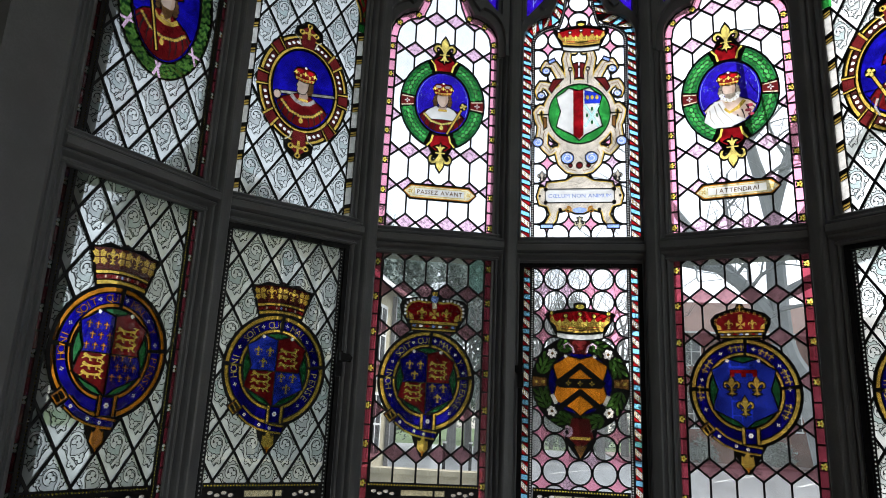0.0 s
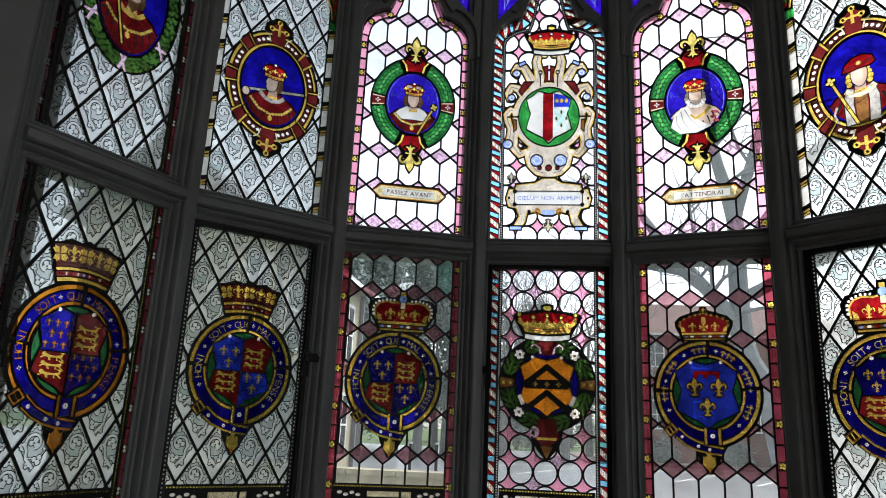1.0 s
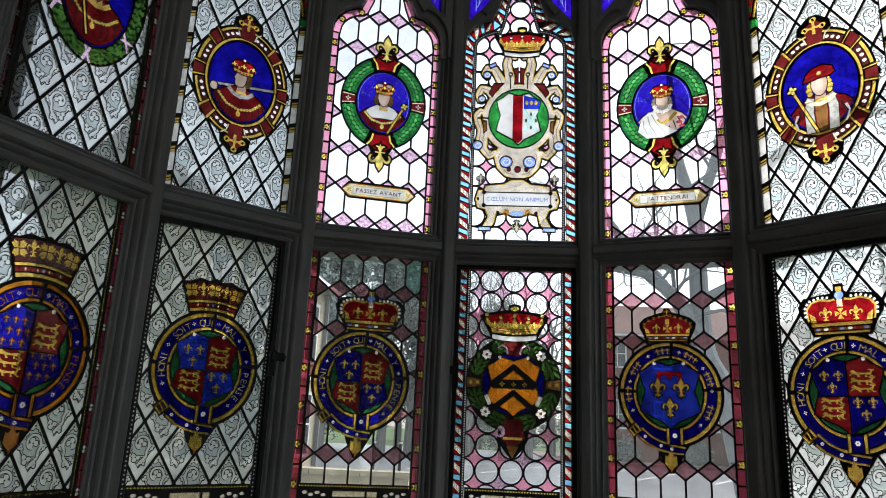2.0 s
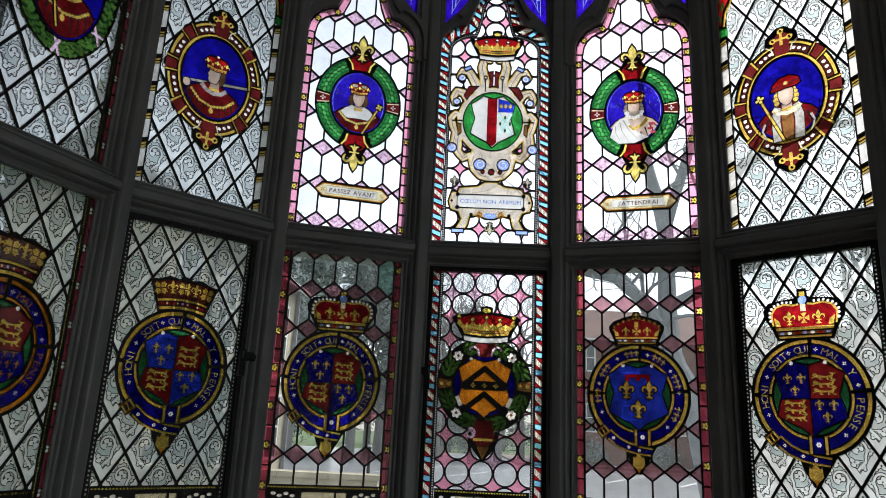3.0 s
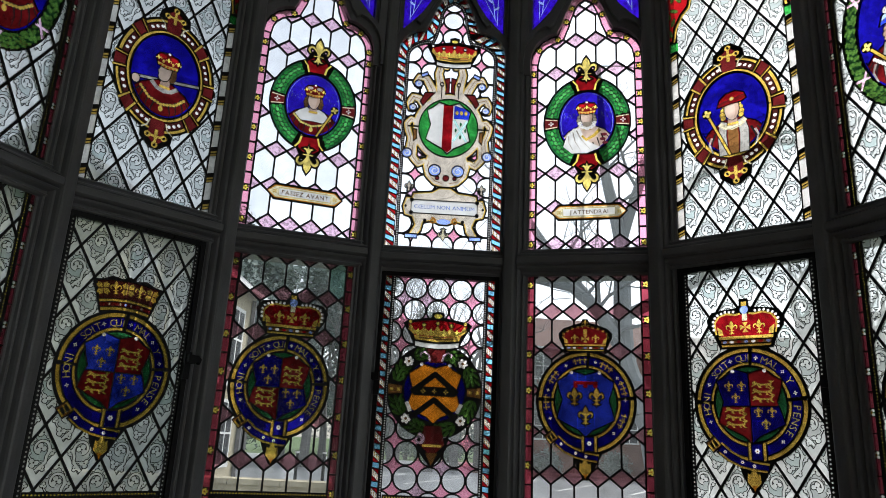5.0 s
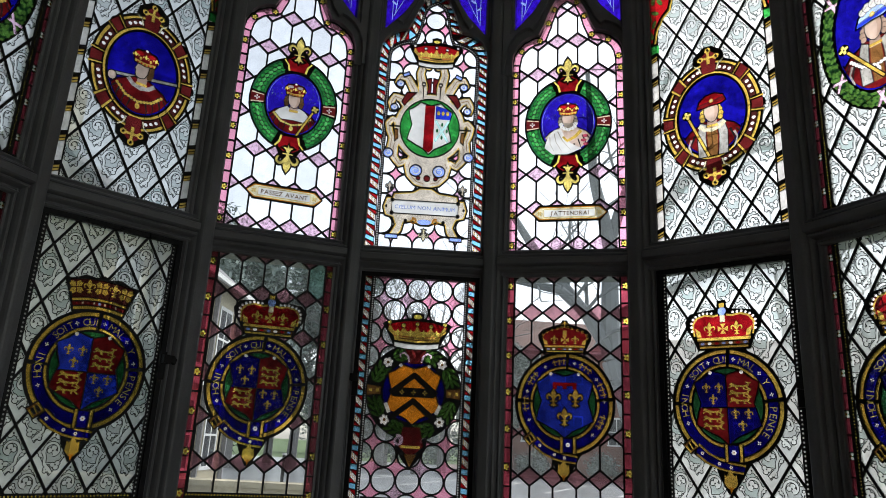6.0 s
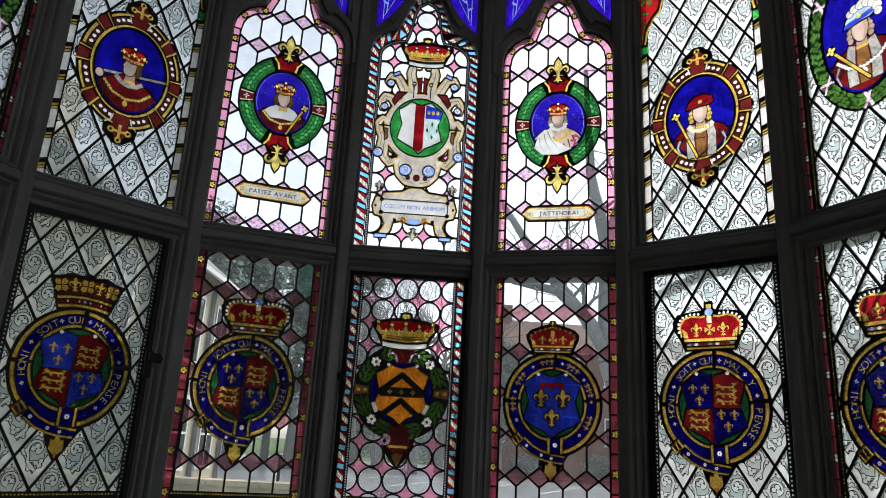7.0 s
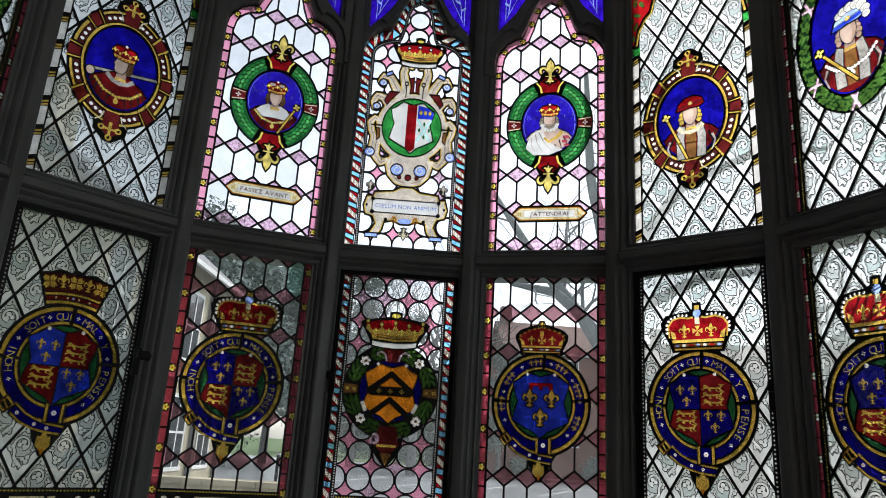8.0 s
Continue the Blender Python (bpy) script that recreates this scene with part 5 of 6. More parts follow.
def hex_low(kind, u, z):
    if kind:
        return "mauve_glass"
    return "sea_glass" if (u > 0.10 and z > 2.1 and HEX_SIDE < 0) else "clear_glass"


HEX_SIDE = -1


def upper_side(i, figure, motto):
    """Lights with tall hexagons, pink border and a green garland roundel."""
    m, hw = facet(i)
    w = new(f"window_{i + 1}")
    w.matrix_world = m
    clip = [(-0.2, Z_UP - 0.02), (0.2, Z_UP - 0.02)] + cusped(0.006)
    P = Panel(clip)
    lead = P.piece("lead_cames", None, "black lead cames", (-0.0035, 0.0035))
    quarry_hex(P, lead, 0.165, Z_UP - 0.01, 3.35, 0.069, 0.125, 3.060, hex_mats, 0.002)
    border_pink(P, lead, 0.196, Z_UP - 0.01, 2.985, 0.030, ("pink_glass", "pink_glass"))
    # the border follows the cusped head
    line = cusped(-0.014, lo=2.985)
    P.lines(line, 0.030, "lead", lead)
    q = None
    for k, (a, b) in enumerate(zip(line, line[1:])):
        P.one(strip(a, b, 0.021), "pink_glass", "border_pane")
        if k % 3 == 1:
            q = P.piece("border_flower")
            P.add(ell(a[0], a[1], 0.012, None, 8), "lead", lead)
            flower(P, q, a[0], a[1], 0.0105, "yellow_glass", "amber_glass")
    roundel_green(P, lead, 0.003, 2.742, figure)
    plaque(P, lead, 0.008, 2.418, 0.108, 0.023, motto)
    P.build(w)
    return tagged(w, "leaded light of clear hexagons, green garland roundel, pink border", "window", "upper stained glass lights", "structure")


def lower_side(i, style, bars):
    m, hw = facet(i)
    w = new(f"window_{i + 8}")
    w.matrix_world = m
    P = Panel(box(-0.198, Z_SILL, 0.198, Z_LOW + 0.01))
    lead = P.piece("lead_cames", None, "black lead cames", (-0.0035, 0.0035))
    quarry_hex(P, lead, 0.168, Z_SILL, Z_LOW + 0.01, 0.069, 0.124, 2.085, hex_low, 0.010 if i == 2 else -0.006)
    border_pink(P, lead, 0.196, Z_SILL, Z_LOW + 0.01, 0.030, ("rose_glass", "rose_glass"), 0.112, 0.07)
    name_band(P, lead, 0.168, 1.492, bars)
    garter(P, lead, -0.006, 1.806, style)
    P.build(w)
    return tagged(w, "leaded light of clear hexagons with crowned garter shield", "window", "lower stained glass lights", "structure")


def upper_diamond(i, figure, red_head=True):
    m, hw = facet(i)
    w = new(f"window_{i + 1}")
    w.matrix_world = m
    P = Panel(box(-0.2, Z_UP - 0.02, 0.2, Z_HEAD + 0.05))
    lead = P.piece("lead_cames", None, "black lead cames", (-0.0035, 0.0035))
    outer = i in (0, 6)
    quarry_diamond(P, lead, 0.18, Z_UP - 0.01, Z_HEAD + 0.05, 0.0955, 0.153, -0.004 if i > 3 else 0.003, 2.2885)
    if outer:
        rose_border(P, lead, 0.196, Z_UP - 0.01, Z_HEAD + 0.05)
        roundel_wreath(P, lead, 0.0, 2.735, figure)
    else:
        for s in (-1, 1):
            a, b = sorted((s * 0.195, s * 0.163))
            P.add(box(a, Z_UP - 0.02, b, Z_HEAD + 0.05), "lead", lead)
            z, k = Z_UP - 0.05, 0
            while z < 2.94:
                top = min(z + 0.062, 2.94)
                P.one([(a + 0.003, z + 0.001), (b - 0.003, z + 0.011), (b - 0.003, top + 0.005), (a + 0.003, top - 0.005)], "post_glass", "border_pane")
                q = P.piece("gold_band")
                for d in (0.0, 0.009):
                    P.add([(a + 0.004, top - 0.004 + d), (b - 0.004, top + 0.006 + d), (b - 0.004, top + 0.013 + d), (a + 0.004, top + 0.003 + d)], "post_gold_glass", q)
                z += 0.086
            P.one(box(a + 0.002, 2.935, b + 0.002, 2.965), "green_glass", "capital", label="green painted capital")
        # red painted spandrels with a gold edge
        for s in (-1, 1):
            edge = [(0.168, 2.972), (0.160, 3.02), (0.138, 3.06), (0.115, 3.082), (0.108, 3.11), (0.092, 3.16), (0.055, 3.24), (0.0, 3.31)]
            P.add([(s * x, z) for x, z in [(0.2, 2.965)] + edge + [(0.0, 3.5), (0.2, 3.5)]], "lead", lead)
            r = P.one([(s * (x + 0.012), z + 0.006) for x, z in edge] + [(s * 0.02, 3.5), (s * 0.196, 3.5), (s * 0.196, 2.97)], "red_glass", "red_spandrel", label="red painted spandrel with green leaves")
            for a, b in zip(edge, edge[1:]):
                P.add(strip((s * (a[0] + 0.004), a[1]), (s * (b[0] + 0.004), b[1]), 0.0075), "gold_glass", r)
            g = P.piece("leaf_spray", r, "green painted leaves")
            for x, z, t in ((0.182, 3.0, 70), (0.176, 3.04, 110), (0.186, 3.07, 60), (0.165, 3.085, 30), (0.15, 3.12, 60), (0.175, 3.13, 100), (0.13, 3.17, 40), (0.16, 3.19, 90), (0.11, 3.23, 50)):
                P.add(moved(ell(0.006, 0, 0.016, 0.007, 9), s * x, z, 1, t if s > 0 else 180 - t), "leaf_glass", g)
        roundel_gold(P, lead, -0.002 if i == 1 else -0.006, 2.668, figure)
    P.build(w)
    return tagged(w, "leaded light of grey painted diamonds with a portrait roundel", "window", "upper stained glass lights", "structure")


def rose_border(P, lead, hw, z0, z1):
    for s in (-1, 1):
        a, b = sorted((s * hw, s * (hw - 0.026)))
        c0, c1 = sorted((s * (hw - 0.026), s * (hw - 0.040)))
        P.add(box(min(a, c0), z0, max(b, c1), z1), "lead", lead)
        z, k = z0 - 0.03, 0
        while z < z1:
            for j in (0, 1):
                P.one(box(a + 0.003, z + 0.009 + j * 0.040, b - 0.003, z + 0.046 + j * 0.040), "rose_glass", "border_pane")
            q = P.piece("border_flower")
            P.add(box(a + 0.003, z - 0.009, b - 0.003, z + 0.006), "dark_green_glass", q)
            flower(P, q, (a + b) / 2, z - 0.001, 0.011, "white_glass", "amber_glass", 4, 45)
            z += 0.096
        beads(P, [((c0 + c1) / 2, z0), ((c0 + c1) / 2, z1)], P.piece("bead_line"), "yellow_glass", 0.0026, 0.0075)


def lower_diamond(i, style, bars):
    m, hw = facet(i)
    w = new(f"window_{i + 8}")
    w.matrix_world = m
    outer = i in (0, 6)
    half, top = (0.197, Z_LOW + 0.01) if outer else (0.178, 2.186)
    P = Panel(box(-half, Z_SILL, half, top))
    lead = P.piece("lead_cames", None, "black lead cames", (-0.0035, 0.0035))
    quarry_diamond(P, lead, half, Z_SILL, top, 0.0945, 0.1514, -0.006 if i > 3 else 0.001, 1.9625)
    if outer:
        rose_border(P, lead, 0.196, Z_SILL, top)
    else:
        for s in (-1, 1):
            a, b = sorted((s * half, s * (half - 0.012)))
            P.add(box(a, Z_SILL, b, top), "lead", lead)
            beads(P, [((a + b) / 2, Z_SILL), ((a + b) / 2, top)], P.piece("bead_line"), "white_glass", 0.0028, 0.011)
    name_band(P, lead, half - (0.04 if outer else 0.013), 1.492, bars)
    garter(P, lead, -0.002 if outer else (-0.002 if i == 1 else -0.010), 1.806, style)
    P.build(w)
    if not outer:
        casement(half, Z_SILL + 0.02, top, m, f"casement_{i + 1}", 1)
    return tagged(w, "leaded light of grey painted diamonds with crowned garter shield", "window", "lower stained glass lights", "structure")


def mosaic(P, lead, pts, w):
    """Slanting red, blue and gold-white pieces along a line, in a lead strip of width w."""
    length = [math.hypot(b[0] - a[0], b[1] - a[1]) for a, b in zip(pts, pts[1:])]
    total = sum(length)

    def at(s):
        s = max(0.0, min(total - 1e-6, s))
        for (a, b), d in zip(zip(pts, pts[1:]), length):
            if s <= d:
                return (a[0] + (b[0] - a[0]) * s / d, a[1] + (b[1] - a[1]) * s / d), ((b[0] - a[0]) / d, (b[1] - a[1]) / d)
            s -= d
        return pts[-1], (0, 1)

    def spot(s, o):
        p, t = at(s)
        return (p[0] - t[1] * o, p[1] + t[0] * o)

    for a, b in zip(pts, pts[1:]):
        P.add(strip(a, b, w), "lead", lead)
    s, h = 0.0, w / 2 - 0.0022
    lean = 0.75 * w
    put = lambda rows: [spot(s + a + lean * (o + 1) / 2, o * h) for a, o in rows]
    while s < total:
        P.one(put(((0.0, -1), (0.0, 1), (0.018, 1), (0.018, -1))), "pearl_glass", "border_pane")
        q = P.piece("gold_dashes")
        for j in range(3):
            o = -0.66 + 0.66 * j
            for a in (0.003, 0.010):
                P.add(put(((a, o - 0.16), (a, o + 0.16), (a + 0.0045, o + 0.16), (a + 0.0045, o - 0.16))), "gold_glass", q)
        P.one(put(((0.0205, -1), (0.0205, 0.85), (0.0345, -1))), "red_glass", "border_pane")
        P.one(put(((0.0370, -1), (0.0222, 1), (0.0370, 1), (0.0518, -1))), "pale_blue_glass", "border_pane")
        P.one(put(((0.0535, 1), (0.0535, -0.85), (0.0395, 1))), "red_glass", "border_pane")
        s += 0.056


def scroll(P, cx, cz, r, s, mat, piece, turns=1.4, w=0.011):
    pts = [(cx + s * r * (1 - 0.62 * f) * math.cos(f * turns * TAU + 1.2), cz + r * (1 - 0.62 * f) * math.sin(f * turns * TAU + 1.2)) for f in [j / 16 for j in range(17)]]
    P.add(ribbon(pts, w, w * 0.4), mat, piece)


def upper_centre():
    m, hw = facet(3)
    w = new("window_4")
    w.matrix_world = m
    rise = lambda poly: [(x * 1.02, z + 0.03) for x, z in poly]
    P = Panel([(-0.205, Z_UP - 0.02), (0.205, Z_UP - 0.02)] + rise(cusped(0.006, hw=0.197)))
    lead = P.piece("lead_cames", None, "black lead cames", (-0.0035, 0.0035))
    quarry_ring(P, lead, 0.15, Z_UP - 0.02, 3.36, 0.072, 0.0, 2.302, 0.0335)
    top = rise(cusped(-0.016, lo=2.985, hw=0.197))
    k = len(top) // 2
    right = [(0.182, Z_UP - 0.02)] + top[: k + 1]
    mosaic(P, lead, right, 0.038)
    mosaic(P, lead, [(-x, z) for x, z in right], 0.038)
    inner = [(0.155, Z_UP - 0.02)] + rise(cusped(-0.041, lo=2.985, hw=0.197))[: k + 1]
    bead = P.piece("bead_line")
    for s in (-1, 1):
        P.lines([(s * x, z) for x, z in inner], 0.0115, "lead", lead)
        beads(P, [(s * x, z) for x, z in inner], bead, "white_glass", 0.0034, 0.0082)
    # strapwork cartouche of pale stone colour
    cz = 2.735
    c = P.piece("cartouche", None, "pale stone-coloured strapwork cartouche edged in gold")
    def strap(pts, w0, w1):
        fine = []
        for a, b in zip(pts, pts[1:]):
            fine += [(a[0] + (b[0] - a[0]) * q / 3, a[1] + (b[1] - a[1]) * q / 3) for q in range(3)]
        fine.append(pts[-1])
        straps.append((fine, w0, w1))

    straps = []
    for s in (-1, 1):
        strap([(s * x, z) for x, z in ((0.030, 2.850), (0.034, 2.900), (0.044, 2.945), (0.036, 2.980), (0.016, 2.972))], 0.036, 0.018)
        strap([(s * x, z) for x, z in ((0.050, 2.840), (0.066, 2.885), (0.088, 2.925), (0.112, 2.930), (0.124, 2.905), (0.112, 2.892))], 0.034, 0.014)
        strap([(s * x, z) for x, z in ((0.084, 2.815), (0.106, 2.842), (0.130, 2.850), (0.142, 2.826), (0.136, 2.800), (0.124, 2.802))], 0.032, 0.013)
        strap([(s * x, z) for x, z in ((0.112, 2.752), (0.132, 2.762), (0.146, 2.745), (0.140, 2.715), (0.130, 2.690), (0.134, 2.655), (0.142, 2.632))], 0.022, 0.020)
        strap([(s * x, z) for x, z in ((0.106, 2.700), (0.122, 2.660), (0.120, 2.620), (0.098, 2.592), (0.078, 2.606))], 0.034, 0.018)
        strap([(s * x, z) for x, z in ((0.050, 2.630), (0.066, 2.590), (0.058, 2.556), (0.036, 2.532), (0.0, 2.522))], 0.030, 0.026)
    base = ell(0, cz, 0.124, 0.132, 40)
    low = [(-0.055, 2.62), (0.055, 2.62), (0.060, 2.575), (0.046, 2.540), (0.020, 2.520), (-0.020, 2.520), (-0.046, 2.540), (-0.060, 2.575)]
    for g, mat, piece in ((0.0055, "lead", lead), (0.0015, "gold_glass", c), (-0.0025, "stone_glass", c)):
        for f, w0, w1 in straps:
            P.add(ribbon(f, w0 + 2 * g, w1 + 2 * g), mat, piece)
            P.add(ell(f[-1][0], f[-1][1], w1 / 2 + g, None, 9), mat, piece)
        P.add(ell(0, cz, 0.124 + g, 0.132 + g, 40), mat, piece)
        P.add(grown(low, g), mat, piece)
    for f, w0, w1 in straps:
        P.lines(f[2:-1], 0.0018, "bronze_glass", c)
    for s in (-1, 1):
        for poly, mat in (([(0.022, 2.925), (0.004, 2.930), (0.004, 2.872), (0.016, 2.868), (0.012, 2.900)], "maroon_glass"), ([(0.056, 2.868), (0.088, 2.868), (0.104, 2.832), (0.094, 2.818), (0.076, 2.846)], "maroon_glass"),
                          ([(0.112, 2.722), (0.122, 2.724), (0.120, 2.680), (0.110, 2.690)], "bronze_glass")):
            P.add([(s * x, z) for x, z in grown(poly, 0.002)], "lead", lead)
            P.add([(s * x, z) for x, z in poly], mat, c)
        for x, z, r in ((0.114, 2.902, 0.013), (0.130, 2.808, 0.012), (0.140, 2.632, 0.016), (0.040, 2.572, 0.020)):
            P.add(ell(s * x, z, r + 0.003, None, 12), "lead", lead)
            v = P.one(ell(s * x, z, r, None, 12), "sky_enamel", "volute", c, label="blue enamel scroll end")
            scroll(P, s * x, z, r * 0.8, s, "white_glass", v, 1.2, 0.005)
        P.add(moved(box(-0.014, -0.008, 0.014, 0.008), s * 0.094, 2.940, 1, s * -25), "lead", lead)
        P.add(moved(box(-0.011, -0.006, 0.011, 0.006), s * 0.094, 2.940, 1, s * -25), "sky_enamel", c)
        P.add(strip((s * 0.030, 2.900), (s * 0.030, 2.85), 0.003), "lead", lead)
        P.add(ell(s * 0.030, 2.905, 0.008, None, 9), "lead", lead)
        P.add(ell(s * 0.030, 2.905, 0.0055, None, 9), "stone_glass", c)
        P.add(strip((s * 0.104, 2.735), (s * 0.142, 2.735), 0.003), "lead", lead)
    for x, z, r in ((0, 2.545, 0.010), (-0.030, 2.545, 0.006), (0.030, 2.545, 0.006)):
        P.add(ell(x, z, r + 0.002, None, 10), "lead", lead)
        P.add(ell(x, z, r, None, 10), "maroon_glass", c)
    P.add(ell(0, cz, 0.106, 0.113, 32), "lead", lead)
    f = P.one(ell(0, cz, 0.103, 0.110, 32), "green_glass", "green_field", c)
    S = [(x * 0.088, cz + y * 0.098) for x, y in SHIELD]
    P.add(grown(S, 0.003), "lead", lead)
    sh = P.one(S, "white_glass", "shield", None, label="shield of white, red and blue glass")
    P.add(clipped(S, 1, 0, -0.004), "white_glass", sh)
    P.add([(-0.020, cz + 0.088), (0.014, cz + 0.088), (0.014, cz - 0.080), (0.0, cz - 0.094), (-0.020, cz - 0.080)], "ruby_glass", P.piece("pale_stripe", sh, "deep red vertical stripe"))
    blue = P.piece("blue_chief", sh, "blue chief with gold charges")
    P.add([(0.018, cz + 0.088), (0.054, cz + 0.078), (0.074, cz + 0.064), (0.070, cz + 0.036), (0.018, cz + 0.036)], "bright_blue_glass", blue)
    for x in (0.028, 0.044, 0.060):
        P.add(ell(x, cz + 0.060, 0.006, 0.009, 8), "gold_glass", blue)
    salt = P.piece("green_saltire", sh, "pale green saltire")
    for a, b in (((0.020, cz + 0.030), (0.064, cz - 0.048)), ((0.066, cz + 0.030), (0.020, cz - 0.048))):
        P.add(strip(a, b, 0.009), "sea_glass", salt)
    for x, z in ((0.043, 0.016), (0.026, -0.008), (0.060, -0.008), (0.043, -0.034)):
        P.add(ell(x, cz + z, 0.004, 0.008, 7), "dark_green_glass", salt)
    # motto tablet on scrolled feet
    t = P.piece("tablet", None, "stone-coloured tablet with a white motto scroll")
    tab = [(-0.142, 2.435), (-0.132, 2.47), (-0.112, 2.468), (-0.108, 2.485), (-0.045, 2.492), (-0.02, 2.508), (0.02, 2.508), (0.045, 2.492), (0.108, 2.485), (0.112, 2.468), (0.132, 2.47), (0.142, 2.435), (0.134, 2.405), (0.108, 2.398),
           (0.098, 2.372), (0.112, 2.345), (0.122, 2.335), (0.094, 2.328), (0.076, 2.35), (0.070, 2.38), (0.040, 2.388), (0.015, 2.376), (-0.015, 2.376), (-0.040, 2.388), (-0.070, 2.38), (-0.076, 2.35), (-0.094, 2.328), (-0.122, 2.335), (-0.112, 2.345), (-0.098, 2.372), (-0.108, 2.398), (-0.134, 2.405)]
    P.add(grown(tab, 0.0045), "lead", lead)
    P.add(tab, "gold_glass", t)
    P.add(grown(tab, -0.004), "stone_glass", t)
    P.add(box(-0.114, 2.412, 0.114, 2.462), "lead", lead)
    sc = P.one(box(-0.112, 2.414, 0.112, 2.460), "white_glass", "motto_scroll", t, label="white scroll with motto lettering")
    words(P, P.piece("lettering", t), "CŒLUM NON ANIMUM", 0.0, 2.437, 0.021, 0.206, "sky_enamel")
    for s in (-1, 1):
        P.add(ell(s * 0.112, 2.414, 0.007, None, 9), "lead", lead)
        P.add(ell(s * 0.112, 2.460, 0.007, None, 9), "lead", lead)
        P.add(ell(s * 0.132, 2.437, 0.004, None, 8), "lead", lead)
        P.add(box(s * 0.108 - 0.022, 2.322, s * 0.108 + 0.022, 2.340), "lead", lead)
        P.add(box(s * 0.108 - 0.019, 2.325, s * 0.108 + 0.019, 2.337), "sky_enamel", P.piece("blue_foot", t, "blue scroll foot"))
        P.add(ell(s * 0.064, 2.388, 0.006, None, 10), "lead", lead)
        lily(P, s * 0.125, 2.505, 0.03, "stone_glass", t, 0, lead)
        scroll(P, s * 0.038, 2.388, 0.011, s, "amber_glass", t, 1.2, 0.007)
    P.add(ell(0, 2.386, 0.024, 0.010, 12), "sky_enamel", P.piece("blue_boss", t, "blue boss"))
    lily(P, 0, 2.345, 0.036, "cream_glass", t, 180, lead)
    crown(P, lead, 0.008, 2.985, 0.170, 0.108, "coronet")
    P.build(w)
    return tagged(w, "leaded light with stone-coloured cartouche, coronet and mosaic border", "window", "upper stained glass lights", "structure")


def lower_centre():
    m, hw = facet(3)
    w = new("window_11")
    w.matrix_world = m
    half, top = 0.181, 2.188
    P = Panel(box(-half, Z_SILL, half, top))
    lead = P.piece("lead_cames", None, "black lead cames", (-0.0035, 0.0035))
    quarry_ring(P, lead, half - 0.035, Z_SILL, top, 0.0748, -0.004, 2.152, 0.0335)
    for s in (-1, 1):
        mosaic(P, lead, [(s * (half - 0.011), Z_SILL), (s * (half - 0.011), top)], 0.024)
        P.add(box(min(s * (half - 0.034), s * (half - 0.022)), Z_SILL, max(s * (half - 0.034), s * (half - 0.022)), top), "lead", lead)
        beads(P, [(s * (half - 0.029), Z_SILL), (s * (half - 0.029), top)], P.piece("bead_line"), "white_glass", 0.0028, 0.0075)
    # wreath of leaves and white roses
    u, z = -0.001, 1.822
    P.add(ell(u, z, 0.152, 0.150, 36), "lead", lead)
    P.add([(u + x, z + y) for x, y in ((-0.052, -0.13), (0.052, -0.13), (0.046, -0.175), (0.026, -0.205), (0.0, -0.236), (-0.026, -0.205), (-0.046, -0.175))], "lead", lead)
    ring = P.piece("leaf_wreath", None, "green leaf wreath with white roses")
    for a0 in (16, 59, 101, 146, 196, 239, 281, 326):
        for k in range(5):
            a = radians(a0 + k * 4.5 - 2)
            for r, tilt in ((0.110, -32), (0.124, 0), (0.138, 32)):
                if k % 2 == 0:
                    P.add(moved(ell(0, 0, 0.0165, 0.0055, 8), u + r * math.cos(a), z + r * math.sin(a), 1, math.degrees(a) + 90 + tilt), "leaf_glass", ring)
    for a in (46, 134, 226, 314):
        t = radians(a)
        P.add(ell(u + 0.124 * math.cos(t), z + 0.124 * math.sin(t), 0.0185, None, 12), "lead", lead)
        flower(P, P.piece("white_rose", ring, "white painted rose"), u + 0.124 * math.cos(t), z + 0.124 * math.sin(t), 0.0165, "pearl_glass", "bronze_glass", 6, a)
    for a in (0, 180):
        q = P.piece("clasp", ring, "brown scrolled clasp")
        P.add(band(u, z, (0.150, 0.148), (0.100, 0.100), a - 8, a + 8, 4), "lead", lead)
        P.add(band(u, z, (0.148, 0.146), (0.103, 0.103), a - 6.5, a + 6.5, 4), "bronze_glass", q)
        for d in (0.114, 0.136):
            P.add(box(u + math.cos(radians(a)) * d - 0.005, z - 0.005, u + math.cos(radians(a)) * d + 0.005, z + 0.005), "gold_glass", q)
    P.add(ell(u, z, 0.100, 0.098, 28), "lead", lead)
    P.one(ell(u, z, 0.097, 0.095, 28), "blue_glass", "blue_field", ring)
    top_c = P.piece("mantling", ring, "crimson mantling with pink scrolls")
    P.add([(u + x, z + y) for x, y in ((-0.022, 0.088), (0.022, 0.088), (0.036, 0.148), (-0.036, 0.148))], "maroon_glass", top_c)
    P.add([(u + x, z + y) for x, y in ((-0.026, -0.108), (0.026, -0.108), (0.040, -0.165), (0.0, -0.200), (-0.040, -0.165))], "maroon_glass", top_c)
    P.add([(u + x, z + y) for x, y in ((-0.020, -0.190), (0.020, -0.190), (0.0, -0.228))], "bronze_glass", top_c)
    P.add(box(u - 0.030, z - 0.172, u + 0.030, z - 0.164), "gold_glass", top_c)
    for s in (-1, 1):
        P.add(ribbon([(u + s * x, z + y) for x, y in ((0.020, 0.092), (0.024, 0.112), (0.038, 0.122), (0.050, 0.116), (0.048, 0.106))], 0.007, 0.005), "blush_glass", top_c)
        scroll(P, u + s * 0.040, z - 0.150, 0.015, s, "blush_glass", top_c)
    S = [(u + x * 0.096, z - 0.008 + y * 0.092) for x, y in SHIELD]
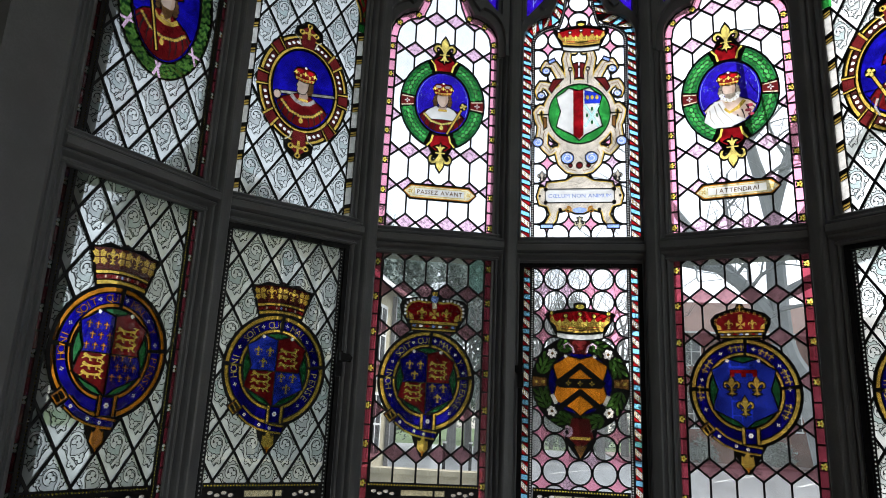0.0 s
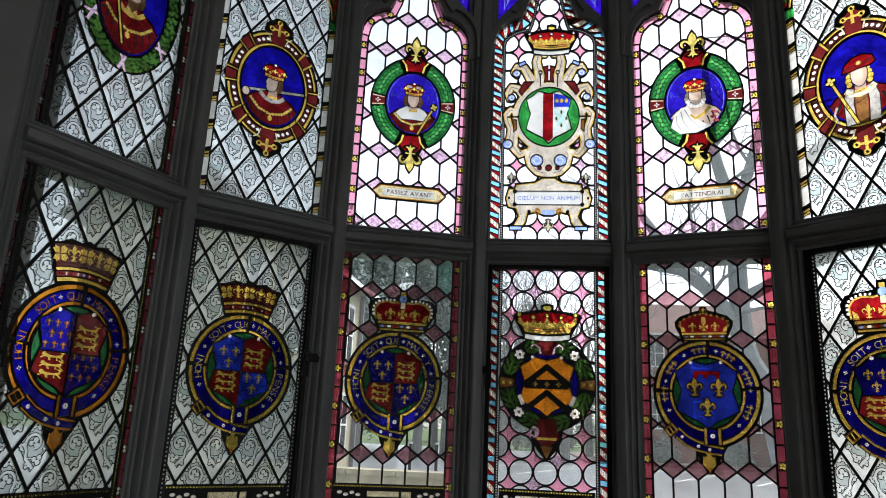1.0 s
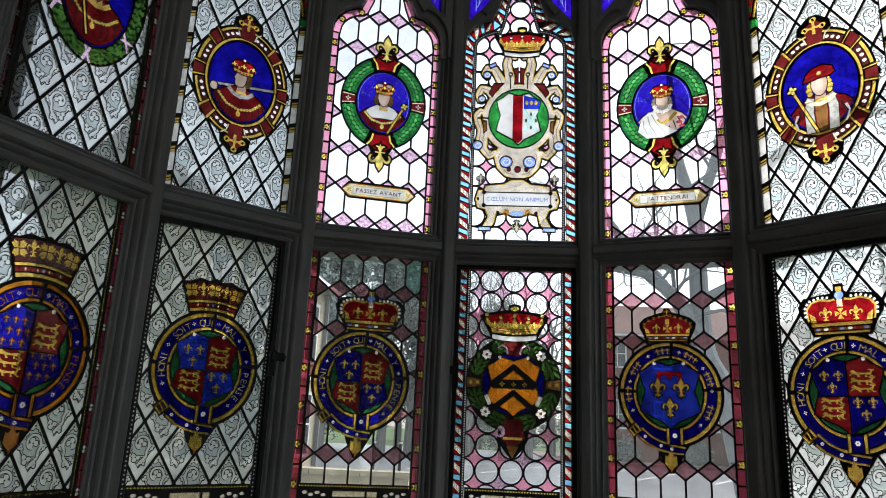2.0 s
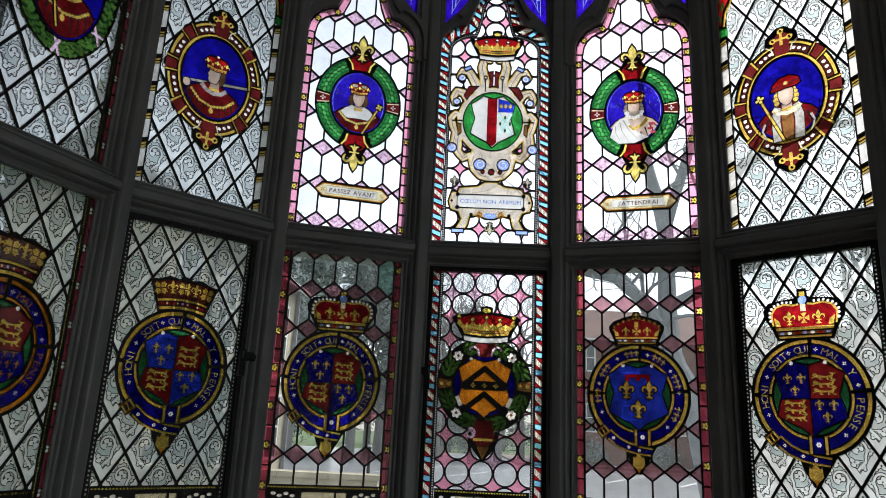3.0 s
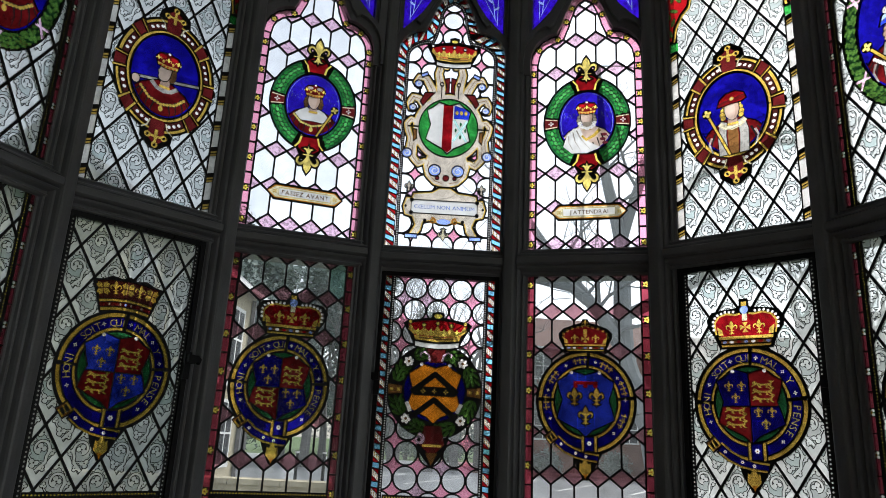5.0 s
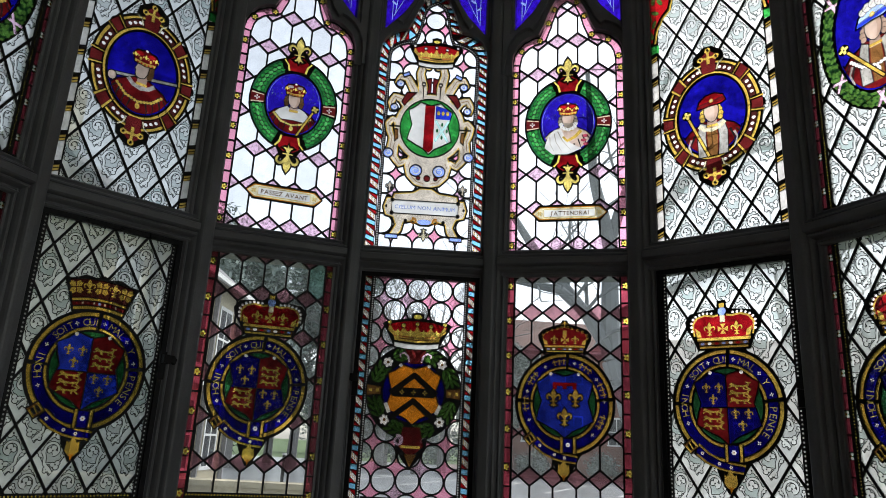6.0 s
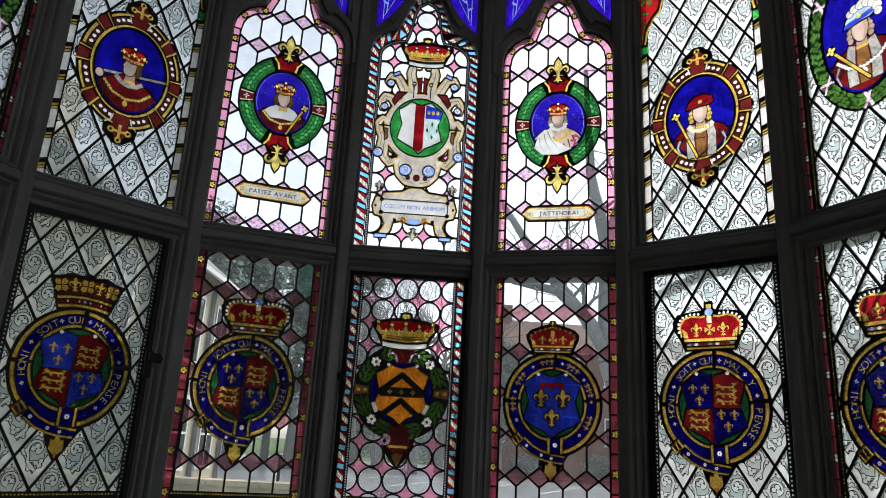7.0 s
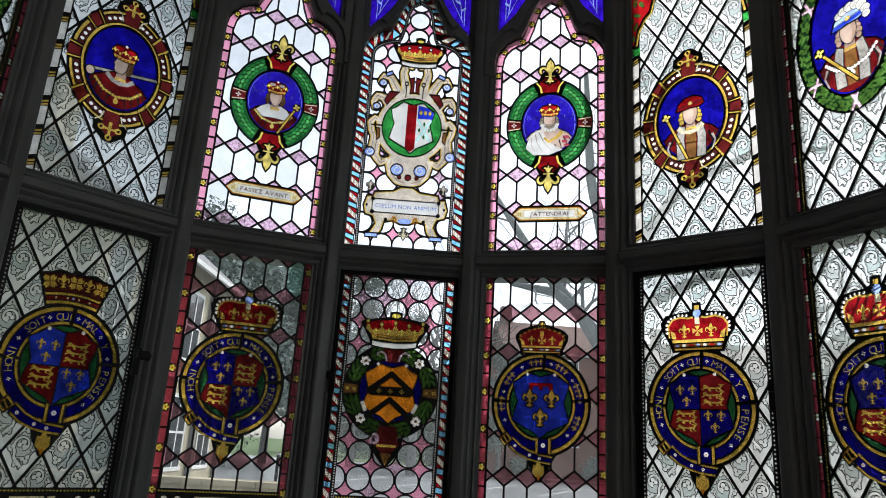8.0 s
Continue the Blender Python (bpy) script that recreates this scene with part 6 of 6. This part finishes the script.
    P.add(grown(S, 0.003), "lead", lead)
    sh = P.one(S, "orange_glass", "shield", None, label="orange shield with black chevrons")
    bars = P.piece("chevron", sh, "black chevrons and bar", (-0.003, 0.003))
    for base in (0.052, -0.028):
        for s in (-1, 1):
            P.add(strip((u, z + base), (u + s * 0.070, z + base - 0.056), 0.017), "lead", bars)
    P.add(box(u - 0.066, z - 0.016, u + 0.066, z + 0.012), "lead", bars)
    for x in (-0.036, 0.0, 0.036):
        cross_mark(P, u + x, z - 0.002, 0.009, P.piece("gold_cross", sh), "gold_glass")
    for s in (-1, 1):
        P.add(moved(box(-0.006, -0.016, 0.006, 0.016), u + s * 0.080, z - 0.052, 1, s * -25), "ermine_glass", sh)
        P.add(ell(u + s * 0.045, z + 0.082, 0.006, None, 8), "pearl_glass", sh)
    crown(P, lead, u, 1.968, 0.194, 0.106, "coronet")
    name_band(P, lead, half - 0.036, 1.492, (0.06, 0.03, 0.07))
    P.build(w)
    casement(half, Z_SILL + 0.02, top, m, "casement_4", -1)
    return tagged(w, "leaded light of round panes with wreathed amber shield", "window", "lower stained glass lights", "structure")


KING_A = dict(label="plain robed figure in a crown and white cape, painted glass", robe="deep_red_glass", hair="hair_glass", hat="crown", cap="ermine_glass", cape="white_glass", chain="lily_gold_glass", staff=(0.020, -0.100, 0.072, 0.004))
KING_B = dict(label="plain bearded figure in a crown, ruff and white mantle, painted glass", robe="skin_glass", mantle="white_glass", hair="grey_hair_glass", hat="crown", ruff="white_glass", beard=True)
KING_C = dict(label="plain robed figure in a crown with a sword, painted glass", robe="deep_red_glass", hair="hair_glass", hat="crown", profile=True, sword=True, collar="ermine_glass", chain="gold_glass", fist=(-0.076, -0.020))
KING_D = dict(label="plain figure in a red cap and fur, painted glass", robe="deep_red_glass", fur="ermine_glass", vest="bronze_glass", hair="gold_glass", hat="ruby_glass", brim="deep_red_glass", collar="cream_glass", staff=(-0.012, -0.105, -0.068, 0.030))
KING_E = dict(label="plain bearded figure in red, painted glass", robe="deep_red_glass", hair="hair_glass", hat="deep_red_glass", brim="hair_glass", collar="gold_glass", chain="gold_glass", beard=True, staff=(-0.010, -0.105, -0.062, 0.090))
KING_F = dict(label="plain figure in a plumed blue hat and fur, painted glass", robe="deep_red_glass", fur="ermine_glass", vest="bronze_glass", hair="shaded_skin_glass", hat="sky_enamel", brim="bright_blue_glass", chain="pearl_glass", plume=True, staff=(0.010, -0.100, -0.074, 0.006))

upper_diamond(0, KING_E)
upper_diamond(1, KING_C)
upper_side(2, KING_A, "PASSEZ AVANT")
upper_centre()
upper_side(4, KING_B, "J'ATTENDRAI")
upper_diamond(5, KING_D)
upper_diamond(6, KING_F)
lower_diamond(0, dict(text=True, arms="quarters", many=True, gold="amber_glass", crown=(0.160, 0.088, "open")), (0.07, 0.02))
lower_diamond(1, dict(text=True, arms="quarters", bright=True, crown=(0.160, 0.082, "open")), (0.08, 0.02))
lower_side(2, dict(text=True, arms="quarters", crown=(0.186, 0.128, "royal"), du=0.015), (0.095, 0.03))
lower_centre()
HEX_SIDE = 1
lower_side(4, dict(text=False, arms="lilies", crown=(0.152, 0.094, "closed")), (0.05, 0.03, 0.06))
lower_diamond(5, dict(text=True, arms="quarters", crown=(0.176, 0.130, "royal")), (0.08, 0.03))
lower_diamond(6, dict(text=True, arms="quarters", crown=(0.176, 0.130, "royal")), (0.08, 0.03))

# ======================= outside =======================
Z_G = -0.02
tagged(mesh_ob("ground", *block(-500, -500, Z_G - 0.5, 500, 900, Z_G), "grass"), "green lawn reaching to the distance", "ground", "", "structure")
tagged(mesh_ob("road", *block(-60, 3, Z_G, 60, 62, Z_G + 0.02), "asphalt"), "grey asphalt car park", "car park", "", "structure")
tagged(mesh_ob("pavement", *block(3.5, 42, Z_G + 0.02, 60, 61, Z_G + 0.16), "paving"), "reddish paved footway with a kerb", "pavement", "", "structure")


def line_mark(x0, y0, x1, y1, w=0.1):
    q = strip((x0, y0), (x1, y1), w)
    return tagged(mesh_ob("parking_line", *prism(q, Z_G + 0.02, Z_G + 0.026), "road_paint"), "white painted parking line on asphalt", "parking line", "parking lines", "structure")


for k in range(7):
    line_mark(-3.5 + 3.1 * k, 27.5, -0.6 + 3.4 * k, 35.5, 0.16)
line_mark(-6, 36.5, 16, 35.0, 0.35)
line_mark(-7, 45.5, 3.2, 43.6, 0.45)


def house(name, x, y, turn, w, d, eave, ridge, wall_mat, windows, label, roof_mat="slate"):
    """A gabled house; windows: rows of (x along the front, sill height, width, height)."""
    h = new(name)
    h.matrix_world = pose(x, y, Z_G, 0, 0, turn)
    mesh_ob("wall", *block(-w / 2, 0, 0, w / 2, d, eave), wall_mat, h)
    for s in (-1, 1):
        gx = s * (w / 2 - 0.15)
        mesh_ob("gable", [(gx - 0.14, 0, eave), (gx + 0.14, 0, eave), (gx + 0.14, d, eave), (gx - 0.14, d, eave), (gx - 0.14, d / 2, ridge - 0.1), (gx + 0.14, d / 2, ridge - 0.1)],
                [(3, 2, 1, 0), (0, 1, 5, 4), (2, 3, 4, 5), (0, 4, 3), (1, 2, 5)], wall_mat, h)
    o, t = 0.4, 0.15
    v = []
    for xx in (-w / 2 - o, w / 2 + o):
        v += [(xx, -o, eave - 0.15), (xx, d / 2, ridge), (xx, d + o, eave - 0.15), (xx, d + o, eave - 0.15 - t), (xx, d / 2, ridge - t - 0.05), (xx, -o, eave - 0.15 - t)]
    f = [(0, 1, 2, 3, 4, 5)[::-1], (6, 7, 8, 9, 10, 11)] + [(i, (i + 1) % 6, (i + 1) % 6 + 6, i + 6) for i in range(6)]
    roof = mesh_ob("roof", v, f, roof_mat, h)
    ch = mesh_ob("chimney", *block(-w * 0.46 - 0.4, d / 2 - 0.35, ridge - 0.8, -w * 0.46 + 0.4, d / 2 + 0.35, ridge + 1.1), wall_mat, roof)
    mesh_ob("gutter", *block(-w / 2 - 0.3, -o - 0.1, eave - 0.28, w / 2 + 0.3, -o, eave - 0.16), "white_paint", h)
    for (wx, wz, ww, wh) in windows:
        win = mesh_ob("window", *block(wx - ww / 2, -0.012, wz, wx + ww / 2, 0.02, wz + wh), "dark_pane", h)
        for a, b, c, e in ((-ww / 2 - 0.08, 0, -ww / 2, wh), (ww / 2, 0, ww / 2 + 0.08, wh), (-ww / 2 - 0.08, wh, ww / 2 + 0.08, wh + 0.1), (-ww / 2 - 0.14, -0.1, ww / 2 + 0.14, 0), (-0.03, 0, 0.03, wh), (-ww / 2, wh * 0.5 - 0.03, ww / 2, wh * 0.5 + 0.03)):
            mesh_ob("frame", *block(wx + a, -0.032, wz + b, wx + c, -0.02, wz + e), "white_paint", win)
    return tagged(h, label, "house", "houses")


rows = [(-3.6 + 2.2 * k, z, 1.0, 1.7) for k in range(4) for z in (0.8, 3.5)]
cream = house("house", -5.75, 15.6, 87, 9.2, 3.6, 6.0, 7.6, "cream_render", rows, "cream rendered two-storey house with white windows")
for x in (-2.5, 1.9, 4.2):
    mesh_ob("downpipe", *block(x - 0.05, -0.14, 0.1, x + 0.05, -0.02, 5.75), "slate", cream)
mesh_ob("string_course", *block(-4.6, -0.07, 2.95, 4.6, -0.002, 3.12), "white_paint", cream)
rows = [(x, z, 1.1, 1.7) for x in (-3.9, -0.9, 2.1, 4.4) for z in (2.3, 6.3)]
house("house", 12.3, 46.0, 3, 10.4, 8, 8.6, 11.2, "brick_red", rows, "red brick house with white sash windows and tiled roof", "red_tile")
house("house", 22.8, 43, -20, 13, 9, 7.4, 10.2, "brick_red", rows, "red brick house with white sash windows and tiled roof", "red_tile")

# low garden wall of yellow stone at the edge of the car park
wall = new("garden_wall")
wall.matrix_world = pose(-2.6, 7.6, Z_G, 0, 0, 1)
mesh_ob("wall_body", *block(-2.6, -0.15, 0, 1.45, 0.15, 1.03), "garden_wall_stone", wall)
for k in range(6):
    mesh_ob("coping_stone", *block(-2.65 + 0.69 * k, -0.2, 1.032, -1.97 + 0.69 * k, 0.2, 1.10), "garden_wall_stone", wall)
tagged(wall, "low yellow stone garden wall with coping", "garden wall")

# thin posts at the edge of the car park
for x, y in ((-4.3, 24.0), (-3.4, 24.6), (-2.6, 25.2)):
    b = new("bollard")
    b.location = (x, y, Z_G + 0.02)
    mesh_ob("post", *prism(ell(0, 0, 0.06, None, 10), 0, 1.05), "dark_iron", b)
    mesh_ob("cap", *prism(ell(0, 0, 0.075, None, 10), 1.05, 1.12), "road_paint", b)
    tagged(b, "dark iron bollard with a pale cap beside asphalt", "bollard", "bollards")


def limb_mesh(segs):
    """Tapered six-sided tubes: segs of (start, end, radius at start, radius at end)."""
    v, f = [], []
    for a, b, r0, r1 in segs:
        d = (b - a).normalized()
        s = d.orthogonal().normalized()
        t = d.cross(s)
        n, k = len(v), 10 if r0 > 0.12 else 6 if r0 > 0.03 else 4
        for c, r in ((a, r0), (b, r1)):
            for i in range(k):
                w = TAU * i / k
                v.append(c + (s * math.cos(w) + t * math.sin(w)) * r)
        f += [(n + i, n + (i + 1) % k, n + (i + 1) % k + k, n + i + k) for i in range(k)]
        f += [tuple(n + k + i for i in range(k))]
    return [tuple(p) for p in v], f


def bare_tree(x, y, height, seed, depth=6, lean=(0, 0), trunk_r=0.3, stout=0.0, label="bare winter tree with grey branches", mat="bark"):
    rng = random.Random(seed)
    trunk, crown_s = [], []

    def grow(p, d, length, r, level):
        n = 3
        for _ in range(n):
            q = p + d * (length / n)
            r2 = r * 0.9
            (trunk if level == 0 else crown_s).append((p.copy(), q.copy(), r, r2))
            p, r = q, r2
            d = (d + Vector((rng.uniform(-1, 1), rng.uniform(-1, 1), rng.uniform(-0.4, 0.6))) * 0.16).normalized()
        if level >= depth:
            return
        for k in range(rng.choice((2, 3, 3)) if level else 4):
            ax = Vector((rng.uniform(-1, 1), rng.uniform(-1, 1), rng.uniform(-0.1, 0.55))).normalized()
            grow(p, (d * 0.75 + ax * 0.75).normalized(), length * rng.uniform(0.62, 0.82), r * (rng.uniform(0.55, 0.75) + (stout if level < 2 else 0)), level + 1)

    grow(Vector((0, 0, 0)), Vector((lean[0], lean[1], 1)).normalized(), height * 0.3, trunk_r, 0)
    t = new("bare_tree")
    t.location = (x, y, Z_G)
    mesh_ob("trunk", *limb_mesh(trunk), mat, t)
    mesh_ob("crown", *limb_mesh(crown_s), mat, t)
    return tagged(t, label, "tree", "bare trees")


def leafy_tree(x, y, height, r, seed, mat="conifer", label="dark evergreen tree beyond the car park", clumps=15000, name="evergreen_tree"):
    rng = np.random.RandomState(seed)
    t = new(name)
    t.location = (x, y, Z_G)
    mesh_ob("trunk", *limb_mesh([(Vector((0, 0, 0)), Vector((0.1, 0, height * 0.5)), r * 0.1, r * 0.06), (Vector((0.1, 0, height * 0.5)), Vector((0, 0, height * 0.7)), r * 0.06, 0.03)]), "bark", t)
    lobes = np.c_[rng.uniform(-0.62, 0.62, (16, 2)) * r, rng.uniform(0.16, 0.86, 16) * height]
    radii = rng.uniform(0.26, 0.55, 16) * r
    pick = rng.randint(0, 16, clumps)
    d = rng.normal(size=(clumps, 3))
    d /= np.linalg.norm(d, axis=1)[:, None]
    p = lobes[pick] + d * (radii[pick] * rng.uniform(0.25, 1.08, clumps))[:, None]
    p[:, 2] = np.maximum(p[:, 2], 0.05)
    a = rng.normal(size=(clumps, 3)) * (1, 1, 0.6)
    a /= np.linalg.norm(a, axis=1)[:, None]
    b = np.cross(a, d)
    s = rng.uniform(0.07, 0.24, (clumps, 1)) * (r / 4) ** 0.5
    v = np.stack([p - a * s, p + b * s * 0.5, p + a * s, p - b * s * 0.5 + d * 0.04], 1).reshape(-1, 3)
    n = np.arange(clumps)[:, None] * 4
    f = np.concatenate([n + [0, 1, 2], n + [0, 2, 3]])
    mesh_ob("crown", v.tolist(), f.tolist(), mat, t)
    return tagged(t, label, "tree" if name != "shrub" else "shrub", "evergreen trees" if name != "shrub" else "shrubs")


def spreading_tree(x, y, limbs, seed, label, mat="pale_bark"):
    """A bare tree with given main limbs, each a list of (x, y, z, radius), and random twigs along them."""
    rng = random.Random(seed)
    trunk, crown_s = [], []

    def twig(p, d, length, r, level):
        for _ in range(3):
            q = p + d * (length / 3)
            crown_s.append((p.copy(), q.copy(), r, r * 0.82))
            p, r = q, r * 0.82
            d = (d + Vector((rng.uniform(-1, 1), rng.uniform(-1, 1), rng.uniform(-0.7, 0.7))) * 0.28).normalized()
            if level < 3:
                side = Vector((rng.uniform(-1, 1), rng.uniform(-1, 1), rng.uniform(-0.6, 0.8))).normalized()
                twig(p, (d * 0.6 + side).normalized(), length * rng.uniform(0.5, 0.75), r * 0.6, level + 1)

    for n, limb in enumerate(limbs):
        pts = [(Vector(p[:3]), p[3]) for p in limb]
        for (a, ra), (b, rb) in zip(pts, pts[1:]):
            prev, pr = a, ra
            for k in range(1, 5):
                q = a.lerp(b, k / 4) + Vector((rng.uniform(-1, 1), rng.uniform(-1, 1), rng.uniform(-1, 1))) * (0.12 * rb if k < 4 else 0)
                r = ra + (rb - ra) * k / 4
                (crown_s if n else trunk).append((prev.copy(), q.copy(), pr, r))
                if n and k % 2 == 0:
                    side = Vector((rng.uniform(-1, 1), rng.uniform(-0.8, 0.8), rng.uniform(-0.5, 0.9))).normalized()
                    twig(q, ((b - a).normalized() * 0.5 + side).normalized(), rng.uniform(1.6, 3.4), r * 0.34, 0)
                prev, pr = q, r
    t = new("bare_tree")
    t.location = (x, y, Z_G)
    mesh_ob("trunk", *limb_mesh(trunk), mat, t)
    mesh_ob("crown", *limb_mesh(crown_s), mat, t)
    return tagged(t, label, "tree", "bare trees")


spreading_tree(7.0, 20, [
    [(0.75, 0, -0.1, 0.46), (0.3, 0, 2.4, 0.38), (-0.5, 0, 4.6, 0.33), (-0.5, 0, 8.6, 0.25)],
    [(-0.5, 0, 8.4, 0.25), (-1.0, 0.2, 11.1, 0.17), (-1.15, 0.3, 15.3, 0.08)],
    [(-0.4, 0, 4.6, 0.25), (-1.4, -0.2, 6.1, 0.21), (-2.3, -0.4, 6.75, 0.16), (-3.8, -0.6, 6.9, 0.08)],
    [(-0.6, 0, 5.2, 0.24), (-1.9, 0.3, 6.9, 0.20), (-2.9, 0.5, 8.2, 0.16), (-4.4, 0.8, 10.6, 0.08)],
    [(-0.5, 0, 7.2, 0.22), (2.5, 0.6, 11.3, 0.18), (5.5, 1.0, 13.0, 0.15), (8.5, 1.4, 13.6, 0.08)],
    [(-0.5, 0, 8.6, 0.20), (0.8, 0.4, 12.4, 0.16), (2.1, 0.6, 15.7, 0.09)],
    [(-0.4, 0, 6.0, 0.20), (2.6, -0.6, 7.6, 0.16), (5.2, -0.9, 8.0, 0.09)]], 12, "bare spreading winter tree with thick grey limbs")
bare_tree(15.5, 26, 13, 9, 5, (-0.2, 0), 0.45, 0.1, "bare pale-barked winter tree with thick limbs", "pale_bark")
for k, (x, y, h) in enumerate(((4.4, 50, 17), (0.7, 40, 16), (-1.6, 44, 17), (21, 34, 13), (2.4, 44, 17), (-6.2, 38, 11), (29, 36, 13), (-9, 46, 14), (-3.4, 48, 16), (-4.6, 40, 12), (-6.8, 50, 15))):
    bare_tree(x, y, h, 7 + 4 * k, 6)
for k, (x, y, h, r, clumps) in enumerate(((-9.4, 36, 18.5, 4.2, 26000), (-5.0, 42, 15.5, 4.0, 24000), (-1.6, 50, 14, 4.0, 20000), (-13, 46, 17, 5.0, 16000), (-17, 62, 11, 6, 16000), (-3.4, 88, 12, 5, 14000), (0.5, 84, 11, 5, 14000), (5, 86, 12, 6, 14000), (-30, 70, 9, 6, 12000), (14, 70, 13, 6, 14000), (24, 66, 13, 6, 14000), (36, 46, 13, 6, 14000), (-9, 84, 12, 6, 14000), (20, 60, 12, 5, 14000), (-4.5, 9.2, 3.4, 0.8, 14000), (6.3, 44, 9.6, 1.9, 9000), (15.6, 41.5, 7.0, 1.9, 9000))):
    leafy_tree(x, y, h, r, 20 + k, clumps=clumps, label="dark evergreen tree beside the cream house" if k == 14 else "dark evergreen tree beyond the car park")

# shrubs beyond the car park
for k, (x, y, h, r) in enumerate(((3.0, 64, 3.0, 2.2), (-1.0, 66, 2.6, 2.2), (-5.0, 76, 3.0, 2.4), (8.4, 44.6, 1.8, 1.3), (13.0, 44.4, 1.6, 1.2), (17.2, 44.6, 2.4, 1.6))):
    leafy_tree(x, y, h, r, 60 + k, "conifer", "dark green garden shrub beside the car park", 2500, "shrub")
